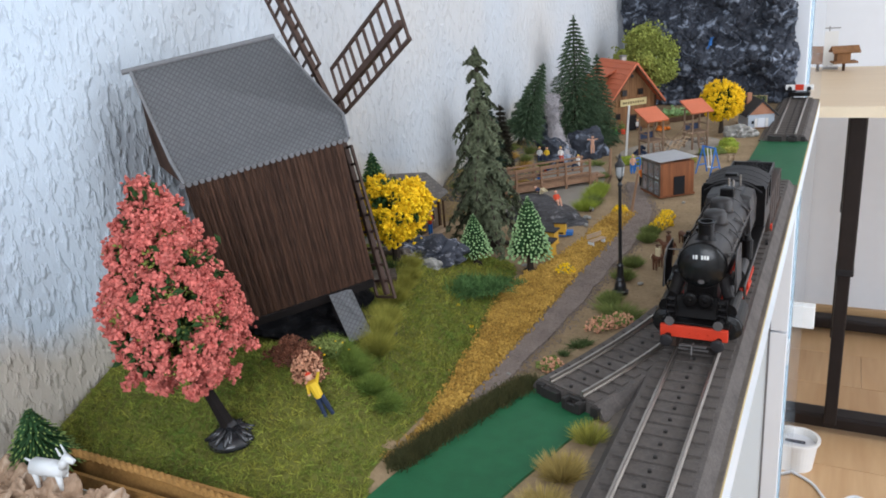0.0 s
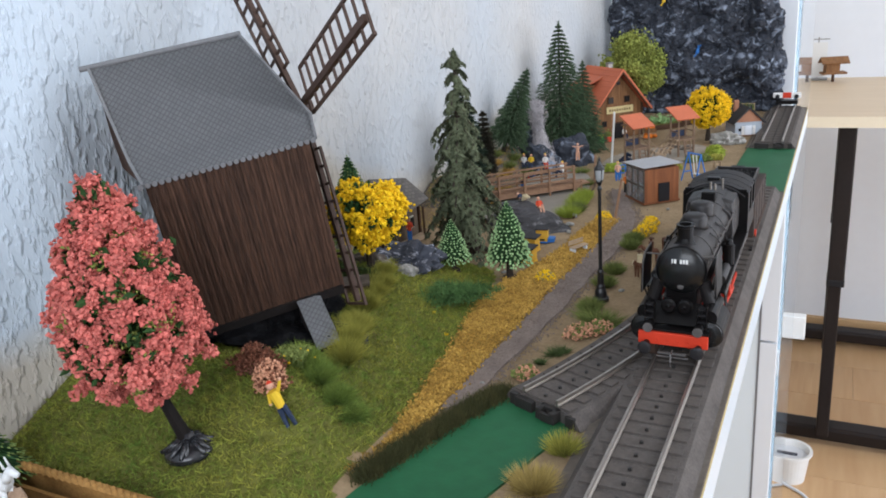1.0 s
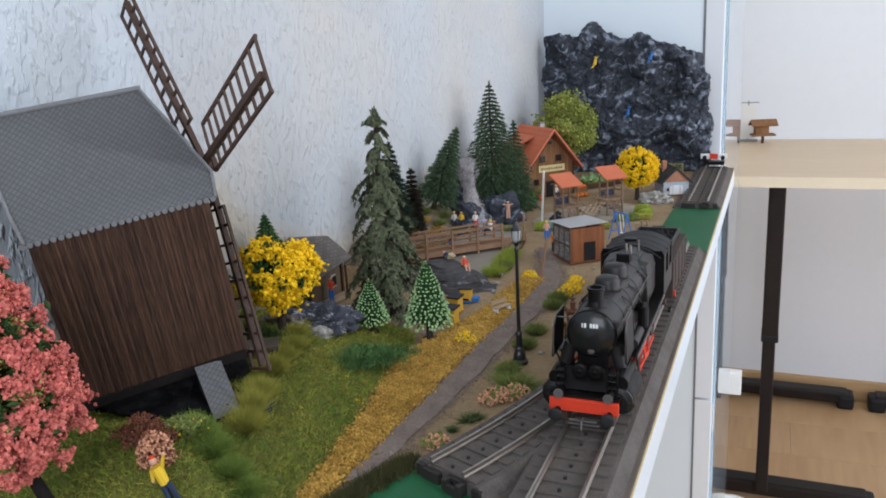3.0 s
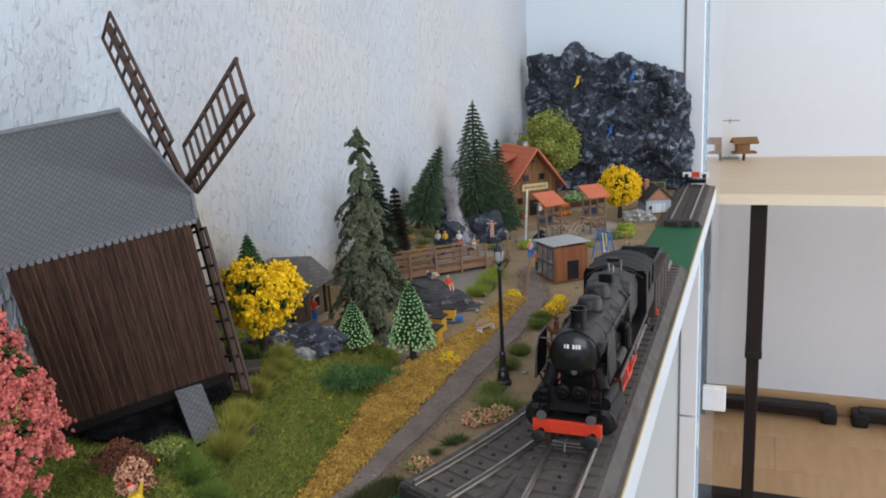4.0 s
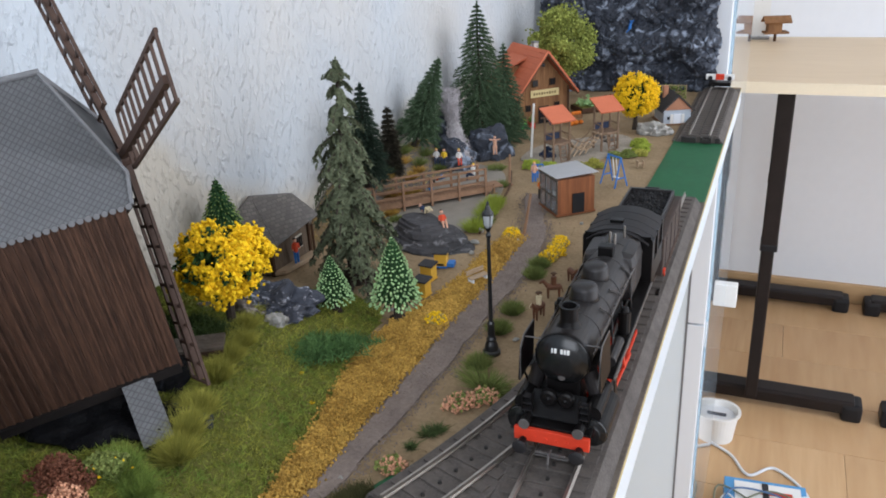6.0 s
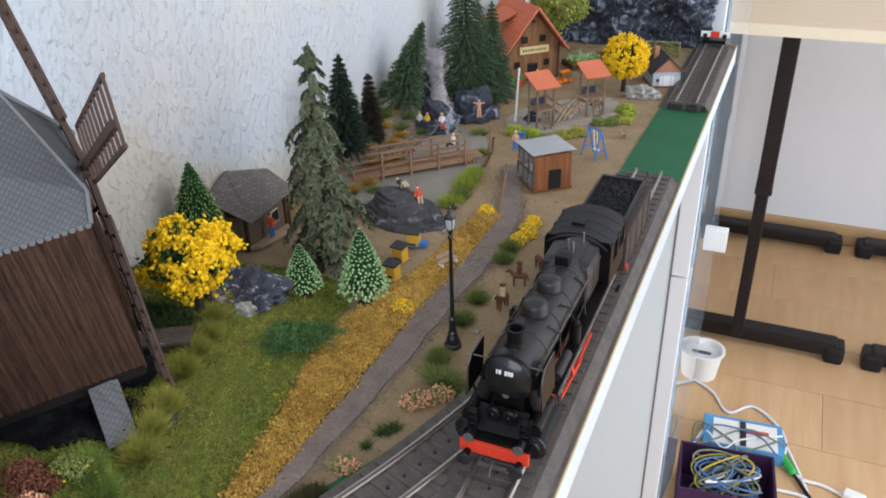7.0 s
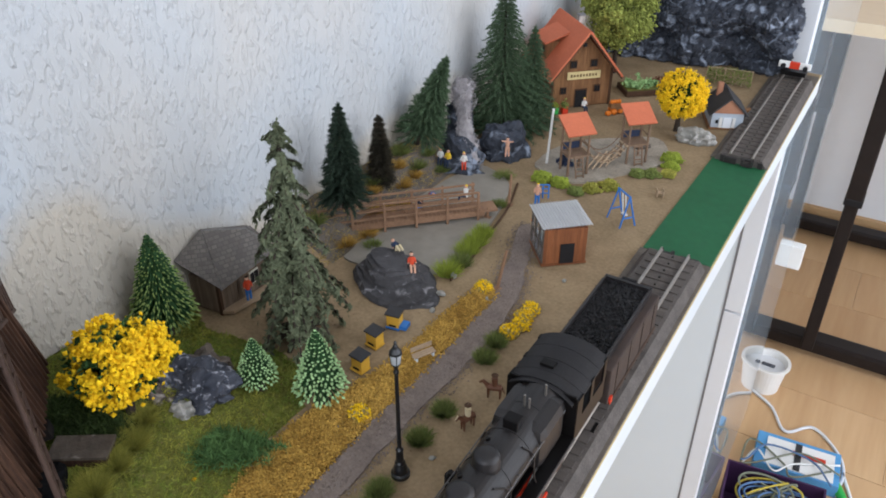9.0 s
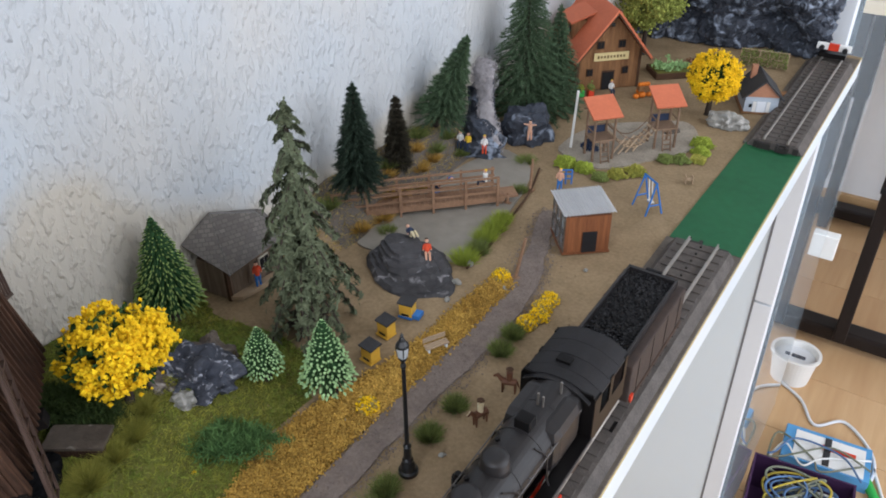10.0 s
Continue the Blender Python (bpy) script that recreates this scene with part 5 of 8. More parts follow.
# ---- post mill; local axes: y along the ridge towards the sails, x to the side wall ----
def windmill():
    t = thing("windmill", Matrix.Translation((-0.2155, 0.2708, 0.1448)) @ pose(0, 0, 0, 7.4, 8.4, -40.5) @ pose(0, 0, -0.1448), "dark brown wooden post mill with slate roof and lattice sails", "windmill")
    zr, zb, far = 0.1448, 0.0410, 0.62
    yb, yf = -0.0515, 0.0105                 # body, back to front
    prof = [(0.0, zr, -0.0605, 0.0), (0.0282, 0.1140, -0.0570, 0.0160), (0.0378, 0.1073, -0.0550, 0.0140)]     # ridge, kink, eave: x, z, y from and to
    ze, top, foot = 0.1073, 0.0362, 0.0408   # wall half widths above and below
    L = yf - yb
    core = bmesh.new()
    lo = [core.verts.new(p) for p in ((foot - 0.001, yb + 0.001, zb), (foot - 0.001, yf - 0.001, zb), (-foot * far, yf - 0.001, zb), (-foot * far, yb + 0.001, zb))]
    hi = [core.verts.new(p) for p in ((top - 0.001, yb + 0.001, ze), (top - 0.001, yf - 0.001, ze), (-top * far, yf - 0.001, ze), (-top * far, yb + 0.001, ze))]
    core.faces.new(lo[::-1])
    core.faces.new(hi)
    for k in range(4):
        core.faces.new((lo[k], lo[(k + 1) % 4], hi[(k + 1) % 4], hi[k]))
    part("body_core", core, M["mill_dark"], t)
    for y0, y1 in ((yb + 0.001, yb + 0.003), (yf - 0.003, yf - 0.001)):
        gable = prism(bmesh.new(), [(-top * far, 0), (top - 0.001, 0), (0.0268, 0.1125 - ze), (0.0, zr - ze - 0.004), (-0.0268 * far, 0.1125 - ze)], 0, y1 - y0)
        bmesh.ops.transform(gable, matrix=pose(0, y1 if y1 < 0 else y1 - 0.010, ze, 90, 0, 0), verts=gable.verts[:])
        part("gable", gable, M["mill_wood"], t)
    gable = prism(bmesh.new(), [(-0.0215, -0.010), (0.0330, -0.002), (0.0262, 0.1125 - ze), (0.0, zr - ze - 0.003), (-0.0180, 0.1125 - ze)], 0, 0.0012)
    bmesh.ops.transform(gable, matrix=pose(0, -0.0558, ze, 90, 0, 0), verts=gable.verts[:])
    for v_ in gable.verts:      # the old kit stands a little out of square
        v_.co.y += 0.13 * v_.co.x
    part("gable_boarding", gable, M["mill_wood"], t, "brown boarding under the roof overhang")
    n = 66
    pitch = L / n
    slope = math.degrees(math.atan2(foot - top, ze - zb))
    plank = part("board", boxed(0.0014, pitch * 0.985, ze - zb, 0, 0, 0, bevel=0.0001), M["mill_wood"], t)
    for s, f in ((1, 1.0), (-1, far)):
        for i in range(n):     # upright boards on the long sides
            b = plank if (s, i) == (1, 0) else new("board", plank.data)
            b.parent = t
            b.matrix_local = pose(s * f * (top + foot) / 2 + 0.0003 * ((i * 7) % 3 - 1), yb + (i + 0.5) * pitch, (ze + zb) / 2, 0, -s * slope, 0)
    for y in (yb, yf):
        for i in range(18):
            b = new("board", plank.data)
            b.parent = t
            b.matrix_local = at(-top * far + (i + 0.5) * top * (1 + far) / 18, y, (ze + zb) / 2, 90)
    part("sill_beam", beam(bmesh.new(), (foot, yb, zb), (foot, yf, zb), 0.0036, 0.0036), M["mill_dark"], t)
    part("corner_post", beam(bmesh.new(), (foot - 0.0008, yf - 0.0008, zb), (top - 0.0008, yf - 0.0008, ze), 0.0030, 0.0030), M["mill_wood"], t)
    # roof: steep kinked slopes with scalloped lower edge
    for s, f in ((1, 1.0), (-1, far)):
        bm = bmesh.new()
        uvl = bm.loops.layers.uv.new("UVMap")
        run = [0.0]
        for (x0, z0, _, _), (x1, z1, _, _) in zip(prof, prof[1:]):
            run.append(run[-1] + math.hypot(x1 - x0, z1 - z0))
        trim = 0.0022 if s > 0 else 0.0075
        rows = [[bm.verts.new((s * f * x, y, z)) for y in (y0 + trim, y1)] for x, z, y0, y1 in prof]
        for k in range(2):
            face = bm.faces.new((rows[k][0], rows[k][1], rows[k + 1][1], rows[k + 1][0]))
            for lp, (uu, vv) in zip(face.loops, ((prof[k][2], run[k]), (prof[k][3], run[k]), (prof[k + 1][3], run[k + 1]), (prof[k + 1][2], run[k + 1]))):
                lp[uvl].uv = ((uu + vv) * 0.7071, (vv - uu) * 0.7071)
        bmesh.ops.solidify(bm, geom=bm.faces[:], thickness=0.0014 * s)
        part("roof_slope", bm, M["slate"], t, "grey slate scale roof")
        k, me = 27, None
        xe, zl, y0, y1 = prof[2]
        for i in range(k):
            if me is None:
                sc = part("eave_scallop", lathe(bmesh.new(), [(0.0011, 0), (0.0011, 0.0007)], 8), M["slate_flat"], t)
                me = sc.data
            else:
                sc = new("eave_scallop", me)
                sc.parent = t
            sc.matrix_local = pose(s * f * (xe - 0.0006), y0 + (i + 0.5) * (y1 - y0) / k, zl - 0.0004, 0, 90, 0)
        for e in (2, 3):
            bm = bmesh.new()
            for (xa, za, *ya), (xb, zc, *yc) in zip(prof, prof[1:]):
                cut = trim if e == 2 else 0.0
                beam(bm, (s * f * xa, ya[e - 2] + cut, za + 0.0003), (s * f * xb, yc[e - 2] + cut, zc + 0.0001), 0.0010, 0.0013)
            part("verge_board", bm, M["slate_flat"], t)
    hip = bmesh.new()           # half hip that closes the roof behind the sails
    hv = [hip.verts.new(p) for p in ((0.0006, 0.0002, zr - 0.0006), (-0.0282 * far, 0.0156, 0.1136), (0.0276, 0.0156, 0.1136))]
    hip.faces.new(hv)
    bmesh.ops.solidify(hip, geom=hip.faces[:], thickness=0.0010)
    part("half_hip", hip, M["slate_flat"], t, "plain grey half hip")
    part("ridge_cap", rodded((0, prof[0][2] - 0.001, zr + 0.0003), (0, prof[0][3] + 0.001, zr + 0.0003), 0.0011, seg=8), M["slate_flat"], t)
    t_mid = (yb + yf) / 2
    # trestle under the body
    part("post", rodded((0, t_mid, 0.012), (0, t_mid, zb), 0.007, seg=10), M["mill_dark"], t)
    for dx, dy in ((1, 1), (1, -1), (-1, 1), (-1, -1)):
        part("brace", beam(bmesh.new(), (dx * 0.022, t_mid + dy * 0.024, 0.010), (dx * 0.004, t_mid + dy * 0.004, zb - 0.006), 0.004, 0.004), M["mill_dark"], t)
    part("cross_beam", boxed(0.052, 0.006, 0.006, 0.004, t_mid, zb - 0.004), M["mill_dark"], t)
    part("cross_beam", boxed(0.006, 0.058, 0.006, 0, t_mid, zb - 0.010), M["mill_dark"], t)
    part("floor_beam", boxed(foot * (1 + far) - 0.002, yf - yb - 0.004, 0.003, foot * (1 - far) / 2, t_mid, zb - 0.001), M["mill_dark"], t)
    # covered chute: a slate-covered box sloping out below the side wall
    inv = t.matrix_world.inverted()
    tl, bl = Vector((-0.1912, 0.2545, 0.0378)), Vector((-0.1762, 0.2448, 0.0222))
    ax = Vector((0.0043, 0.0084, 0))
    down = Vector((0, 0, -0.0075))
    bm = bmesh.new()
    q = [tl, tl + ax, bl + ax, bl]
    lo8 = [bm.verts.new(inv @ (p + down)) for p in q]
    hi8 = [bm.verts.new(inv @ (p + Vector((0, 0, -0.0006)))) for p in q]
    bm.faces.new(lo8[::-1])
    bm.faces.new(hi8)
    for k in range(4):
        bm.faces.new((lo8[k], lo8[(k + 1) % 4], hi8[(k + 1) % 4], hi8[k]))
    part("chute", bm, M["mill_dark"], t, "dark timber chute box")
    bm = bmesh.new()
    uv = bm.loops.layers.uv.new("UVMap")
    f = bm.faces.new([bm.verts.new(inv @ p) for p in (tl - ax * 0.08, tl + ax * 1.08, bl + ax * 1.08, bl - ax * 0.08)])
    for lp, (uu, vv) in zip(f.loops, ((0, 0), (0.0094, 0), (0.0094, 0.0235), (0, 0.0235))):
        lp[uv].uv = ((uu + vv) * 0.7071, (vv - uu) * 0.7071)
    bmesh.ops.solidify(bm, geom=bm.faces[:], thickness=0.0011)
    part("chute_roof", bm, M["slate"], t, "small slate-covered slope")
    part("chute_leg", rodded(inv @ Vector((-0.1755, 0.2490, 0.006)), inv @ Vector((-0.1765, 0.2495, 0.0180)), 0.0012), M["mill_dark"], t)
    # sails
    hub = Vector((-0.1995, 0.2853, 0.1131))
    hx, up = Vector((0.890, -0.456, 0)), Vector((-0.0547, -0.1068, 0.9928))
    hn = up.cross(hx)
    basis = Matrix((hx.to_4d(), up.to_4d(), hn.to_4d(), (0, 0, 0, 1))).transposed()
    basis.translation = hub
    for v in range(3):
        basis[3][v] = 0
    part("axle", rodded(inv @ (hub - hn * 0.022), inv @ (hub + hn * 0.004), 0.0035, seg=12), M["sail_wood"], t)
    for k, ang in enumerate((28, 121, 208, 286)):
        m = inv @ basis @ pose(0, 0, -0.0012 if k == 0 else 0, 0, 0, ang) @ pose(0, 0, 0, 9 if k == 0 else 0, 4.5 if k == 3 else 0, 0)
        r0, r1, wa, wb = (0.0108, 0.0790, 0.0132, 0.0068) if k % 2 == 0 else (0.0178, 0.080, 0.0125, 0.0060) if k == 1 else (0.0178, 0.088, 0.0052, 0.0120)
        whip = beam(bmesh.new(), (0.0, 0, 0), (r1 - 0.002, 0, 0), 0.0026, 0.0022)
        bmesh.ops.transform(whip, matrix=m, verts=whip.verts[:])
        sail = part("sail", whip, M["sail_wood"], t, "lattice mill sail")
        bm = bmesh.new()
        for yy in (wa, -wb):
            beam(bm, (r0, yy, 0.0006), (r1, yy, 0.0006), 0.0013, 0.0011)
        bmesh.ops.transform(bm, matrix=m, verts=bm.verts[:])
        part("hem_lath", bm, M["sail_wood"], sail)
        n = 10
        for i in range(n):
            bm = bmesh.new()
            x = r0 + 0.0006 + i * (r1 - r0 - 0.0012) / (n - 1)
            beam(bm, (x, wa, 0.0004), (x, -wb, 0.0004), 0.0011, 0.0009)
            bmesh.ops.transform(bm, matrix=m, verts=bm.verts[:])
            part("sail_bar", bm, M["sail_wood"], sail)
    return t


windmill()

# ---- lamp ----
lp = thing("street_lamp", at(-0.0970, 0.3768, 0.0002) @ Matrix.Diagonal((0.90, 0.90, 1.10, 1)), "black cast-iron model street lamp with a clear lantern", "street lamp")
part("foot", lathe(bmesh.new(), [(0.0046, 0), (0.0046, 0.0014), (0.0036, 0.0020), (0.0032, 0.0045), (0.0024, 0.0062), (0.0026, 0.0070), (0.0019, 0.0080), (0.0017, 0.0135), (0.0020, 0.0140), (0.0011, 0.0152)], 20), M["lamp_black"], lp)
part("pole", lathe(bmesh.new(), [(0.0011, 0.015), (0.0009, 0.052), (0.0013, 0.0525), (0.0013, 0.0532), (0.0008, 0.0545), (0.0016, 0.0562)], 14), M["lamp_black"], lp)
part("globe", lathe(bmesh.new(), [(0.0012, 0.0562), (0.0022, 0.0575), (0.0026, 0.0610), (0.0024, 0.0618)], 16), M["lamp_glass"], lp, "clear glass lantern", smooth=True)
for k in range(4):
    a = math.pi / 4 + k * math.pi / 2
    part("lantern_bar", rodded((0.0017 * math.cos(a), 0.0017 * math.sin(a), 0.0562), (0.0027 * math.cos(a), 0.0027 * math.sin(a), 0.0618), 0.0003, seg=5), M["lamp_black"], lp)
part("cap", lathe(bmesh.new(), [(0.0029, 0.0617), (0.0027, 0.0626), (0.0014, 0.0640), (0.0010, 0.0652), (0.0006, 0.0657), (0.0008, 0.0664), (0.0, 0.0675)], 16), M["lamp_black"], lp)


# ---- trees ----
def trunk(t, h, r0, r1, material, roots=0):
    bm = bmesh.new()
    lathe(bm, [(r0 * 1.5, -0.001), (r0 * 1.1, h * 0.06), (r0, h * 0.2), ((r0 + r1) / 2, h * 0.6), (r1, h)], 9)
    for v in bm.verts:
        w = noise.noise_vector(v.co * 300)
        v.co += Vector((w.x, w.y, 0)) * r0 * 0.25
    part("trunk", bm, material, t)
    for k in range(roots):
        a = 2 * math.pi * k / roots + 0.3
        bm = bmesh.new()
        rod(bm, (r0 * 0.8 * math.cos(a), r0 * 0.8 * math.sin(a), r0 * 1.6), (r0 * 3.8 * math.cos(a + 0.2), r0 * 3.8 * math.sin(a + 0.2), 0.0004), r0 * 0.7, r0 * 0.3, 7)
        part("root", bm, material, t)


def small_conifer(m, h, r, label, tip="tip", group="small conifers", dens=1.0):
    """Moulded conifer: rings of short thick twigs with pale tips."""
    t = thing("conifer", m, label, "conifer", group)
    trunk(t, h * 0.9, r * 0.14, r * 0.04, M["bark"])
    part("mound", lathe(bmesh.new(), [(r * 0.42, -0.001), (r * 0.36, 0.0012), (r * 0.12, 0.0022)], 10), M["bark"], t)
    b, e = [], []
    rows = int(16 * dens ** 0.5)
    for j in range(rows):
        u = j / (rows - 1)
        z, rr = h * (0.27 + 0.70 * u), r * (1 - u ** 1.12) ** 0.82 + r * 0.10
        k = max(5, int(26 * dens * (1 - u) + 6))
        for i in range(k):
            a = 2 * math.pi * (i + 0.5 * (j % 2)) / k + RNG.uniform(-0.12, 0.12)
            rad = rr * RNG.uniform(0.86, 1.08)
            d = np.array([math.cos(a), math.sin(a), 0])
            b.append(d * rad * 0.25 + [0, 0, z + rad * 0.20])
            e.append(d * rad + [0, 0, z - rad * 0.16 + RNG.uniform(-0.3, 0.3) * r * 0.1])
    b.append(np.array([0, 0, h * 0.9]))
    e.append(np.array([0, 0, h]))
    b, e = np.array(b), np.array(e)
    v, f = spikes(b, e, r * 0.054)
    raw("foliage", v, f, M["conifer"], t)
    # a second inner layer keeps the crown dense
    c = 0.15 * b + 0.85 * (b + (e - b) * 0.55)
    c[:, 2] -= 0.02 * h
    v, f = spikes(b, c, r * 0.10)
    raw("inner_foliage", v, f, M["conifer"], t)
    v, f = spikes(b + (e - b) * 0.84 + [0, 0, r * 0.01], e + (e - b) * 0.05, r * (0.072 if tip == "twig_dot" else 0.030))
    raw("tip_foliage", v, f, M[tip], t, "pale tips of the twigs")
    return t


def brush_fir(m, h, r, key, label, n=9000, bare=0.05, droop=0.35, power=0.85, group="bottle-brush firs"):
    """Twisted-wire fir: thousands of fine needles on drooping branchlets."""
    t = thing("fir_tree", m, label, "fir tree", group)
    trunk(t, h * 0.96, 0.0017, 0.0004, M["bark"])
    rows, pb, pe = int(26 * h / 0.09), [], []
    per = max(9, n // (rows * 8))
    for j in range(rows):
        u = j / (rows - 1)
        z, rr = h * (bare + (0.97 - bare) * u), r * (1 - u) ** power + 0.0014
        for i in range(13):
            a = 2 * math.pi * (i + 0.5 * (j % 2) + RNG.uniform(-0.3, 0.3)) / 13
            d, rad = np.array([math.cos(a), math.sin(a), 0]), rr * RNG.uniform(0.78, 1.15)
            k = per + int(per * (1 - u))
            q = RNG.uniform(0.08, 1.0, k)[:, None]
            c = d * rad * q + np.array([0, 0, z]) + np.array([0, 0, 1]) * (rad * (0.10 * q - droop * q * q))
            out = d * 0.9 + unit(k) * 0.75 + np.array([0, 0, -0.25])
            pb.append(c)
            pe.append(c + out * (0.0030 * (0.5 + 0.6 * rad / r)))
    b, e = np.concatenate(pb), np.concatenate(pe)
    v, f = blades(b, e, 0.00062)
    raw("needles", v, f, M[key], t)
    top = np.stack([np.zeros(150), np.zeros(150), RNG.uniform(h * 0.93, h, 150)], 1)
    v, f = blades(top, top + unit(150) * 0.0022 + [0, 0, 0.0010], 0.0006)
    raw("top_needles", v, f, M[key], t)
    return t


def hanging_spruce(m, h, r):
    """Moulded spruce: ragged flat fronds that droop from whorls on a visible trunk."""
    t = thing("spruce_tree", m, "tall olive-green spruce with drooping ragged branches", "spruce tree")
    trunk(t, h * 0.97, 0.0040, 0.0007, M["bark"], roots=7)
    pts, nor = [], []
    bm = bmesh.new()
    whorls = 13
    for i in range(whorls):
        u = i / (whorls - 1)
        arms = 6 if u < 0.5 else 5 if u < 0.8 else 4
        for q in range(arms):
            rr = (r * (1 - u) ** 0.85 + 0.0040) * RNG.uniform(0.72, 1.15)
            z = h * (0.20 + 0.755 * u) + RNG.uniform(-0.35, 0.35) * h / whorls
            ang = 2 * math.pi * (q + 0.5 * (i % 2) + RNG.uniform(-0.22, 0.22)) / arms
            d = np.array([math.cos(ang), math.sin(ang), 0])
            side = np.array([-d[1], d[0], 0])
            prev, steps = Vector((0, 0, z)), 8
            sag = RNG.uniform(0.8, 1.15) * (1.15 - 0.35 * u)
            for j in range(1, steps + 1):
                w = j / steps
                p = d * rr * w + [0, 0, z + rr * (0.30 * w - sag * w * w)]
                rod(bm, prev, Vector(p), 0.0006, 0.0005, 4)
                prev = Vector(p)
                wide = (0.0012 + rr * 0.20 * math.sin(math.pi * min(1.0, 0.22 + 0.66 * w))) * (1 - 0.25 * u)
                for _ in range(int(16 + 16 * (1 - u))):
                    o = RNG.uniform(-1, 1)
                    lobe = 0.6 + 0.4 * math.sin(9 * w + 4 * o + q)
                    drop = abs(RNG.normal(0, 1)) * 0.0024 * (0.5 + 0.6 * (1 - u)) * lobe
                    pts.append(p + side * o * wide * lobe + d * RNG.uniform(-0.5, 0.5) * rr / steps - [0, 0, drop + 0.5 * wide * o * o])
                    nor.append(d * 1.1 + [0, 0, 0.7] + side * o * 0.5)
    part("branch_work", bm, M["bark"], t)
    v, f = flakes(np.array(pts), 0.00135, 0.45, np.array(nor), 1.5)
    raw("foliage", v, f, M["needle"], t)
    tp = np.array([[0, 0, h * 0.93 + 0.07 * h * x] for x in RNG.uniform(0, 1, 160)]) + RNG.normal(0, 0.0007, (160, 3))
    star = []
    for a in range(4):
        for x in RNG.uniform(0, 1, 60):
            star.append([0.0070 * x * math.cos(a * 1.57 + 0.4), 0.0070 * x * math.sin(a * 1.57 + 0.4), h * 0.968 - 0.005 * x])
    v, f = flakes(np.concatenate([tp, np.array(star) + RNG.normal(0, 0.0004, (240, 3))]), 0.0012, 0.4)
    raw("top_shoot", v, f, M["needle"], t)
    return t


def crown_points(n, rx, ry, rz, cz, clumps, spread, shell=0.55, taper=0.0, lumpy=0.14):
    """Clustered points near the surface of an egg-shaped crown."""
    c = unit(clumps)
    rad = RNG.uniform(shell, 1.0, clumps) ** 0.5
    c = c * rad[:, None] * (1 + lumpy * RNG.uniform(-1, 1, (clumps, 1)))
    squeeze = 1 - taper * np.clip(c[:, 2:3], -1, 1)
    c = c * np.array([rx, ry, rz])
    c[:, :2] *= squeeze
    idx = RNG.integers(0, clumps, n)
    p = c[idx] + RNG.normal(0, spread, (n, 3))
    p[:, 2] += cz
    return p, c + [0, 0, cz]


def broadleaf(name, m, trunk_h, crown, label, leaf, size, under=None, under_size=0.0, base=None, flakes_not_lumps=True, shell=0.55):
    t = thing(name, m, label, "tree", "broadleaf trees")
    n, rx, ry, rz, cz, clumps, spread, taper = crown
    trunk(t, trunk_h, 0.0022, 0.0010, M["bark"] if base != "pink" else M["mill_dark"])
    p, c = crown_points(n, rx, ry, rz, cz, clumps, spread, shell, taper=taper)
    bm = bmesh.new()
    for q in c[:: max(1, len(c) // 26)]:
        rod(bm, (0, 0, cz - rz * 0.75), Vector(q) * 0.85 + Vector((0, 0, cz * 0.12)), 0.0007, 0.0003, 5)
    part("limbs", bm, M["bark"], t)
    v, f = flakes(p, size, 0.5) if flakes_not_lumps else lumps(p, size, 0.5)
    raw("crown", v, f, M[leaf], t)
    if under:
        p2, _ = crown_points(n // 2, rx * 0.84, ry * 0.84, rz * 0.84, cz, clumps, spread * 1.2, shell=0.3, taper=taper)
        v, f = flakes(p2, under_size, 0.4)
        raw("inner_leaves", v, f, M[under], t)
    return t


pk = broadleaf("blossom_tree", pose(-0.1895, 0.1832, hill(-0.1895, 0.1832) + 0.0003, 2.0, -3.0, 0), 0.055, (23000, 0.0208, 0.0208, 0.0368, 0.0580, 560, 0.0011, 0.46), "egg-shaped salmon-pink blossom tree on a glossy root base", "pink", 0.00074, "pink_leaf", 0.0008, "pink", flakes_not_lumps=False, shell=0.62)
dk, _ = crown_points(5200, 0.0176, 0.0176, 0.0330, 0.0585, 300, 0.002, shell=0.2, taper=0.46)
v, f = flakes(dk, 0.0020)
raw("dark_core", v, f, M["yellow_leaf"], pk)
for q in pk.children:     # the trunk leans, the crown stands upright on it
    if q.name.startswith("trunk"):
        q.matrix_local = pose(0, 0, 0, 6, -14, 0)
    else:
        q.matrix_local = Matrix.Translation((-0.0090, -0.0034, 0))
bm = bmesh.new()
for k in range(15):
    a = 2 * math.pi * k / 15 + 0.15 * math.sin(k * 2.3)
    reach = 0.0088 + 0.0012 * math.sin(k * 3.7)
    rod(bm, (0.0016 * math.cos(a), 0.0016 * math.sin(a), 0.0034), (reach * math.cos(a), reach * math.sin(a), 0.0004), 0.0012, 0.0007, 7)
lathe(bm, [(0.0094, -0.002), (0.0090, 0.0003), (0.0050, 0.0012), (0.0028, 0.0030), (0.0020, 0.0056)], 22)
part("root_base", bm, M["glossy_base"], pk, "glossy dark plastic root base", smooth=True)

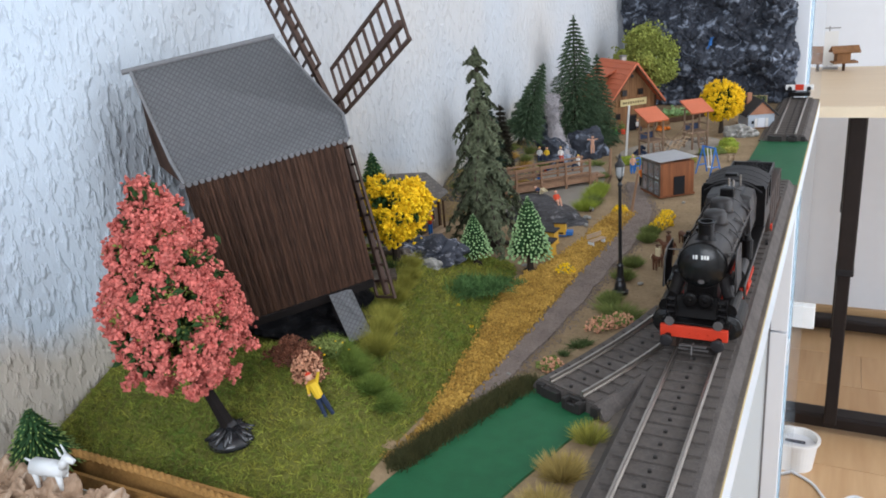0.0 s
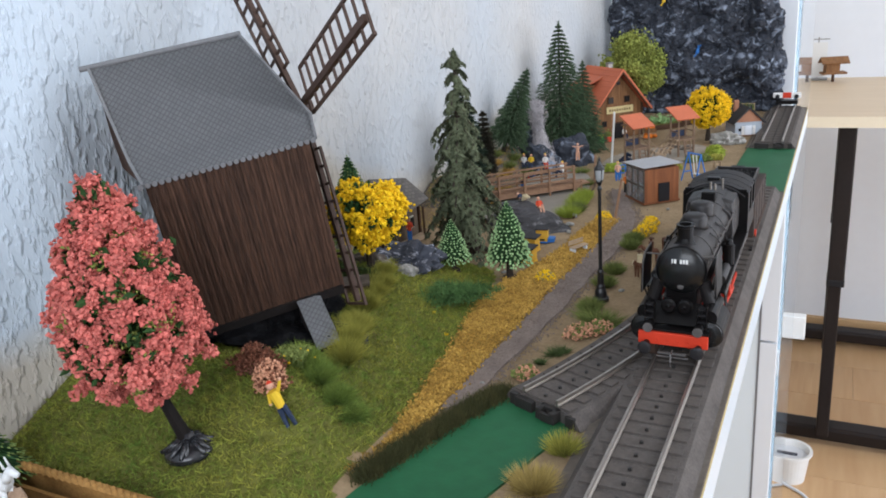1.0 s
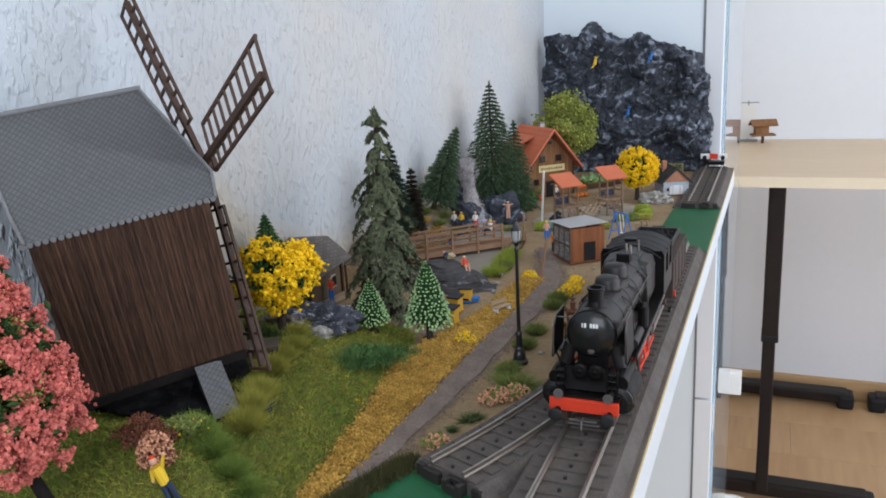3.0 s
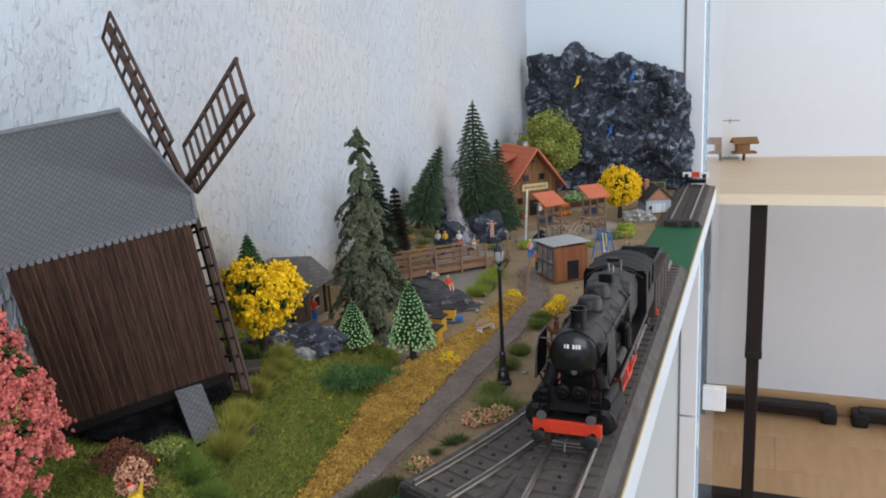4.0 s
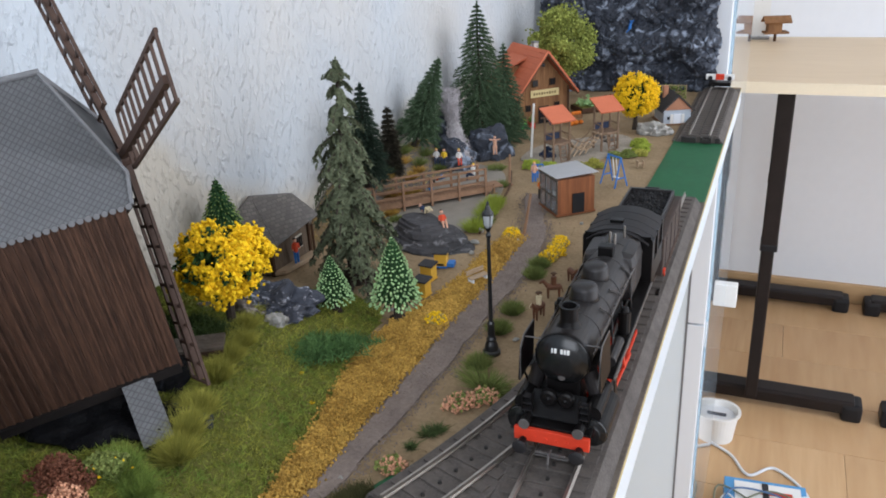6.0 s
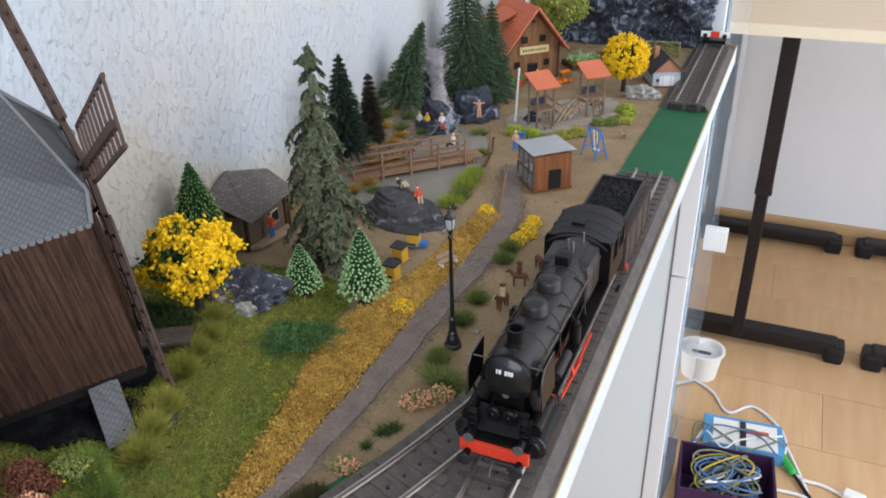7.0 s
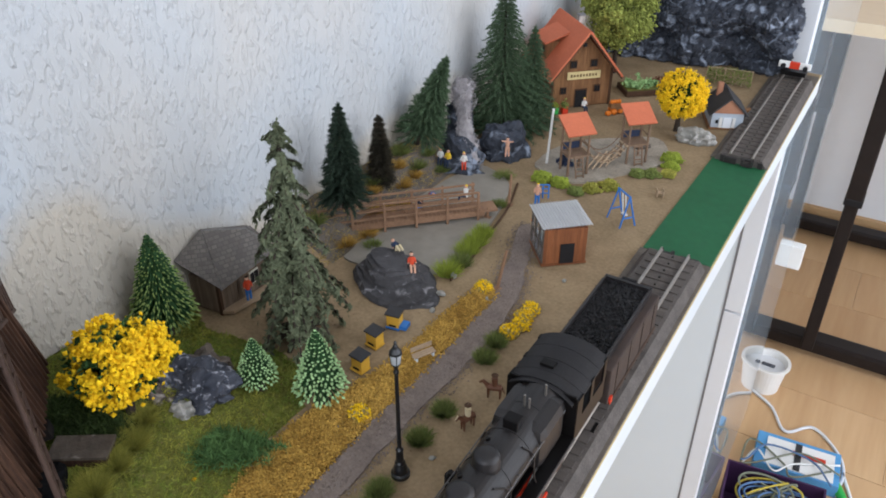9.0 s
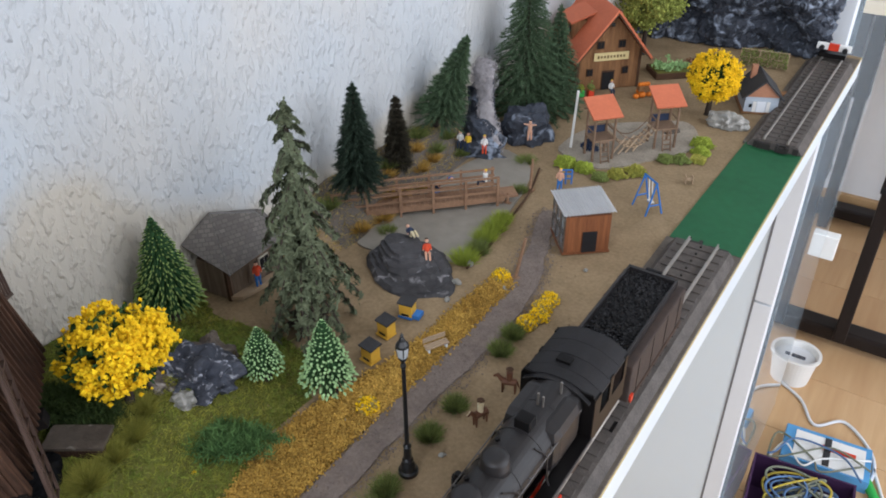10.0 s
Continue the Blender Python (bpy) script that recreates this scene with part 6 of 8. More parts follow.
broadleaf("yellow_tree", at(-0.2005, 0.3270, 0.0225), 0.030, (6200, 0.0192, 0.0192, 0.0150, 0.0318, 150, 0.0016, 0.05), "round bright yellow flowering tree on a dark trunk", "yellow", 0.00098, "yellow_leaf", 0.0017, flakes_not_lumps=False)
broadleaf("yellow_tree", at(-0.1055, 0.7960, 0.0), 0.022, (9000, 0.0182, 0.0182, 0.0176, 0.0315, 420, 0.0011, 0.05), "small round yellow flowering tree beside a pale rock", "yellow", 0.00070, "yellow_leaf", 0.0014, flakes_not_lumps=False, shell=0.75)
broadleaf("leafy_tree", at(-0.2000, 0.9000, 0.0), 0.050, (9000, 0.0270, 0.0250, 0.0330, 0.0620, 34, 0.0040, 0.12), "olive green leafy tree behind the house", "olive_leaf", 0.00130, "olive_leaf", 0.0018, flakes_not_lumps=False)

hanging_spruce(at(-0.1955, 0.4285, 0.0), 0.1223, 0.0235)
small_conifer(at(-0.1530, 0.3935, 0.0005), 0.0445, 0.0118, "small bright green conifer with pale tips on a soil mound", "twig_dot", dens=1.35)
small_conifer(at(-0.1815, 0.3815, 0.0066), 0.0300, 0.0092, "low round green conifer with pale tips", "twig_dot", dens=1.15)
small_conifer(at(-0.2470, 0.3860, 0.0060), 0.0640, 0.0155, "slim dark green conifer with yellow-green tips by the wall", "tip_olive", dens=2.2)
small_conifer(at(-0.2520, 0.1500, -0.0010), 0.0300, 0.0130, "small green conifer behind the sandy rocks", "tip_olive")
brush_fir(at(-0.2340, 0.5205, 0.0240), 0.0670, 0.0138, "brush_dark", "dark green bottle-brush fir by the wall", bare=0.1)
brush_fir(at(-0.2410, 0.5690, 0.0170), 0.0475, 0.0066, "brush_brown", "slim brown-black bottle-brush fir by the wall", 6000)
brush_fir(pose(-0.2480, 0.6240, 0.0230, -4, 19, 0), 0.0700, 0.0165, "brush_green", "leaning green bottle-brush fir on the rocks", 9000, bare=0.14)
brush_fir(at(-0.2270, 0.7180, 0.0), 0.1210, 0.0350, "brush_green", "tall dense green bottle-brush fir beside the house", 18000)
brush_fir(at(-0.2120, 0.7400, 0.0), 0.0830, 0.0220, "brush_green", "shorter green bottle-brush fir beside the house", 8000)


# ---- rocks ----
def boulder(m, sx, sy, sz, key, label, seed, rough=0.5, sub=5, group=""):
    return tagged(rock("rock", m, sx, sy, sz, M[key], None, seed, rough, sub), label, "rock", group)


boulder(at(-0.1990, 0.3570, 0.0165, 20), 0.019, 0.014, 0.0115, "rock_dark", "dark grey cast rock with pale flecks under the yellow tree", 1, rough=0.75)
boulder(at(-0.2090, 0.3760, 0.0100, -10), 0.012, 0.010, 0.010, "rock_brown", "brown-grey rock beside the yellow tree", 2)
boulder(at(-0.2120, 0.3420, 0.0215, 0), 0.017, 0.009, 0.0060, "rock_brown", "flat brown-grey stone at the foot of the yellow tree", 9)
boulder(at(-0.1900, 0.3430, 0.018, 30), 0.0065, 0.005, 0.005, "rock_pale", "small pale grey stone on the bank", 3, sub=3)
boulder(at(-0.2130, 0.2600, 0.018, 10), 0.036, 0.031, 0.015, "rock_black", "near-black rock mound under the mill", 4)
boulder(at(-0.1800, 0.2680, 0.014, 40), 0.010, 0.007, 0.009, "rock_blue", "dark rock with pale flecks beside the mill", 5)
boulder(at(-0.1820, 0.2560, 0.014, 15), 0.007, 0.006, 0.005, "rock_black", "low dark rock at the foot of the chute", 6)
boulder(at(-0.0870, 0.7830, 0.002, 10), 0.0150, 0.0085, 0.0085, "rock_pale", "pale grey boulder beside the yellow tree", 7)
boulder(at(-0.2330, 0.6500, 0.003, 0), 0.022, 0.013, 0.019, "rock_blue", "dark rock behind the pond", 8)
boulder(at(-0.2070, 0.6850, 0.003, 20), 0.0185, 0.0165, 0.0200, "rock_blue", "dark rounded rock beside the waterfall", 10)
boulder(at(-0.2400, 0.6720, 0.006, 60), 0.011, 0.010, 0.040, "rock_blue", "tall dark rock spire of the waterfall", 11)
boulder(at(-0.2310, 0.6395, 0.001, 10), 0.026, 0.010, 0.0100, "rock_blue", "low dark rocks at the pond edge", 12)
boulder(at(-0.1300, 0.7550, 0.0, 0), 0.006, 0.004, 0.004, "rock_brown", "small brown stone at the playground edge", 13, sub=3)
boulder(at(-0.1180, 0.7480, 0.0, 50), 0.008, 0.004, 0.004, "rock_brown", "small brown stone at the playground edge", 14, sub=3)
for k, (x, y, r) in enumerate(((-0.1510, 0.4990, 0.0020), (-0.0900, 0.3915, 0.0012), (-0.1470, 0.4830, 0.0016), (-0.1260, 0.5080, 0.0018), (-0.1600, 0.4020, 0.0013), (-0.1370, 0.3850, 0.0013), (-0.1540, 0.5180, 0.0022), (-0.1195, 0.2760, 0.0010), (-0.1130, 0.2690, 0.0010), (-0.0960, 0.5480, 0.0012))):
    boulder(at(x, y, r * 0.4, k * 50), r * 1.4, r, r * 0.8, "rock_pale", "tiny pale pebble on the ground", 20 + k, sub=2, group="pebbles")

# layered slate slab with ledges
sl = thing("rock_slab", at(0, 0, 0), "dark layered slate outcrop beside the pond", "rock")
foot_line = [(-0.176, 0.471), (-0.149, 0.488), (-0.158, 0.510), (-0.179, 0.519), (-0.206, 0.507), (-0.207, 0.488)]
for k in range(7):
    u = k / 6
    c = Vector((-0.186 - 0.008 * u, 0.498 + 0.006 * u))
    ring = [c + (Vector(p) - c) * (1.0 - 0.56 * u ** 0.9) * (1 + 0.10 * math.sin(2.3 * i + 1.9 * k)) for i, p in enumerate(foot_line)]
    ring = wobbly([tuple(p) for p in ring], 5, 0.0016, 30 + k)
    bm = prism(bmesh.new(), ring, -0.001, 0.0026)
    for v_ in bm.verts:
        if v_.co.z > 0:
            v_.co.x += (c.x - v_.co.x) * 0.10
            v_.co.y += (c.y - v_.co.y) * 0.10
            v_.co.z += 0.0007 * noise.noise(Vector((v_.co.x * 260, v_.co.y * 260, k))) - 0.05 * (v_.co.x - c.x) + 0.05 * (v_.co.y - c.y)
    bmesh.ops.triangulate(bm, faces=[f_ for f_ in bm.faces if len(f_.verts) > 4])
    bmesh.ops.translate(bm, vec=(0, 0, 0.0017 * k), verts=bm.verts[:])
    part("ledge", bm, M["rock_slab"], sl)

# cotton waterfall: a loose hank of teased fibre over a soft core
fall = thing("waterfall", at(0, 0, 0), "grey-mauve cotton waterfall between dark rocks", "waterfall")
pts = curve_points([(-0.2360, 0.6720, 0.058), (-0.2330, 0.6640, 0.052), (-0.2300, 0.6600, 0.040), (-0.2260, 0.6560, 0.028), (-0.2230, 0.6520, 0.014), (-0.2190, 0.6470, 0.0015)], 8)
bm = bmesh.new()
rings, fluff = [], []
for i, p in enumerate(pts):
    u = i / (len(pts) - 1)
    r = 0.0045 + 0.0018 * math.sin(u * 9) + 0.0026 * u
    rings.append([bm.verts.new(p + Vector((r * 1.2 * math.cos(a), 0.55 * r * math.sin(a), 0)) + noise.noise_vector(Vector((a * 3, i * 0.7, 0))) * 0.0024) for a in [2 * math.pi * k / 14 for k in range(14)]])
    for _ in range(90):
        a = RNG.uniform(0, 2 * math.pi)
        q = r * (1.0 + 0.45 * noise.noise(Vector((math.cos(a) * 2, math.sin(a) * 2, u * 9)))) * RNG.uniform(0.85, 1.2)
        fluff.append((p.x + 1.25 * q * math.cos(a), p.y + 0.7 * q * math.sin(a), p.z + RNG.normal(0, 0.0012)))
for lo_r, hi_r in zip(rings, rings[1:]):
    for k in range(14):
        bm.faces.new((lo_r[k], lo_r[(k + 1) % 14], hi_r[(k + 1) % 14], hi_r[k]))
bm.faces.new(rings[0][::-1])
bm.faces.new(rings[-1])
part("core", bm, M["fall"], fall, smooth=True)
fluff = np.array(fluff)
v, f = blades(fluff, fluff + RNG.normal(0, 0.0008, fluff.shape) + [0, -0.0003, -0.0013], 0.0007)
raw("fibre_hank", v, f, M["fall"], fall)

# painted rock face that closes the far end, with a tunnel-like hollow
bm = bmesh.new()
nx, nz = 150, 130
grid = []
for j in range(nz):
    row = []
    for i in range(nx):
        u, w = i / (nx - 1), j / (nz - 1)
        left = -0.2440 + 0.006 * noise.noise(Vector((0.3, w * 5, 3)))
        right = -0.0560 + 0.009 * noise.noise(Vector((8.3, w * 4.5, 1))) + 0.006 * math.sin(w * 3.0) - 0.012 * w * w
        top = 0.160 + 0.008 * noise.noise(Vector((u * 7, 2, 5))) + 0.010 * math.exp(-((u - 0.30) / 0.05) ** 2) - 0.030 * u ** 3
        x, z = left + (right - left) * u, w * top
        p = Vector((x * 24, z * 24, 0.0))
        d = 0.010 * noise.ridged_multi_fractal(p, 0.75, 2.2, 7, 1.0, 2.0) + 0.010 * noise.noise(p * 0.6) + 0.0016 * noise.noise(p * 11)
        hollow = math.exp(-(((x + 0.098) / 0.034) ** 2 + ((z - 0.012) / 0.030) ** 2) ** 2)
        over = 0.010 * math.exp(-((z - 0.052) / 0.010) ** 2) * math.exp(-((x + 0.10) / 0.05) ** 2)
        y = 0.985 - d - 0.016 * (1 - w) ** 2 + 0.022 * hollow - over
        edge = min(u, 1 - u, 1 - w) * 14
        y += 0.008 * max(0.0, 1 - edge)
        row.append(bm.verts.new((x, min(y, 0.9965), z)))
    grid.append(row)
for j in range(nz - 1):
    for i in range(nx - 1):
        bm.faces.new((grid[j][i], grid[j][i + 1], grid[j + 1][i + 1], grid[j + 1][i]))
rf = tagged(part("cliff", bm, M["rock_blue"]), "blue-black painted rock face leaning against the cabinet", "rock face")
rf.modifiers.new("thickness", "SOLIDIFY").thickness = 0.003
for k, (x, z, key) in enumerate(((-0.181, 0.128, "shirt_yellow"), (-0.118, 0.131, "blue"), (-0.143, 0.070, "blue"))):
    bm = bmesh.new()
    rod(bm, (0, 0, -0.003), (0.001, 0, 0.003), 0.0021, 0.0014, 8)
    rod(bm, (0.001, 0, 0.002), (0.004, -0.001, 0.006), 0.0007, seg=5)
    rod(bm, (0, 0, -0.003), (-0.003, -0.001, -0.007), 0.0008, seg=5)
    bmesh.ops.create_icosphere(bm, subdivisions=1, radius=0.0014, matrix=Matrix.Translation((0.0012, 0, 0.0046)))
    bmesh.ops.transform(bm, matrix=at(x, 0.9600, z), verts=bm.verts[:])
    tagged(part("climber_figurine", bm, M[key]), "tiny painted climbing figurine on the rock face", "figurine", "climbing figurines")


# ---- vegetation on the ground ----
def tuft(x, y, r, h, key, label, n=260, group="grass tufts", lean=0.75, rx=1.0, ry=1.0, rz=0.0, fluff=0.14):
    b = np.zeros((n, 3))
    a, q = RNG.uniform(0, 2 * np.pi, n), np.sqrt(RNG.uniform(0, 1, n))
    b[:, 0], b[:, 1] = 0.55 * r * q * np.cos(a) * rx, 0.55 * r * q * np.sin(a) * ry
    e = b.copy()
    e[:, 0] += (lean * r * q * np.cos(a) + RNG.normal(0, fluff * r, n)) * rx
    e[:, 1] += (lean * r * q * np.sin(a) + RNG.normal(0, fluff * r, n)) * ry
    e[:, 2] = h * (1 - 0.45 * q ** 2) * RNG.uniform(0.7, 1.08, n)
    v, f = blades(b, e, 0.00036)
    ob = raw("grass_tuft", v, f, M[key])
    ob.matrix_world = at(x, y, hill(x, y) - 0.0003, rz)
    return tagged(ob, label, "grass tuft", group)


def bush(x, y, rx, ry, rz, key, label, n=420, size=0.0009, rot=0, dz=0.0, flower=None, fn=0, group="bushes", name="bush"):
    t = thing(name, at(x, y, hill(x, y) + dz, rot), label, "bush", group)
    p = unit(n) * (RNG.uniform(0.25, 1.0, (n, 1)) ** 0.5)
    p = p * (1 + 0.25 * np.sin(p * 7 + x * 900)) * [rx, ry, rz]
    p[:, 2] = np.abs(p[:, 2]) + 0.0004
    v, f = lumps(p, size, 0.5)
    raw("foliage", v, f, M[key], t)
    if flower:
        p = unit(fn) * RNG.uniform(0.55, 1.0, (fn, 1)) * [rx * 1.05, ry * 1.05, rz * 1.1]
        p[:, 2] = np.abs(p[:, 2]) + 0.0004
        v, f = lumps(p, size * 0.9, 0.3)
        raw("blossom", v, f, M[flower], t)
    return t


def lichen(x, y, rx, ry, rz, label, n, rot, key="moss"):
    """A springy bush of short curled fibres."""
    p = unit(n) * (RNG.uniform(0.1, 1.0, (n, 1)) ** 0.4)
    p = p * (1 + 0.22 * np.sin(p[:, [1, 2, 0]] * 9 + x * 700)) * [rx, ry, rz]
    p[:, 2] = np.abs(p[:, 2])
    v, f = blades(p, p + unit(n) * RNG.uniform(0.0024, 0.0052, (n, 1)) + [0, 0, 0.0006], 0.00060)
    ob = raw("lichen_bush", v, f, M[key])
    ob.matrix_world = at(x, y, hill(x, y) - 0.0004, rot)
    return tagged(ob, label, "bush", "lichen bushes")


# shrubby tufts along the foot of the bank
for x, y, r, h in ((-0.1685, 0.2500, 0.0070, 0.0110), (-0.1735, 0.2600, 0.0075, 0.0120), (-0.1775, 0.2720, 0.0070, 0.0110), (-0.1850, 0.2930, 0.0068, 0.0100), (-0.1880, 0.3060, 0.0062, 0.0090), (-0.1900, 0.3175, 0.0062, 0.0085), (-0.1960, 0.3280, 0.0060, 0.0075)):
    tuft(x, y, r, h, "tuft", "olive-yellow shrubby grass tuft on the bank", 2600, "bank tufts", fluff=0.42, lean=0.60)
for x, y, key in ((-0.1005, 0.3975, "tuft_dark"), (-0.1005, 0.4185, "tuft_dark"), (-0.1020, 0.4620, "tuft_dark"), (-0.1030, 0.4765, "tuft_dark"), (-0.0990, 0.3640, "tuft_dark")):
    tuft(x, y, 0.0062, 0.0072, key, "round olive green grass tuft on the sand", 900, "sand tufts")
for x, y in ((-0.1330, 0.3960), (-0.1325, 0.5160), (-0.1012, 0.4870), (-0.1005, 0.5030), (-0.1000, 0.5110), (-0.0985, 0.4960)):
    bush(x, y, 0.0055, 0.0055, 0.0052, "tuft_straw", "small yellow flowering bush", 160, 0.0007, flower="yellow", fn=300, group="yellow bushes", name="flower_bush")
tuft(-0.0735, 0.2400, 0.0070, 0.0080, "tuft", "yellow-green grass tuft at the end of the siding", 520, "front tufts")
tuft(-0.0760, 0.2170, 0.0085, 0.0085, "tuft_straw", "straw-coloured grass clump beside the track", 900, "front tufts")
tuft(-0.0755, 0.1960, 0.0085, 0.0085, "tuft_straw", "straw-coloured grass clump beside the track", 900, "front tufts")
bush(-0.0945, 0.3325, 0.0085, 0.0048, 0.0060, "tuft_dark", "peach flowering bush beside the siding", 180, 0.0007, 35, flower="peach", fn=230, group="peach bushes", name="flower_bush")
bush(-0.0870, 0.3400, 0.0065, 0.0045, 0.0055, "tuft_dark", "peach flowering bush beside the siding", 150, 0.0007, 10, flower="peach", fn=170, group="peach bushes", name="flower_bush")
bush(-0.1040, 0.2870, 0.0060, 0.0045, 0.0048, "tuft_dark", "peach flowering bush by the end of the siding", 150, 0.0007, 20, flower="peach", fn=170, group="peach bushes", name="flower_bush")
tuft(-0.0900, 0.3500, 0.0085, 0.0070, "tuft_dark", "dark green grass clump behind the peach bush", 700, "front tufts", rx=1.7, rz=-25)
for x, y, r in ((-0.1000, 0.3110, 0.0042), (-0.0975, 0.3150, 0.0034), (-0.1030, 0.3010, 0.0026)):
    tuft(x, y, r, r * 0.9, "sprig", "low dark green sprig on the sand", 190, "creeping sprigs", fluff=0.5)
bush(-0.1715, 0.2080, 0.0066, 0.0060, 0.0100, "rust", "peach blossom bush on the mill bank", 300, 0.0006, flower="peach", fn=620, group="peach bushes", name="flower_bush", dz=0.001)
bush(-0.1860, 0.2180, 0.0110, 0.0070, 0.0080, "rust", "rust-red bush in front of the mill", 1500, 0.0005, 10)
bush(-0.1760, 0.2280, 0.0090, 0.0060, 0.0070, "tuft_dark", "dark green bush in front of the mill", 1100, 0.0005, 10, flower="yellow", fn=14)
for x, y, z, rz in ((-0.1740, 0.2310, 0.0120, -30), (-0.1650, 0.2275, 0.0120, -30), (-0.1560, 0.2245, 0.0095, -25), (-0.1495, 0.2230, 0.0060, -25)):
    tuft(x, y, 0.0062, z * 0.70, "tuft_green", "long soft green grass tuft on the bank", 2000, "bank tufts", rx=1.6, rz=rz, fluff=0.32, lean=0.5)
lichen(-0.1690, 0.3410, 0.0265, 0.0105, 0.0050, "spreading dark green lichen bush on the meadow", 5200, 33)
lichen(-0.2180, 0.3130, 0.0250, 0.0110, 0.0060, "dark green lichen bush by the wall", 7000, 12, "moss_dark")
tuft(-0.1540, 0.3130, 0.0012, 0.0016, "yellow", "single yellow flower in the meadow", 30, "meadow flowers")
tuft(-0.1660, 0.3250, 0.0010, 0.0012, "yellow", "single yellow flower in the meadow", 30, "meadow flowers")
# pond edge
for k, (x, y, r, h, key) in enumerate(((-0.1585, 0.5190, 0.0085, 0.0100, "bush_lime"), (-0.1570, 0.5320, 0.0080, 0.0090, "tuft_dark"), (-0.1600, 0.5450, 0.0080, 0.0100, "bush_lime"), (-0.1605, 0.5570, 0.0080, 0.0110, "bush_lime"), (-0.1615, 0.5680, 0.0070, 0.0095, "bush_lime"))):
    tuft(x, y, r, h, key, "bright green reeds at the pond edge", 620, "pond reeds")
for x, y, r, h in ((-0.1710, 0.6080, 0.006, 0.006), (-0.1880, 0.6480, 0.008, 0.006), (-0.2150, 0.5210, 0.006, 0.005), (-0.2400, 0.6250, 0.007, 0.008), (-0.2440, 0.5600, 0.008, 0.006), (-0.2480, 0.5400, 0.009, 0.008), (-0.2500, 0.6050, 0.009, 0.008), (-0.2380, 0.6080, 0.008, 0.007), (-0.2470, 0.5050, 0.009, 0.008), (-0.2300, 0.6280, 0.007, 0.006)):
    tuft(x, y, r, h, "tuft_dark", "dull green grass clump at the pond edge", 420, "pond tufts")
for x, y in ((-0.2440, 0.5920), (-0.2330, 0.5480), (-0.2260, 0.5300), (-0.2300, 0.5580), (-0.2350, 0.5850), (-0.2270, 0.5730), (-0.2400, 0.5540), (-0.2290, 0.5120), (-0.2360, 0.6000)):
    tuft(x, y, 0.008, 0.006, "straw", "golden grass clump by the pond", 420, "pond tufts")
for x, y, r, key in ((-0.1610, 0.6580, 0.0085, "bush_lime"), (-0.1470, 0.6580, 0.0075, "bush_lime"), (-0.1330, 0.6520, 0.0060, "tuft_dark"), (-0.1250, 0.6620, 0.0065, "tuft"), (-0.1160, 0.6720, 0.0075, "tuft"), (-0.1050, 0.7010, 0.0060, "tuft_dark"), (-0.0960, 0.7060, 0.0065, "tuft_dark"), (-0.0860, 0.7120, 0.0065, "tuft"), (-0.0905, 0.7370, 0.0085, "bush_lime"), (-0.0880, 0.7250, 0.0065, "bush_lime")):
    bush(x, y, r, r * 0.8, r * 0.75, key, "yellow-green foam bush at the playground edge", 1500, 0.00055, group="playground bushes")

# ---- static grass, straw turf and dark hedge: stuff ----
def scatter(poly, n, hmin, hmax, width, lean=0.5):
    x0, x1 = min(p[0] for p in poly), max(p[0] for p in poly)
    y0, y1 = min(p[1] for p in poly), max(p[1] for p in poly)
    b = []
    while len(b) < n:
        x, y = RNG.uniform(x0, x1), RNG.uniform(y0, y1)
        if x > wall_x(y) + 0.002 and y > Y0 and inside(x, y, poly):
            b.append((x, y, hill(x, y) - 0.0004))
    b = np.array(b)
    h = RNG.uniform(hmin, hmax, n)
    e = b + RNG.normal(0, lean, (n, 3)) * h[:, None]
    e[:, 2] = b[:, 2] + h * RNG.uniform(0.35, 1.0, n)
    return blades(b, e, width)


v, f = scatter(MEADOW, 60000, 0.0012, 0.0028, 0.00050, 0.7)
tagged(raw("meadow_grass", v, f, M["grass"]), "short yellow-green static grass on the mill bank", "grass", kind="stuff")
n = 24000
b = []
while len(b) < n:
    x, y = RNG.uniform(-0.160, -0.120), RNG.uniform(0.195, 0.518)
    if inside(x + RNG.normal(0, 0.0016), y, GOLD):
        b.append((x, y, 0.0009 + abs(RNG.normal(0, 0.0006))))
v, f = lumps(np.array(b), 0.00048, 0.6)
tagged(raw("straw_turf", v, f, M["straw"]), "coarse golden yellow turf crumbs along the path", "turf", kind="stuff")
BANK = wobbly([(-0.262, 0.490), (-0.226, 0.490), (-0.228, 0.560), (-0.227, 0.620), (-0.236, 0.665), (-0.262, 0.670)], 5, 0.002, 9)
v, f = scatter(BANK, 4500, 0.001, 0.0030, 0.0005, 0.7)
tagged(raw("bank_grass", v, f, M["tuft_straw"]), "straw and olive grass on the bank behind the pond", "grass", kind="stuff")
v, f = scatter(GOLD, 9000, 0.001, 0.0026, 0.0005, 0.6)
tagged(raw("straw_grass", v, f, M["straw"]), "golden straw fibres among the turf", "grass", kind="stuff")
line = [Vector(p) for p in ((-0.1075, 0.272, 0), (-0.1160, 0.250, 0), (-0.1255, 0.222, 0), (-0.1320, 0.200, 0))]
n = 15000
u = RNG.uniform(0, 3, n)
b = np.array([line[int(q)].lerp(line[int(q) + 1], q - int(q)) for q in u]) + np.stack([RNG.normal(0, 0.0022, n), RNG.normal(0, 0.0018, n), np.full(n, 0.0004)], 1)
e = b + RNG.normal(0, 0.0016, (n, 3))
e[:, 2] = RNG.uniform(0.0020, 0.0058, n)
v, f = blades(b, e, 0.00034)
tagged(raw("fibre_hedge", v, f, M["hedge"]), "dark olive fibre hedge along the green board", "hedge", kind="stuff")
n = 17000
b = []
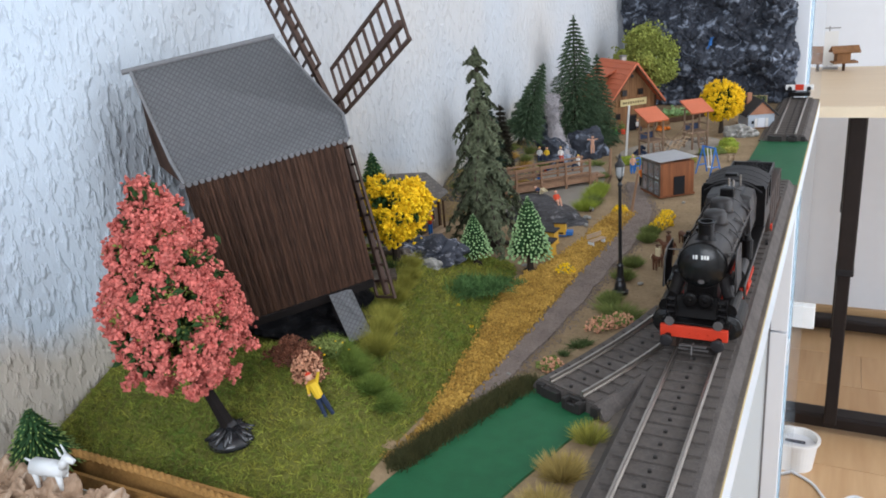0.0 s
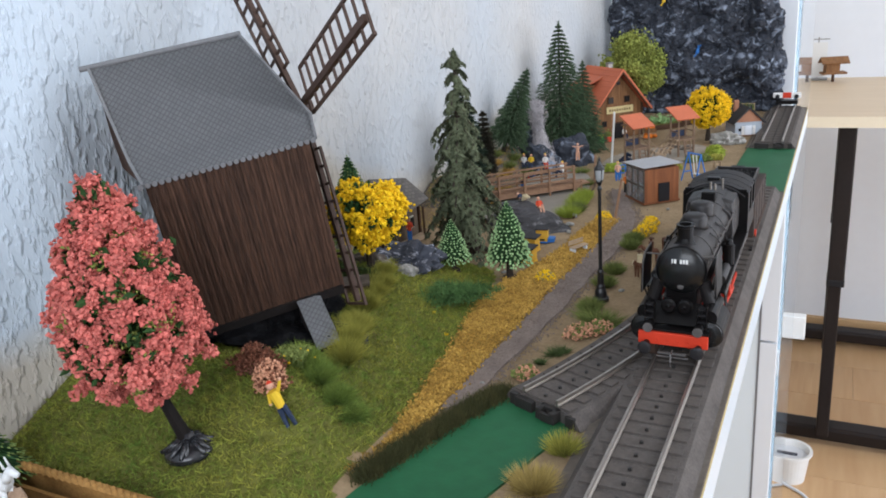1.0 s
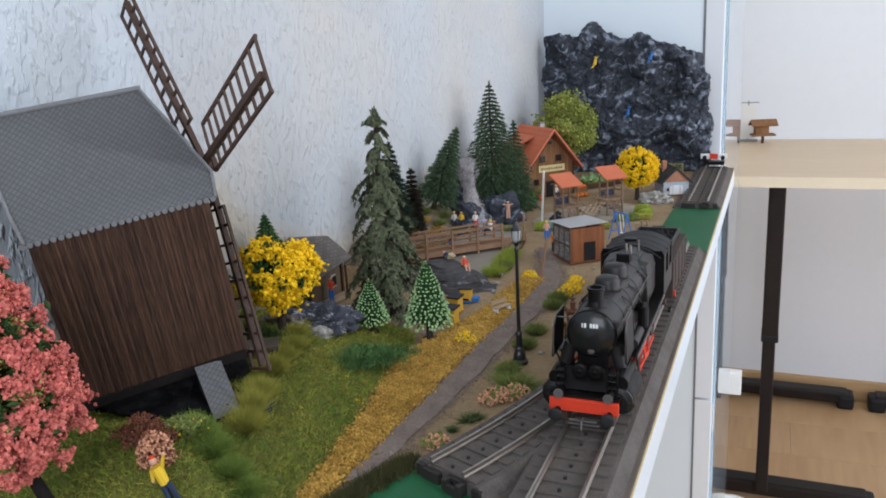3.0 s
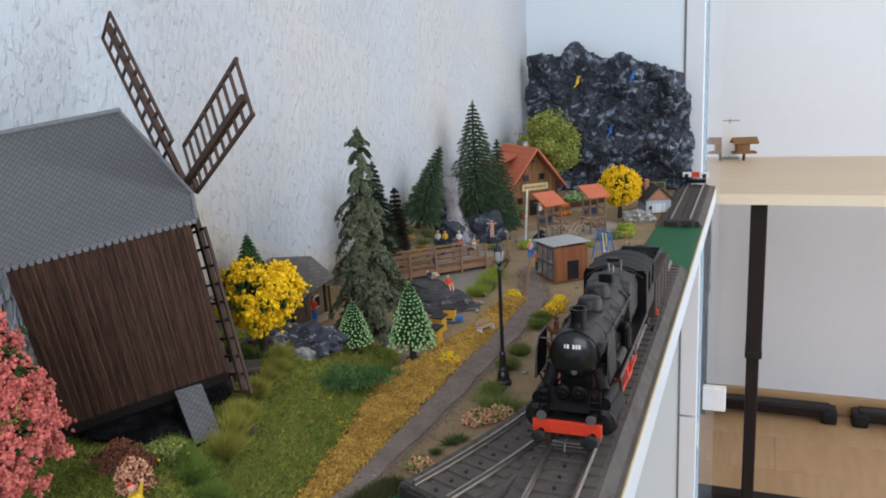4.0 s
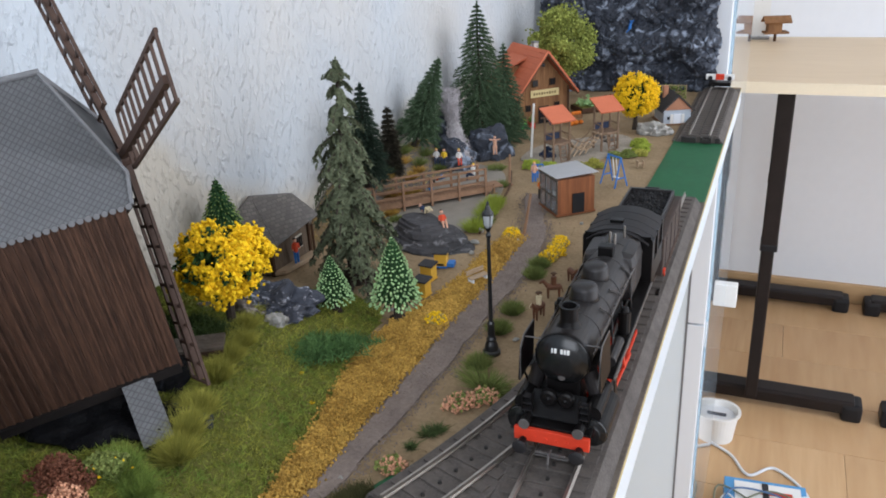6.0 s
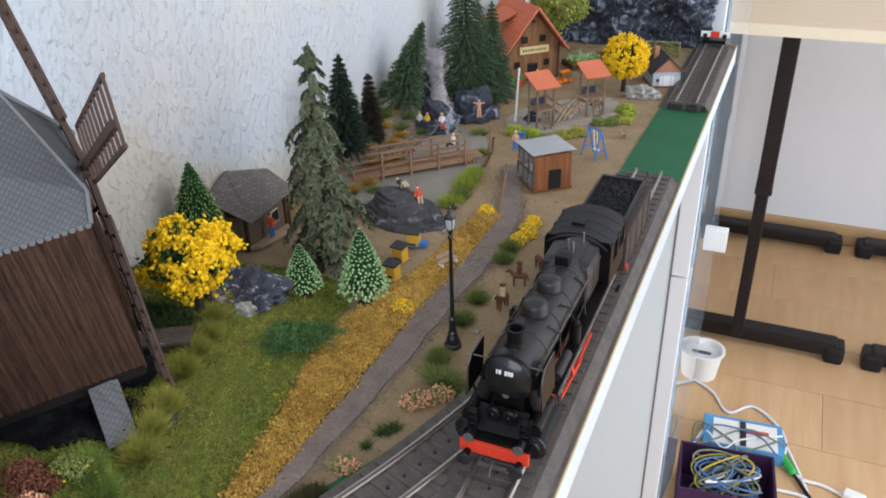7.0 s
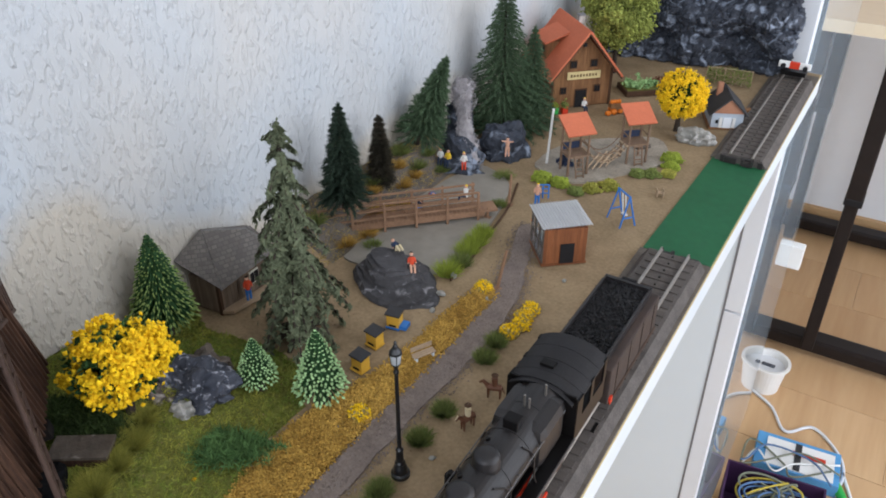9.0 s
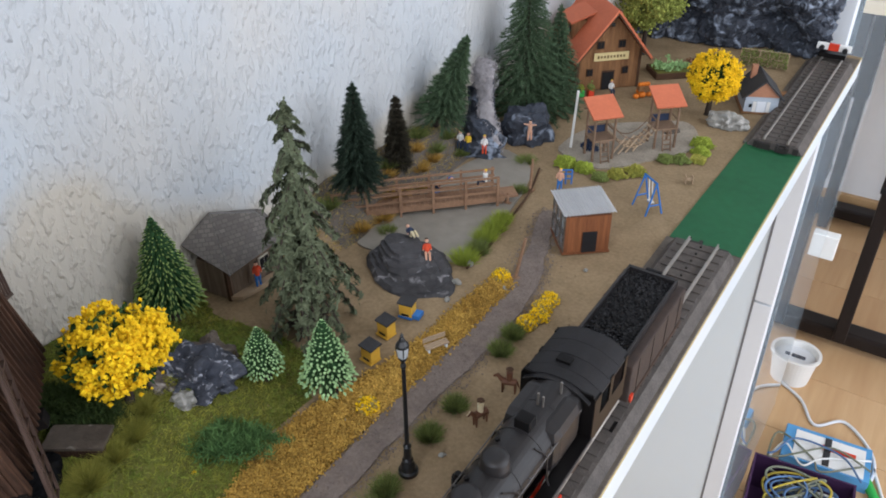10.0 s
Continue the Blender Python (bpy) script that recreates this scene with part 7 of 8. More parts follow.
while len(b) < n:
    x, y = RNG.uniform(-0.150, -0.100), RNG.uniform(0.24, 0.60)
    if inside(x + RNG.normal(0, 0.0036), y + RNG.normal(0, 0.0030), PATH):
        b.append((x, y, 0.0006))
v, f = lumps(np.array(b), 0.00034, 0.6)
tagged(raw("path_grit", v, f, M["path"]), "fine mauve grit strewn over the footpath edges", "grit", kind="stuff")
n = 4500
b = np.stack([RNG.uniform(-0.26, -0.07, n), RNG.uniform(0.25, 0.97, n), np.zeros(n)], 1)
b[:, 2] = [hill(x, y) for x, y in b[:, :2]]
v, f = lumps(b, 0.00024, 0.7)
tagged(raw("ground_crumbs", v, f, M["sand"]), "loose brown crumbs scattered on the ground", "crumbs", kind="stuff")


# ---- buildings ----
def boards_wall(t, p0, p1, z0, z1, key, n, thick=0.0008, name="board"):
    """A wall of n upright boards from p0 to p1."""
    p0, p1 = Vector((*p0, 0)), Vector((*p1, 0))
    d = p1 - p0
    ang = math.degrees(math.atan2(d.y, d.x))
    me = None
    for i in range(n):
        c = p0 + d * ((i + 0.5) / n)
        if me is None:
            ob = part(name, boxed(d.length / n * 0.94, thick, z1 - z0), M[key], t)
            me = ob.data
        else:
            ob = new(name, me)
            ob.parent = t
        ob.matrix_local = at(c.x, c.y, (z0 + z1) / 2, ang)


def little_window(t, x, z, w, h, y=0.0, frame="house_beam"):
    fr = part("window", boxed(w, 0.0012, h, x, y, z), M[frame], t)
    for s in (-1, 1):
        part("pane", boxed(w * 0.36, 0.0004, h * 0.78, x + s * w * 0.22, y - 0.0008, z), M["window_dark"], fr)


def farm_house():
    """Local x along the front gable, y to the back."""
    W, D, ze, zr = 0.054, 0.054, 0.0335, 0.0668
    t = thing("farm_house", at(-0.1945, 0.8025, 0.0, 45), "small wooden farm house with a steep orange-red roof", "house")
    core = prism(bmesh.new(), [(-W / 2, 0), (W / 2, 0), (W / 2, ze), (0, zr - 0.002), (-W / 2, ze)], -D, 0)
    bmesh.ops.transform(core, matrix=pose(0, 0, 0, 90, 0, 0), verts=core.verts[:])
    part("wall", core, M["house_wood"], t)
    n = 20
    for i in range(n):     # gable boards of rising length
        x = -W / 2 + (i + 0.5) * W / n
        top = ze + (zr - ze - 0.003) * (1 - abs(x) / (W / 2))
        part("board", boxed(W / n * 0.92, 0.0008, top - 0.001, x, -0.0006, (top + 0.001) / 2), M["house_wood"], t)
    boards_wall(t, (-W / 2 - 0.0005, 0), (-W / 2 - 0.0005, D), 0.001, ze, "house_wood", 20)
    boards_wall(t, (W / 2 + 0.0005, 0), (W / 2 + 0.0005, D), 0.001, ze, "house_wood", 20)
    for s in (-1, 1):
        part("corner_beam", boxed(0.0022, 0.0022, ze, s * W / 2, -0.0006, ze / 2), M["house_beam"], t)
        sl, run = math.atan2(zr - ze, W / 2), math.hypot(zr - ze, W / 2) + 0.010
        c = Vector((s * (W / 4 + 0.0030), D / 2 - 0.002, (ze + zr) / 2 - 0.0019))
        rp = part("roof", boxed(run, D + 0.018, 0.0016, m=Matrix.Translation(c) @ pose(0, 0, 0, 0, s * math.degrees(sl), 0)), M["orange_roof"], t, "orange-red roof slope")
        for k in range(9):
            part("tile_row", boxed(0.0006, D + 0.0182, 0.0006, -s * 0 + (-run / 2 + (k + 0.5) * run / 9), 0, 0.0009, m=Matrix.Translation(c) @ pose(0, 0, 0, 0, s * math.degrees(sl), 0)), M["orange_roof"], rp)
        part("barge_board", boxed(run, 0.0012, 0.0026, m=Matrix.Translation((c.x, -0.0100, c.z - 0.0012)) @ pose(0, 0, 0, 0, s * math.degrees(sl), 0)), M["house_beam"], t)
    # dormer on the left slope
    part("dormer", prism(bmesh.new(), [(-0.026, 0.020), (-0.006, 0.020), (-0.006, 0.044), (-0.026, 0.044)], 0.037, 0.0530), M["house_wood"], t)
    part("dormer_roof", boxed(0.030, 0.032, 0.0014, m=pose(-0.0150, 0.032, 0.0575, 0, -20, 0)), M["orange_roof"], t, "orange-red dormer roof")
    for k in range(2):
        part("dormer_window", boxed(0.0006, 0.005, 0.005, -0.0264, 0.027 + k * 0.010, 0.045), M["window_dark"], t)
    part("porch_roof", boxed(0.012, 0.030, 0.0014, m=pose(-0.0330, 0.042, 0.0340, 0, -28, 0)), M["orange_roof"], t)
    ch = part("chimney", boxed(0.005, 0.005, 0.014, 0.006, 0.026, 0.0650), M["rock_pale"], t)
    part("chimney_cap", boxed(0.006, 0.006, 0.0012, 0.006, 0.026, 0.0726), M["slate_flat"], ch)
    for x in (-0.009, 0.0095):
        little_window(t, x, 0.0388, 0.0062, 0.0065, -0.0014)
    little_window(t, -0.0165, 0.0160, 0.0055, 0.0062, -0.0014)
    little_window(t, 0.0145, 0.0160, 0.0055, 0.0062, -0.0014)
    part("attic_hatch", boxed(0.003, 0.0012, 0.003, 0, -0.0014, 0.0550), M["window_dark"], t)
    part("door", boxed(0.0095, 0.0012, 0.0150, 0, -0.0012, 0.0075), M["window_dark"], t, "dark open doorway")
    part("door_frame", boxed(0.0115, 0.0008, 0.0165, 0, -0.0008, 0.0082), M["house_beam"], t)
    sg = part("sign_board", boxed(0.0300, 0.0010, 0.0066, 0.001, -0.0022, 0.0290, m=None), M["sign"], t, "cream sign board with a line of brown lettering")
    for k in range(9):
        part("letter_bar", boxed(0.0016, 0.0003, 0.0020 + 0.0006 * (k % 3 == 0), -0.0105 + k * 0.0028, -0.0029, 0.0290), M["ink"], sg)
    return t


farm_house()


def hut():
    """Ticket hut: board front, glazed side, corrugated flat roof. Local x along the front, y to the back."""
    W, D, H = 0.0262, 0.0272, 0.0248
    t = thing("hut", at(-0.1038, 0.5640, 0.0006, 40), "small red-brown wooden hut with a pale corrugated roof", "hut")
    part("floor_plate", boxed(W + 0.002, D + 0.002, 0.0012, 0.0, D / 2, 0.0006), M["hut_wood"], t)
    core = bmesh.new()
    box(core, 0, 0.0012, H / 2, W - 0.001, 0.0010, H)
    box(core, W / 2 - 0.001, D / 2, H / 2, 0.0010, D - 0.001, H)
    box(core, 0, D - 0.001, H / 2, W - 0.001, 0.0010, H)
    part("wall", core, M["hut_wood"], t)
    boards_wall(t, (-W / 2, 0), (W / 2, 0), 0.0012, H, "hut_wood", 13)
    boards_wall(t, (W / 2, 0), (W / 2, D), 0.0012, H, "hut_wood", 12)
    part("door", boxed(0.0085, 0.0010, 0.0135, 0.0015, -0.0006, 0.0078), M["window_dark"], t, "dark doorway")
    for k in range(4):
        part("mullion", boxed(0.0012, 0.0012, H, -W / 2, 0.0006 + k * (D - 0.001) / 3, H / 2), M["rock_brown"], t)
    for z in (0.001, H * 0.5, H - 0.0008):
        part("rail", boxed(0.0012, D, 0.0012, -W / 2, D / 2, z), M["rock_brown"], t)
    for k in range(3):
        g = part("pane", boxed(0.0004, D / 3 - 0.0014, H - 0.003, -W / 2 + 0.0001, (k + 0.5) * D / 3, H / 2), M["glass"], t, "clear window pane")
        g.visible_shadow = False
    part("counter", boxed(0.006, D - 0.004, 0.0010, -W / 2 + 0.006, D / 2, 0.0095), M["frame_white"], t)
    bm = bmesh.new()
    n = 64
    rows = []
    for i in range(n + 1):
        x = -W / 2 - 0.0018 + i * (W + 0.0042) / n
        z = H + 0.0012 + 0.00045 * math.sin(i * math.pi / 2) + 0.03 * (x + W / 2)
        rows.append([bm.verts.new((x, -0.0020, z + 0.0008)), bm.verts.new((x, D + 0.0035, z - 0.0004))])
    for a0, a1 in zip(rows, rows[1:]):
        bm.faces.new((a0[0], a1[0], a1[1], a0[1]))
    bmesh.ops.solidify(bm, geom=bm.faces[:], thickness=0.0006)
    part("roof", bm, M["corrugated"], t, "pale grey corrugated sheet roof")
    return t


hut()


def cabin():
    """Low log cabin with a hipped shingle roof, set against the wall."""
    t = thing("cabin", at(-0.2500, 0.4385, 0.0, 0), "low brown cabin with a hipped grey shingle roof", "cabin")
    fp = [(-0.0145, -0.0200), (0.0050, -0.0180), (0.0070, 0.0170), (-0.0150, 0.0190)]
    part("wall", prism(bmesh.new(), fp, 0.0005, 0.0215), M["cabin_wood"], t)
    for i in range(3):
        boards_wall(t, fp[i], fp[(i + 1) % 4], 0.001, 0.0212, "cabin_wood", 14, 0.0012)
    part("corner_post", boxed(0.0020, 0.0020, 0.0215, 0.0050, -0.0180, 0.0108), M["house_beam"], t)
    part("corner_post", boxed(0.0020, 0.0020, 0.0215, 0.0080, 0.0170, 0.0108), M["house_beam"], t)
    ev = [(-0.0145, -0.0270, 0.0330), (0.0110, -0.0205, 0.0200), (0.0150, 0.0185, 0.0255), (-0.0130, 0.0270, 0.0280)]
    rg = [(-0.0120, -0.0080, 0.0435), (0.0040, 0.0090, 0.0410)]
    for k, idx in enumerate((((1, 0), (0, 0), (0, 1)), ((1, 0), (0, 1), (1, 1), (2, 0)), ((2, 0), (1, 1), (3, 0)), ((3, 0), (1, 1), (0, 1), (0, 0)))):
        pts = [Vector(ev[i]) if kind == 0 else Vector(rg[i]) for i, kind in idx]
        bm = bmesh.new()
        uvl = bm.loops.layers.uv.new("UVMap")
        f = bm.faces.new([bm.verts.new(p) for p in pts])
        f.normal_update()
        e = Vector((f.normal.y, -f.normal.x, 0)).normalized()
        dn = f.normal.cross(e)
        for lp_ in f.loops:
            lp_[uvl].uv = (lp_.vert.co.dot(e), lp_.vert.co.dot(dn))
        bmesh.ops.solidify(bm, geom=bm.faces[:], thickness=0.0012)
        part("roof_slope", bm, M["shingle"], t, "grey-brown shingle roof slope")
    for a0, b0 in ((ev[1], rg[0]), (ev[2], rg[1]), (rg[0], rg[1])):
        part("ridge_tile", rodded(a0, b0, 0.0007, seg=6), M["slate_flat"], t)
    wv = part("window", boxed(0.0008, 0.0075, 0.0080, 0.0078, 0.0060, 0.0125, m=pose(0, 0, 0, 0, 0, 2)), M["frame_white"], t)
    for s in (-1, 1):
        part("pane", boxed(0.0008, 0.0028, 0.0064, 0.0082, 0.0060 + s * 0.0017, 0.0125, m=pose(0, 0, 0, 0, 0, 2)), M["window_dark"], wv)
    part("porch_deck", prism(bmesh.new(), [(0.0052, -0.0190), (0.0110, -0.0150), (0.0150, 0.0130), (0.0090, 0.0160)], 0.0006, 0.0030), M["porch"], t, "pale timber porch deck")
    part("porch_post", rodded((0.0140, 0.0125, 0.002), (0.0140, 0.0125, 0.0220), 0.0008), M["house_beam"], t)
    return t


cabin()

# garden shed
t = thing("garden_shed", at(-0.0715, 0.8190, 0.0004, 24), "small garden shed with dark roof and pale blue front", "shed")
W, D, ze, zr = 0.0250, 0.030, 0.0135, 0.0255
core = prism(bmesh.new(), [(-W / 2, 0), (W / 2, 0), (W / 2, ze), (0, zr), (-W / 2, ze)], -D, 0)
bmesh.ops.transform(core, matrix=pose(0, 0, 0, 90, 0, 0), verts=core.verts[:])
part("wall", core, M["pale_blue"], t)
part("floor_plate", boxed(W + 0.004, D + 0.004, 0.001, 0, D / 2, 0.0003), M["house_wood"], t)
gb = prism(bmesh.new(), [(-W / 2, ze), (W / 2, ze), (0, zr)], 0, 0.0008)
bmesh.ops.transform(gb, matrix=pose(0, -0.0002, 0, 90, 0, 0), verts=gb.verts[:])
part("gable", gb, M["brick"], t, "salmon boarded gable")
for s in (-1, 1):
    sl_, run = math.atan2(zr - ze, W / 2), math.hypot(zr - ze, W / 2) + 0.004
    part("roof_slope", boxed(run, D + 0.006, 0.0012, m=Matrix.Translation((s * (W / 4 + 0.0016), D / 2, (ze + zr) / 2 - 0.0002)) @ pose(0, 0, 0, 0, s * math.degrees(sl_), 0)), M["charcoal"], t)
    part("shutter", boxed(0.0026, 0.0008, 0.0085, s * 0.0052, -0.0006, 0.0052), M["shirt_white"], t)
part("door", boxed(0.0065, 0.0008, 0.0092, 0.0, -0.0004, 0.0050), M["lacquer_grey"], t)
part("window", boxed(0.0022, 0.0008, 0.0026, -0.0082, -0.0005, 0.0060), M["window_dark"], t)
part("chimney", boxed(0.0042, 0.0042, 0.013, -0.0055, 0.022, 0.0250), M["brick"], t)


# ---- footbridge ----
def footbridge():
    a, L, w, zd, zr = at(-0.2485, 0.5095, 0.0, 45), 0.1100, 0.0125, 0.0070, 0.0205
    t = thing("footbridge", a, "tan wooden footbridge with railings across the pond", "footbridge")
    n = 40
    me = None
    for i in range(n):
        if me is None:
            ob = part("deck_plank", boxed(L / n * 0.9, w, 0.0011), M["bridge_wood"], t)
            me = ob.data
        else:
            ob = new("deck_plank", me)
            ob.parent = t
        ob.matrix_local = at((i + 0.5) * L / n, w / 2, zd)
    for s, y in ((0, 0.0003), (1, w - 0.0003)):
        part("girder", boxed(L, 0.0016, 0.0034, L / 2, y, zd - 0.0020), M["bridge_wood"], t)
        for z in (zr, zr - 0.0045):
            part("hand_rail", boxed(L - 0.004, 0.0010, 0.0012, L / 2 - 0.002, y, z), M["bridge_wood"], t)
        part("side_board", boxed(L - 0.004, 0.0008, 0.0013, L / 2 - 0.002, y, zd + 0.0036), M["bridge_wood"], t)
        for k in range(6):
            x = 0.001 + k * (L - 0.006) / 5
            part("railing_post", boxed(0.0014, 0.0014, zr - zd + 0.008, x, y + (0.0012 if s else -0.0012), (zr + zd) / 2 - 0.0032), M["bridge_wood"], t)
    part("ramp", boxed(0.010, w, 0.0011, L + 0.004, w / 2, zd - 0.0012, m=None), M["bridge_wood"], t)
    for x in (0.003, L - 0.003):
        part("pier", boxed(0.004, w - 0.002, zd - 0.002, x, w / 2, (zd - 0.002) / 2), M["play_wood"], t)


footbridge()


# ---- playground ----
def play_tower(m, label):
    t = thing("play_tower", m, label, "play tower", "play towers")
    for x in (-0.0075, 0.0075):
        for y in (-0.0065, 0.0065):
            part("post", rodded((x, y, 0), (x, y, 0.0340), 0.0010, 0.0008, 7), M["play_wood"], t)
    part("platform", boxed(0.0165, 0.0145, 0.0012, 0, 0, 0.0150), M["play_wood"], t)
    for x in (-0.0078, 0.0078):
        part("guard_rail", rodded((x, -0.0068, 0.0215), (x, 0.0068, 0.0215), 0.0006, seg=6), M["play_wood"], t)
    part("guard_rail", rodded((-0.0078, 0.0068, 0.0215), (0.0078, 0.0068, 0.0215), 0.0006, seg=6), M["play_wood"], t)
    part("net", boxed(0.0150, 0.0005, 0.0060, 0, 0.0070, 0.0185), M["navy"], t, "dark blue side panel")
    part("roof", boxed(0.0220, 0.0215, 0.0011, m=pose(0, -0.0005, 0.0375, 24, 0, 0)), M["orange_roof"], t, "orange-red sloping roof panel")
    part("ridge_beam", rodded((-0.0098, 0.0085, 0.0340), (0.0098, 0.0085, 0.0340), 0.0006, seg=6), M["play_wood"], t)
    lad = part("ladder", rodded((-0.003, -0.0115, 0.0), (-0.003, -0.0070, 0.0155), 0.0006, seg=6), M["play_wood"], t)
    part("ladder_side", rodded((0.003, -0.0115, 0.0), (0.003, -0.0070, 0.0155), 0.0006, seg=6), M["play_wood"], lad)
    for k in range(5):
        u = (k + 0.5) / 5
        part("rung", rodded((-0.003, -0.0115 + 0.0045 * u, 0.0155 * u), (0.003, -0.0115 + 0.0045 * u, 0.0155 * u), 0.0005, seg=5), M["play_wood"], lad)
    return t


tw = play_tower(at(-0.1480, 0.6815, 0.0008, 48), "wooden play tower with orange-red roof on gravel")
copy_thing(tw, at(-0.1175, 0.7235, 0.0008, 42))
t = thing("rope_bridge", at(0, 0, 0), "sagging wooden plank bridge between the play towers", "rope bridge")
p0, p1 = Vector((-0.1430, 0.6905, 0.0160)), Vector((-0.1230, 0.7150, 0.0160))
n = 12
for s in (-1, 1):
    sd_ = Vector((0.775, -0.63, 0)) * s * 0.0045
    for dz in (0.0, 0.0062):
        bm = bmesh.new()
        tube(bm, [p0.lerp(p1, k / n) + sd_ + Vector((0, 0, dz - 0.0105 * (1 - (2 * k / n - 1) ** 2))) for k in range(n + 1)], 0.0004, 5)
        part("rope", bm, M["play_wood"], t)
for k in range(n + 1):
    c = p0.lerp(p1, k / n) + Vector((0, 0, -0.0105 * (1 - (2 * k / n - 1) ** 2)))
    part("slat", boxed(0.0110, 0.0016, 0.0009, m=Matrix.Translation(c) @ pose(0, 0, 0, 0, 0, -39)), M["porch"], t)
for k in range(4):
    x, y = -0.140 + 0.0035 * k, 0.6850 + 0.005 * k
    tagged(part("leaning_pole", rodded((x, y, 0.002), (x + 0.006, y + 0.012, 0.0135), 0.0007, 0.0005, 6), M["porch"]), "pale thin climbing pole on the playground", "pole", "climbing poles")
bush(-0.1580, 0.6900, 0.006, 0.004, 0.007, "navy", "dark blue cloth heap beside the play tower", 120, 0.0013)
fp_ = thing("flag_pole", at(-0.1705, 0.6840, 0), "thin white pole beside the playground", "pole")
part("shaft", rodded((0, 0, 0), (0.0035, -0.003, 0.0460), 0.0010, 0.0009, 8), M["shirt_white"], fp_)


def swing():
    t = thing("swing", at(-0.0920, 0.6310, 0.0004, -38), "bright blue metal children's swing", "swing")
    for s in (-1, 1):
        for q in (-1, 1):
            part("leg", rodded((s * 0.0078, q * 0.0058, 0), (s * 0.0066, 0, 0.0215), 0.0006, seg=6), M["blue"], t)
        part("brace", rodded((s * 0.0074, 0.0040, 0.0066), (s * 0.0074, -0.0040, 0.0066), 0.0005, seg=5), M["blue"], t)
    part("top_bar", rodded((-0.0072, 0, 0.0215), (0.0072, 0, 0.0215), 0.0007, seg=6), M["blue"], t)
    for x in (-0.0018, 0.0018):
        part("chain", rodded((x, 0, 0.0205), (x, 0.002, 0.0055), 0.0004, seg=5), M["shirt_white"], t)
    part("seat", boxed(0.0050, 0.0022, 0.0006, 0, 0.002, 0.0053), M["shirt_white"], t)


swing()
t = thing("spring_rocker", at(-0.0810, 0.6780, 0.0004, 30), "small tan rocking toy on the sand", "toy")
for s in (-1, 1):
    part("side_plate", boxed(0.0006, 0.0040, 0.0055, s * 0.0022, 0, 0.0028, bevel=0.0002), M["porch"], t)
part("seat", boxed(0.0042, 0.0030, 0.0006, 0, 0, 0.0030), M["porch"], t)
t = thing("climbing_frame", at(-0.1500, 0.6330, 0.0004, 30), "small bright blue climbing frame behind the hut", "climbing frame")
for x in (-0.004, 0, 0.004):
    part("post", rodded((x, 0, 0), (x, 0, 0.0105), 0.0006, seg=6), M["blue"], t)
for z in (0.004, 0.0075, 0.0105):
    part("bar", rodded((-0.004, 0, z), (0.004, 0, z), 0.0005, seg=5), M["blue"], t)


# ---- small wooden things ----
def bench():
    t = thing("bench", at(-0.1290, 0.4460, 0.0012, 62) @ Matrix.Scale(0.88, 4), "small pale wooden park bench on the turf", "bench")
    for k in range(3):
        part("seat_slat", boxed(0.0140, 0.0013, 0.0006, 0, -0.0016 + k * 0.0017, 0.0036), M["porch"], t)
    for k in range(2):
        part("back_slat", boxed(0.0140, 0.0006, 0.0013, 0, 0.0032, 0.0052 + k * 0.0018), M["porch"], t)
    for s in (-1, 1):
        part("leg_frame", boxed(0.0010, 0.0048, 0.0033, s * 0.0055, 0.0005, 0.0017), M["lacquer_grey"], t)


bench()


def hive(m, label, base="hive"):
    t = thing("beehive", m, label, "beehive", "beehives")
    part("box", boxed(0.0072, 0.0060, 0.0080, 0, 0, 0.0044, bevel=0.0002), M["hive"], t)
    part("lid", boxed(0.0086, 0.0075, 0.0009, m=pose(0, 0, 0.0090, 6, 0, 0)), M["charcoal"], t, "dark felt lid")
    part("slot", boxed(0.0040, 0.0004, 0.0010, 0, -0.0032, 0.0018), M["window_dark"], t)
    part("stand", boxed(0.0080, 0.0070, 0.0008, 0, -0.0004, 0.0003), M["hive"] if base == "hive" else M["blue"], t)
    return t


hive(at(-0.1525, 0.4235, 0.0004, -8), "yellow wooden beehive with a dark lid")
hive(at(-0.1575, 0.4430, 0.0004, -8), "yellow wooden beehive with a dark lid")
hv = hive(at(-0.1575, 0.4615, 0.0004, 10), "yellow and blue beehive with a dark lid", "blue")
part("side_box", boxed(0.0040, 0.0060, 0.0022, 0.0058, 0, 0.0014), M["blue"], hv, "bright blue side box")
for x, y, h, lx, ly in ((-0.1260, 0.5205, 0.0270, 0.004, 0.002), (-0.1660, 0.6130, 0.0235, 0.0008, 0.0), (-0.1700, 0.5900, 0.008, 0, 0)):
    t = thing("post", at(x, y, 0.0), "thin brown wooden post on a small foot", "post", "posts")
    part("shaft", rodded((0, 0, 0), (lx, ly, h), 0.0010, 0.0008, 6), M["bridge_wood"], t)
    part("foot", boxed(0.0050, 0.0034, 0.0008, 0, 0, 0.0004), M["bridge_wood"], t)
bm = bmesh.new()
tube(bm, [(v_.x, v_.y, 0.0012) for v_ in curve_points([(-0.1530, 0.5130), (-0.1540, 0.5400), (-0.1590, 0.5750), (-0.1640, 0.6080), (-0.1740, 0.6420)], 8)], 0.0008, 6)
tagged(part("pond_edging", bm, M["house_beam"]), "thin dark edging along the pond", "edging")
t = thing("mill_shelter", at(-0.2005, 0.3020, 0.0175, 33), "low brown wooden plank box beside the mill", "box")
part("top", boxed(0.0240, 0.0125, 0.0014, 0, 0, 0.0100), M["rock_brown"], t)
for s in (-1, 1):
    part("side", boxed(0.0228, 0.0010, 0.0098, 0, s * 0.0055, 0.0047), M["mill_wood"], t)
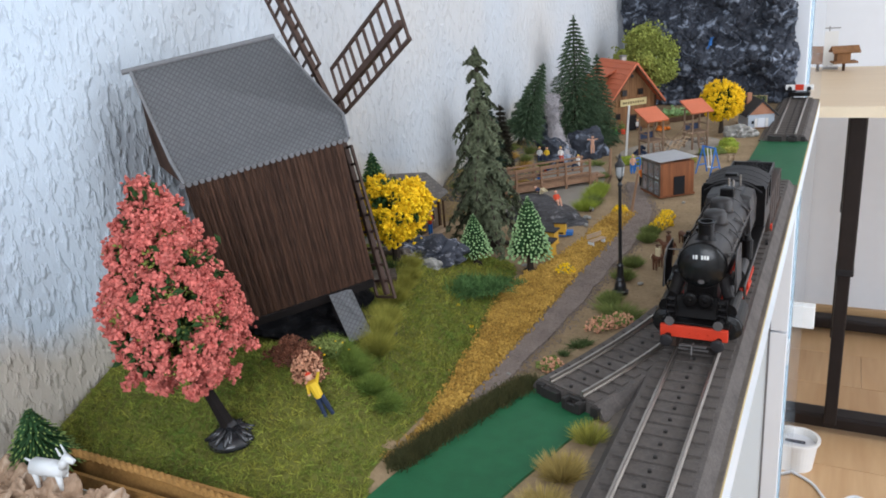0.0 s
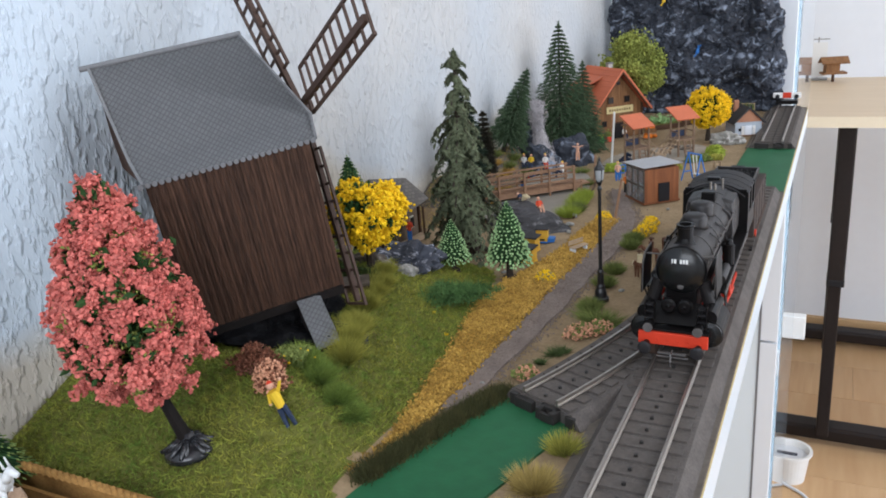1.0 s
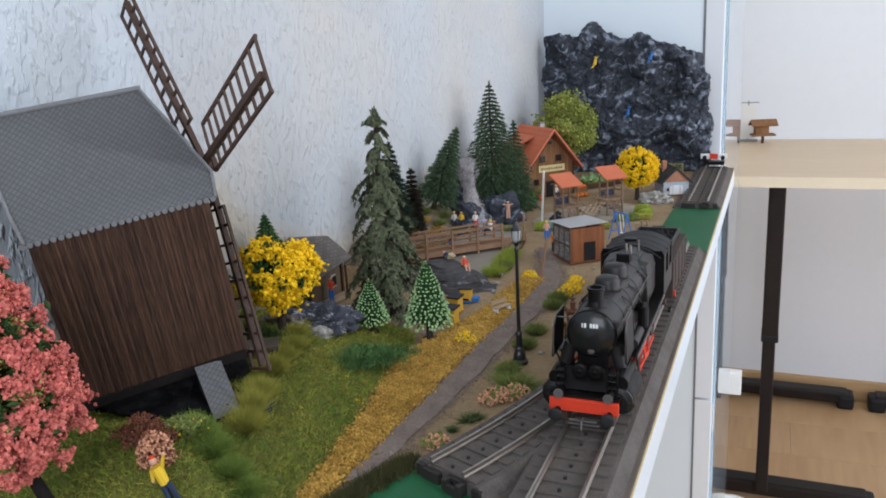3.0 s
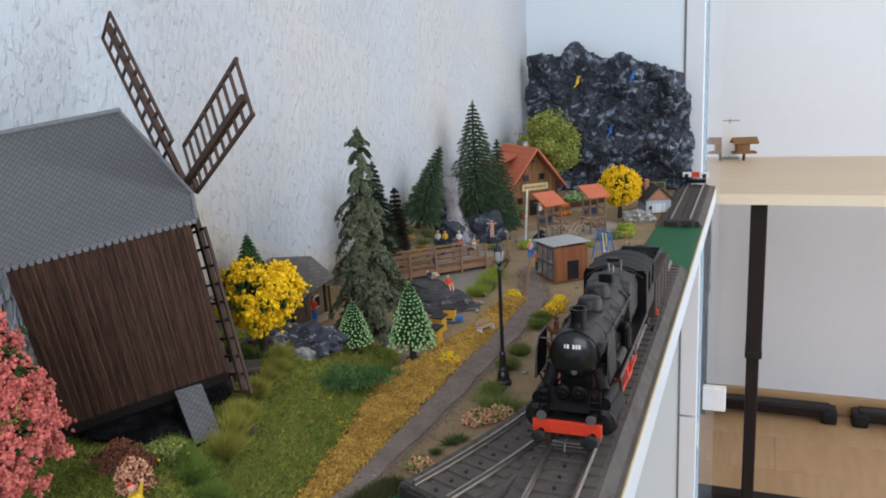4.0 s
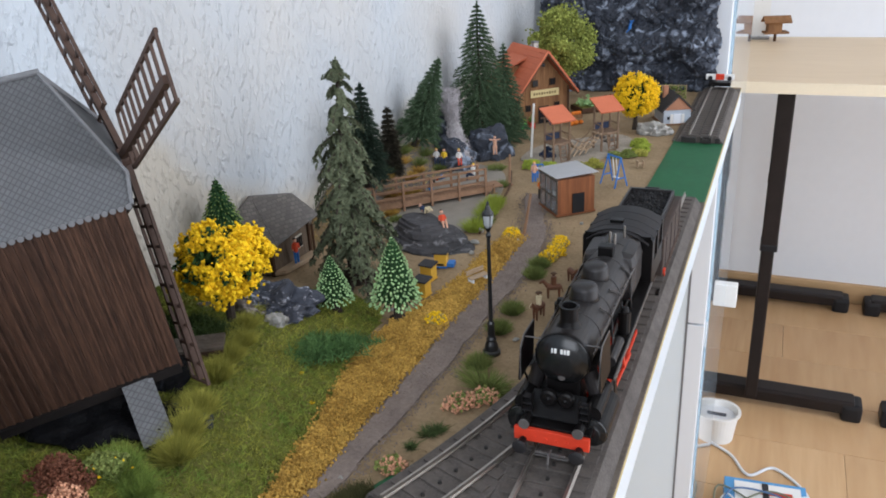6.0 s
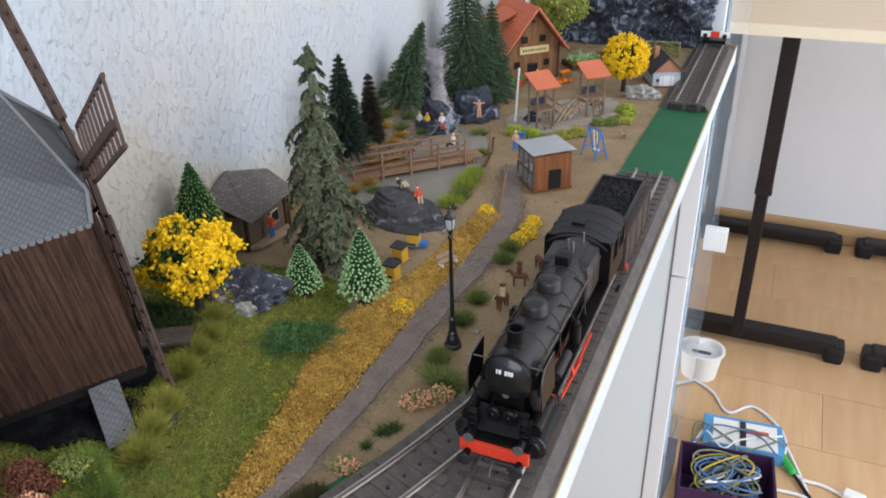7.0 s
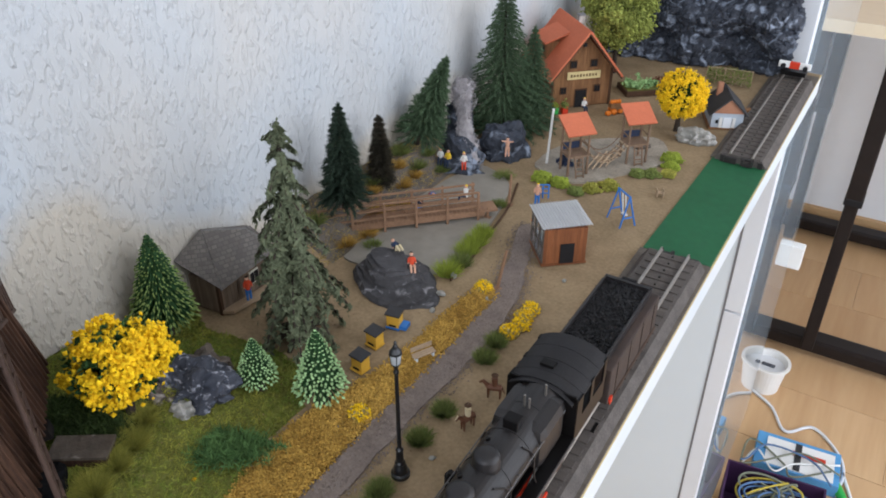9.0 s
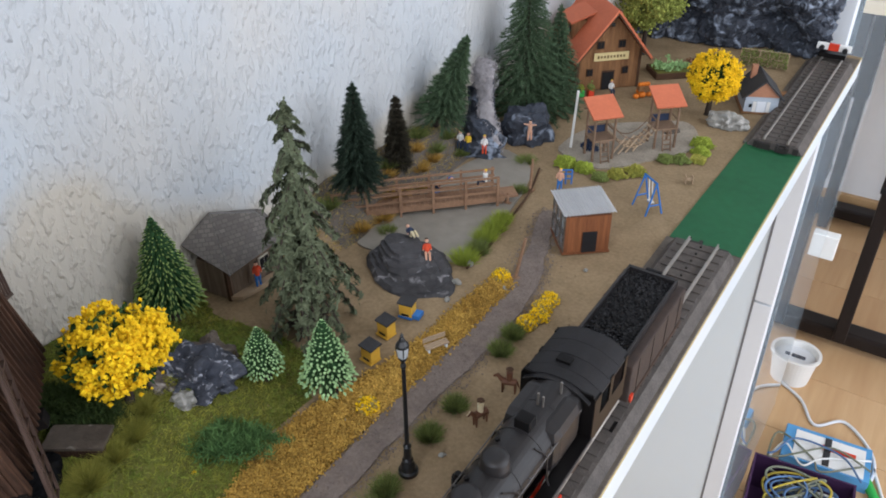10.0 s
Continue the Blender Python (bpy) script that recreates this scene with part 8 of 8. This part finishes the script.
part("end", boxed(0.0010, 0.0105, 0.0098, 0.0112, 0, 0.0047), M["mill_wood"], t)

# garden: planters, trellis, barrow, pumpkins
for x, y, rot, w, d, high in ((-0.1610, 0.8640, 40, 0.034, 0.026, 0.0150), (-0.1420, 0.8830, 40, 0.026, 0.016, 0.0120)):
    t = thing("planter_bed", at(x, y, 0, rot), "raised timber planter bed with green leaves", "planter", "planter beds")
    part("frame", boxed(w, d, 0.0050, 0, 0, 0.0026, bevel=0.0004), M["house_beam"], t)
    part("soil", boxed(w - 0.003, d - 0.003, 0.0010, 0, 0, 0.0052), M["soil"], t)
    head = np.stack([RNG.uniform(-w * 0.40, w * 0.40, 26), RNG.uniform(-d * 0.38, d * 0.38, 26), RNG.uniform(0.0060, high * 0.8, 26)], 1)
    p = np.repeat(head, 26, 0) + RNG.normal(0, 0.0014, (676, 3))     # leafy heads
    v, f = flakes(p, 0.0013)
    raw("leafage", v, f, M["tip"] if x < -0.155 else M["rust"], t)
t = thing("trellis", at(-0.0960, 0.9220, 0, 8), "thin wooden bean trellis grown with green leaves", "trellis")
for k in range(6):
    part("cane", rodded((-0.0200 + k * 0.008, 0, 0), (-0.0200 + k * 0.008, 0, 0.0155), 0.0005, seg=5), M["porch"], t)
for z in (0.008, 0.0150):
    part("rail", rodded((-0.0205, 0, z), (0.0205, 0, z), 0.0004, seg=5), M["porch"], t)
p = np.stack([RNG.uniform(-0.02, 0.02, 900), RNG.normal(0, 0.0022, 900), RNG.uniform(0.001, 0.0155, 900)], 1)
v, f = flakes(p, 0.0010)
raw("leafage", v, f, M["tuft_dark"], t)
t = thing("wheelbarrow", at(-0.0640, 0.8580, 0, 40), "small orange wheelbarrow beside the shed", "wheelbarrow")
part("tray", boxed(0.0090, 0.0060, 0.0030, 0, 0, 0.0040, bevel=0.0006), M["house_wood"], t)
part("wheel", rodded((0.0055, -0.0006, 0.0018), (0.0055, 0.0006, 0.0018), 0.0018, seg=12), M["plug_black"], t)
for s in (-1, 1):
    part("handle", rodded((0.0020, s * 0.0020, 0.0030), (-0.0085, s * 0.0026, 0.0036), 0.0005, seg=5), M["house_beam"], t)
for k, (x, y, r) in enumerate(((-0.1620, 0.8010, 0.0032), (-0.1665, 0.8070, 0.0028), (-0.1615, 0.8075, 0.0026), (-0.1650, 0.7960, 0.0026), (-0.1580, 0.8060, 0.0024))):
    bm = bmesh.new()
    bmesh.ops.create_uvsphere(bm, u_segments=16, v_segments=8, radius=1)
    for v_ in bm.verts:
        q = 1 + 0.07 * math.cos(8 * math.atan2(v_.co.y, v_.co.x))
        v_.co = Vector((v_.co.x * q * r, v_.co.y * q * r, v_.co.z * r * 0.8))
    ob = tagged(part("pumpkin", bm, M["orange"], smooth=True), "orange pumpkin in a heap by the house", "pumpkin", "pumpkins")
    ob.matrix_world = at(x, y, r * 0.75 + (0.0042 if k == 2 else 0.0))
t = thing("market_stand", at(-0.1620, 0.8035, 0.0055, 45), "stacked crate of orange pumpkins by the house", "crate")
part("crate_box", boxed(0.0100, 0.0060, 0.0040, 0, 0, 0.0020), M["house_wood"], t)
for k in range(4):
    bm = bmesh.new()
    bmesh.ops.create_icosphere(bm, subdivisions=2, radius=0.0019, matrix=Matrix.Translation((-0.0035 + k * 0.0023, 0, 0.0050)))
    part("produce", bm, M["orange"], t, smooth=True)
for x, y, key in ((-0.1985, 0.7800, "red"), (-0.2055, 0.7760, "bush_lime"), (-0.2000, 0.7830, "red")):
    t = thing("flower_tub", at(x, y, 0, 45), "small flower tub in front of the farm house", "flower tub", "flower tubs")
    part("tub", boxed(0.0050, 0.0045, 0.0055, 0, 0, 0.0028, bevel=0.0004), M["red"] if key == "red" else M["green_plastic"], t)
    p = RNG.normal(0, 0.0014, (50, 3)) + [0, 0, 0.0072]
    v, f = lumps(p, 0.0008)
    raw("bloom", v, f, M["tuft_dark"] if key == "red" else M["bush_lime"], t)


# ---- tiny painted figurines: one plain mesh each ----
def figurine(m, top, legs, label, cap="skin", pose_kind="stand", group="figurines"):
    mats = [M[top], M[legs], M["skin"], M[cap]]
    bm = bmesh.new()

    def add(slot, fn, *a, **k):
        old = set(bm.faces)
        fn(bm, *a, **k)
        for f_ in bm.faces:
            if f_ not in old:
                f_.material_index = slot

    hip = 0.0092 if pose_kind != "sit" else 0.0022
    for s in (-1, 1):
        if pose_kind == "sit":
            add(1, rod, (s * 0.0011, 0, hip), (s * 0.0013, -0.0052, hip + 0.0006), 0.0011, 0.0009, 7)
            add(1, rod, (s * 0.0013, -0.0052, hip + 0.0006), (s * 0.0013, -0.0060, -0.0025), 0.0009, 0.0007, 7)
        else:
            add(1, rod, (s * 0.0014, s * 0.0006, 0.0), (s * 0.0010, 0, hip), 0.0008, 0.0012, 7)
        up = 0.0055 if pose_kind == "wave" and s > 0 else -0.0045
        out = 0.0052 if (pose_kind == "wave" and s > 0) or pose_kind == "spread" else 0.0028
        if pose_kind == "spread":
            up = 0.001
        add(0, rod, (s * 0.0020, 0, hip + 0.0058), (s * out, -0.001, hip + 0.0058 + up * 0.75), 0.0008, 0.0006, 6)
        add(2, bmesh.ops.create_icosphere, subdivisions=1, radius=0.0007, matrix=Matrix.Translation((s * out, -0.001, hip + 0.0058 + up * 0.8)))
    add(0, rod, (0, 0, hip - 0.0004), (0, 0, hip + 0.0064), 0.0017, 0.0021, 9)
    add(2, bmesh.ops.create_icosphere, subdivisions=2, radius=0.00145, matrix=Matrix.Translation((0, 0, hip + 0.0086)))
    add(3, bmesh.ops.create_icosphere, subdivisions=1, radius=0.00135, matrix=Matrix.Translation((0, 0.0003, hip + 0.0094)))
    ob = part("figurine", bm, mats)
    ob.matrix_world = m @ Matrix.Diagonal((0.8, 0.8, 0.8, 1))
    return tagged(ob, label, "figurine", group)


figurine(pose(-0.1590, 0.2015, hill(-0.159, 0.2015) - 0.0004, 0, -20, 20) @ Matrix.Scale(1.18, 4), "shirt_yellow", "navy", "painted figurine in a yellow coat with one arm raised", "red", "wave")
figurine(at(-0.2390, 0.4360, 0.0028, 60), "shirt_red", "blue", "painted figurine in a red coat on the cabin porch", "bark")
figurine(pose(-0.1735, 0.5035, 0.0078, -22, 0, 40), "shirt_red", "skin", "painted figurine in red sitting on the slate", "bark", "sit")
figurine(pose(-0.1860, 0.5080, 0.0125, -62, 0, 60), "navy", "cream", "painted figurine resting on the slate", "bark", "sit")
figurine(at(-0.1830, 0.5830, 0.0145, -60), "shirt_white", "navy", "fair-haired painted figurine on the footbridge rail", "shirt_yellow", "sit")
figurine(pose(-0.2110, 0.5840, 0.0100, 65, 0, 40), "blue", "shirt_red", "painted figurine lying on the footbridge", "skin", "stand")
figurine(pose(-0.2125, 0.5690, 0.0090, 55, 0, 60), "navy", "blue", "painted figurine leaning on the footbridge", "bark", "sit")
figurine(at(-0.2330, 0.6330, 0.0088, 20), "shirt_white", "navy", "painted angler figurine sitting on the rocks", "shirt_yellow", "sit")
figurine(at(-0.2265, 0.6330, 0.0090, 10), "shirt_yellow", "navy", "painted angler figurine in yellow on the rocks", "bark", "sit")
figurine(at(-0.2150, 0.6360, 0.0085, 30), "shirt_white", "shirt_red", "painted figurine in white and red by the waterfall", "shirt_yellow", "sit")
figurine(at(-0.1965, 0.6690, 0.0060, 20), "skin", "skin", "painted bather figurine on the rounded rock", "bark", "spread")
figurine(at(-0.1500, 0.6240, 0.0004, 20), "skin", "blue", "fair-haired painted figurine behind the hut", "shirt_yellow")
figurine(at(-0.1850, 0.7900, 0.0040, 45), "shirt_white", "navy", "painted figurine seated in front of the farm house", "shirt_yellow", "sit")
figurine(at(-0.1345, 0.5880, 0.0004, 20), "orange", "plug_black", "painted figurine in orange beside the hut", "orange")


def horse(m, label, rider=None):
    bm = bmesh.new()
    rod(bm, (0, -0.0038, 0.0072), (0, 0.0040, 0.0072), 0.0021, 0.0020, 10)
    for x in (-0.0011, 0.0011):
        for y in (-0.0034, 0.0034):
            rod(bm, (x, y, 0), (x, y, 0.0068), 0.0005, 0.0009, 6)
    rod(bm, (0, -0.0036, 0.0078), (0, -0.0064, 0.0112), 0.0015, 0.0010, 8)
    rod(bm, (0, -0.0060, 0.0114), (0, -0.0086, 0.0098), 0.0010, 0.0006, 7)
    rod(bm, (0, 0.0042, 0.0080), (0, 0.0058, 0.0035), 0.0006, 0.0003, 5)
    mats = [M["horse"]]
    if rider:
        k = len(bm.faces)
        mats += [M[rider], M["house_beam"]]
        bm.faces.ensure_lookup_table()
        rod(bm, (0, 0, 0.0086), (0, 0, 0.0140), 0.0016, 0.0018, 8)
        bmesh.ops.create_icosphere(bm, subdivisions=1, radius=0.0013, matrix=Matrix.Translation((0, 0, 0.0156)))
        rod(bm, (0, 0, 0.0162), (0, 0, 0.0168), 0.0022, 0.0012, 8)
        for i, f_ in enumerate(bm.faces):
            if i >= k:
                f_.material_index = 1 if i < k + 30 else 2
    ob = part("horse_figurine", bm, mats)
    ob.matrix_world = m @ Matrix.Diagonal((0.85, 0.85, 0.85, 1))
    return tagged(ob, label, "figurine", "horse figurines")


horse(at(-0.0860, 0.4160, 0.0004, -20), "chestnut horse figurine with a rider in cream", "cream")
horse(at(-0.0850, 0.4400, 0.0004, -70), "chestnut horse figurine with a dark rider", "horse")
horse(at(-0.0800, 0.4600, 0.0004, 40), "small brown horse figurine beside the track")

# ---- neighbouring module at the near end: rocks, trim and a white goat ----
trim = thing("braided_trim", at(0, 0, 0), "orange-brown braided trim along the board end", "trim")
bm = bmesh.new()
for s in (0, 1):
    tube(bm, [(-0.262 + 0.0016 * i, 0.1570 - 0.020 * (i / 75) * 0 + 0.0008 * math.sin(i * 1.6 + 3.14 * s), 0.0045 - 0.0006 * math.cos(i * 1.6 + 3.14 * s) + (0.004 if i < 40 else 0.004 * (75 - i) / 35)) for i in range(0, 76)], 0.0011, 6)
part("braid", bm, M["fringe"], trim)
part("ribbon", boxed(0.130, 0.0016, 0.011, -0.199, 0.1588, 0.0025), M["fringe"], trim)
part("ribbon_side", boxed(0.130, 0.0014, 0.010, -0.199, 0.1535, -0.002), M["fringe"], trim)
mod = tagged(part("near_ground", prism(bmesh.new(), [(wall_x(0.0) + 0.001, -0.10), (-0.15, -0.10), (-0.15, 0.150), (wall_x(0.15) + 0.001, 0.150)], -0.003, -0.0005), M["sand"]), "brown ground of the neighbouring module", "ground", kind="structure")
for k, (x, y, sx, sy, sz) in enumerate(((-0.2420, 0.1360, 0.014, 0.010, 0.012), (-0.2250, 0.1330, 0.012, 0.010, 0.013), (-0.2120, 0.1380, 0.010, 0.008, 0.010), (-0.2560, 0.1390, 0.011, 0.009, 0.010), (-0.2300, 0.1180, 0.014, 0.012, 0.012), (-0.2050, 0.1270, 0.010, 0.009, 0.008), (-0.2480, 0.1200, 0.012, 0.012, 0.010))):
    boulder(at(x, y, 0.001, 40 * k), sx, sy, sz, "rock_sand", "crumbled sandy brown rock", 40 + k, 0.7, group="sandy rocks")
g = thing("goat_figurine", at(-0.2290, 0.1345, 0.0125, 100), "white painted goat figurine on the sandy rocks", "figurine")
bm = bmesh.new()
rod(bm, (0, -0.0052, 0.0062), (0, 0.0050, 0.0062), 0.0024, 0.0026, 10)
for x in (-0.0012, 0.0012):
    for y in (-0.0042, 0.0040):
        rod(bm, (x, y, 0), (x, y, 0.0055), 0.0006, 0.0011, 6)
rod(bm, (0, -0.0050, 0.0072), (0, -0.0072, 0.0100), 0.0015, 0.0012, 8)
rod(bm, (0, -0.0066, 0.0106), (0, -0.0098, 0.0092), 0.0014, 0.0008, 8)
for x in (-0.0009, 0.0009):
    rod(bm, (x, -0.0066, 0.0114), (x, -0.0056, 0.0140), 0.0004, 0.0002, 5)
rod(bm, (0, 0.0052, 0.0075), (0, 0.0078, 0.0085), 0.0005, 0.0003, 5)
bpy.data.objects.remove(g)
g = tagged(part("goat_figurine", bm, M["goat"], smooth=True), "white painted goat figurine on the sandy rocks", "figurine")
g.matrix_world = at(-0.2255, 0.1355, 0.0130, 100) @ Matrix.Scale(1.15, 4)
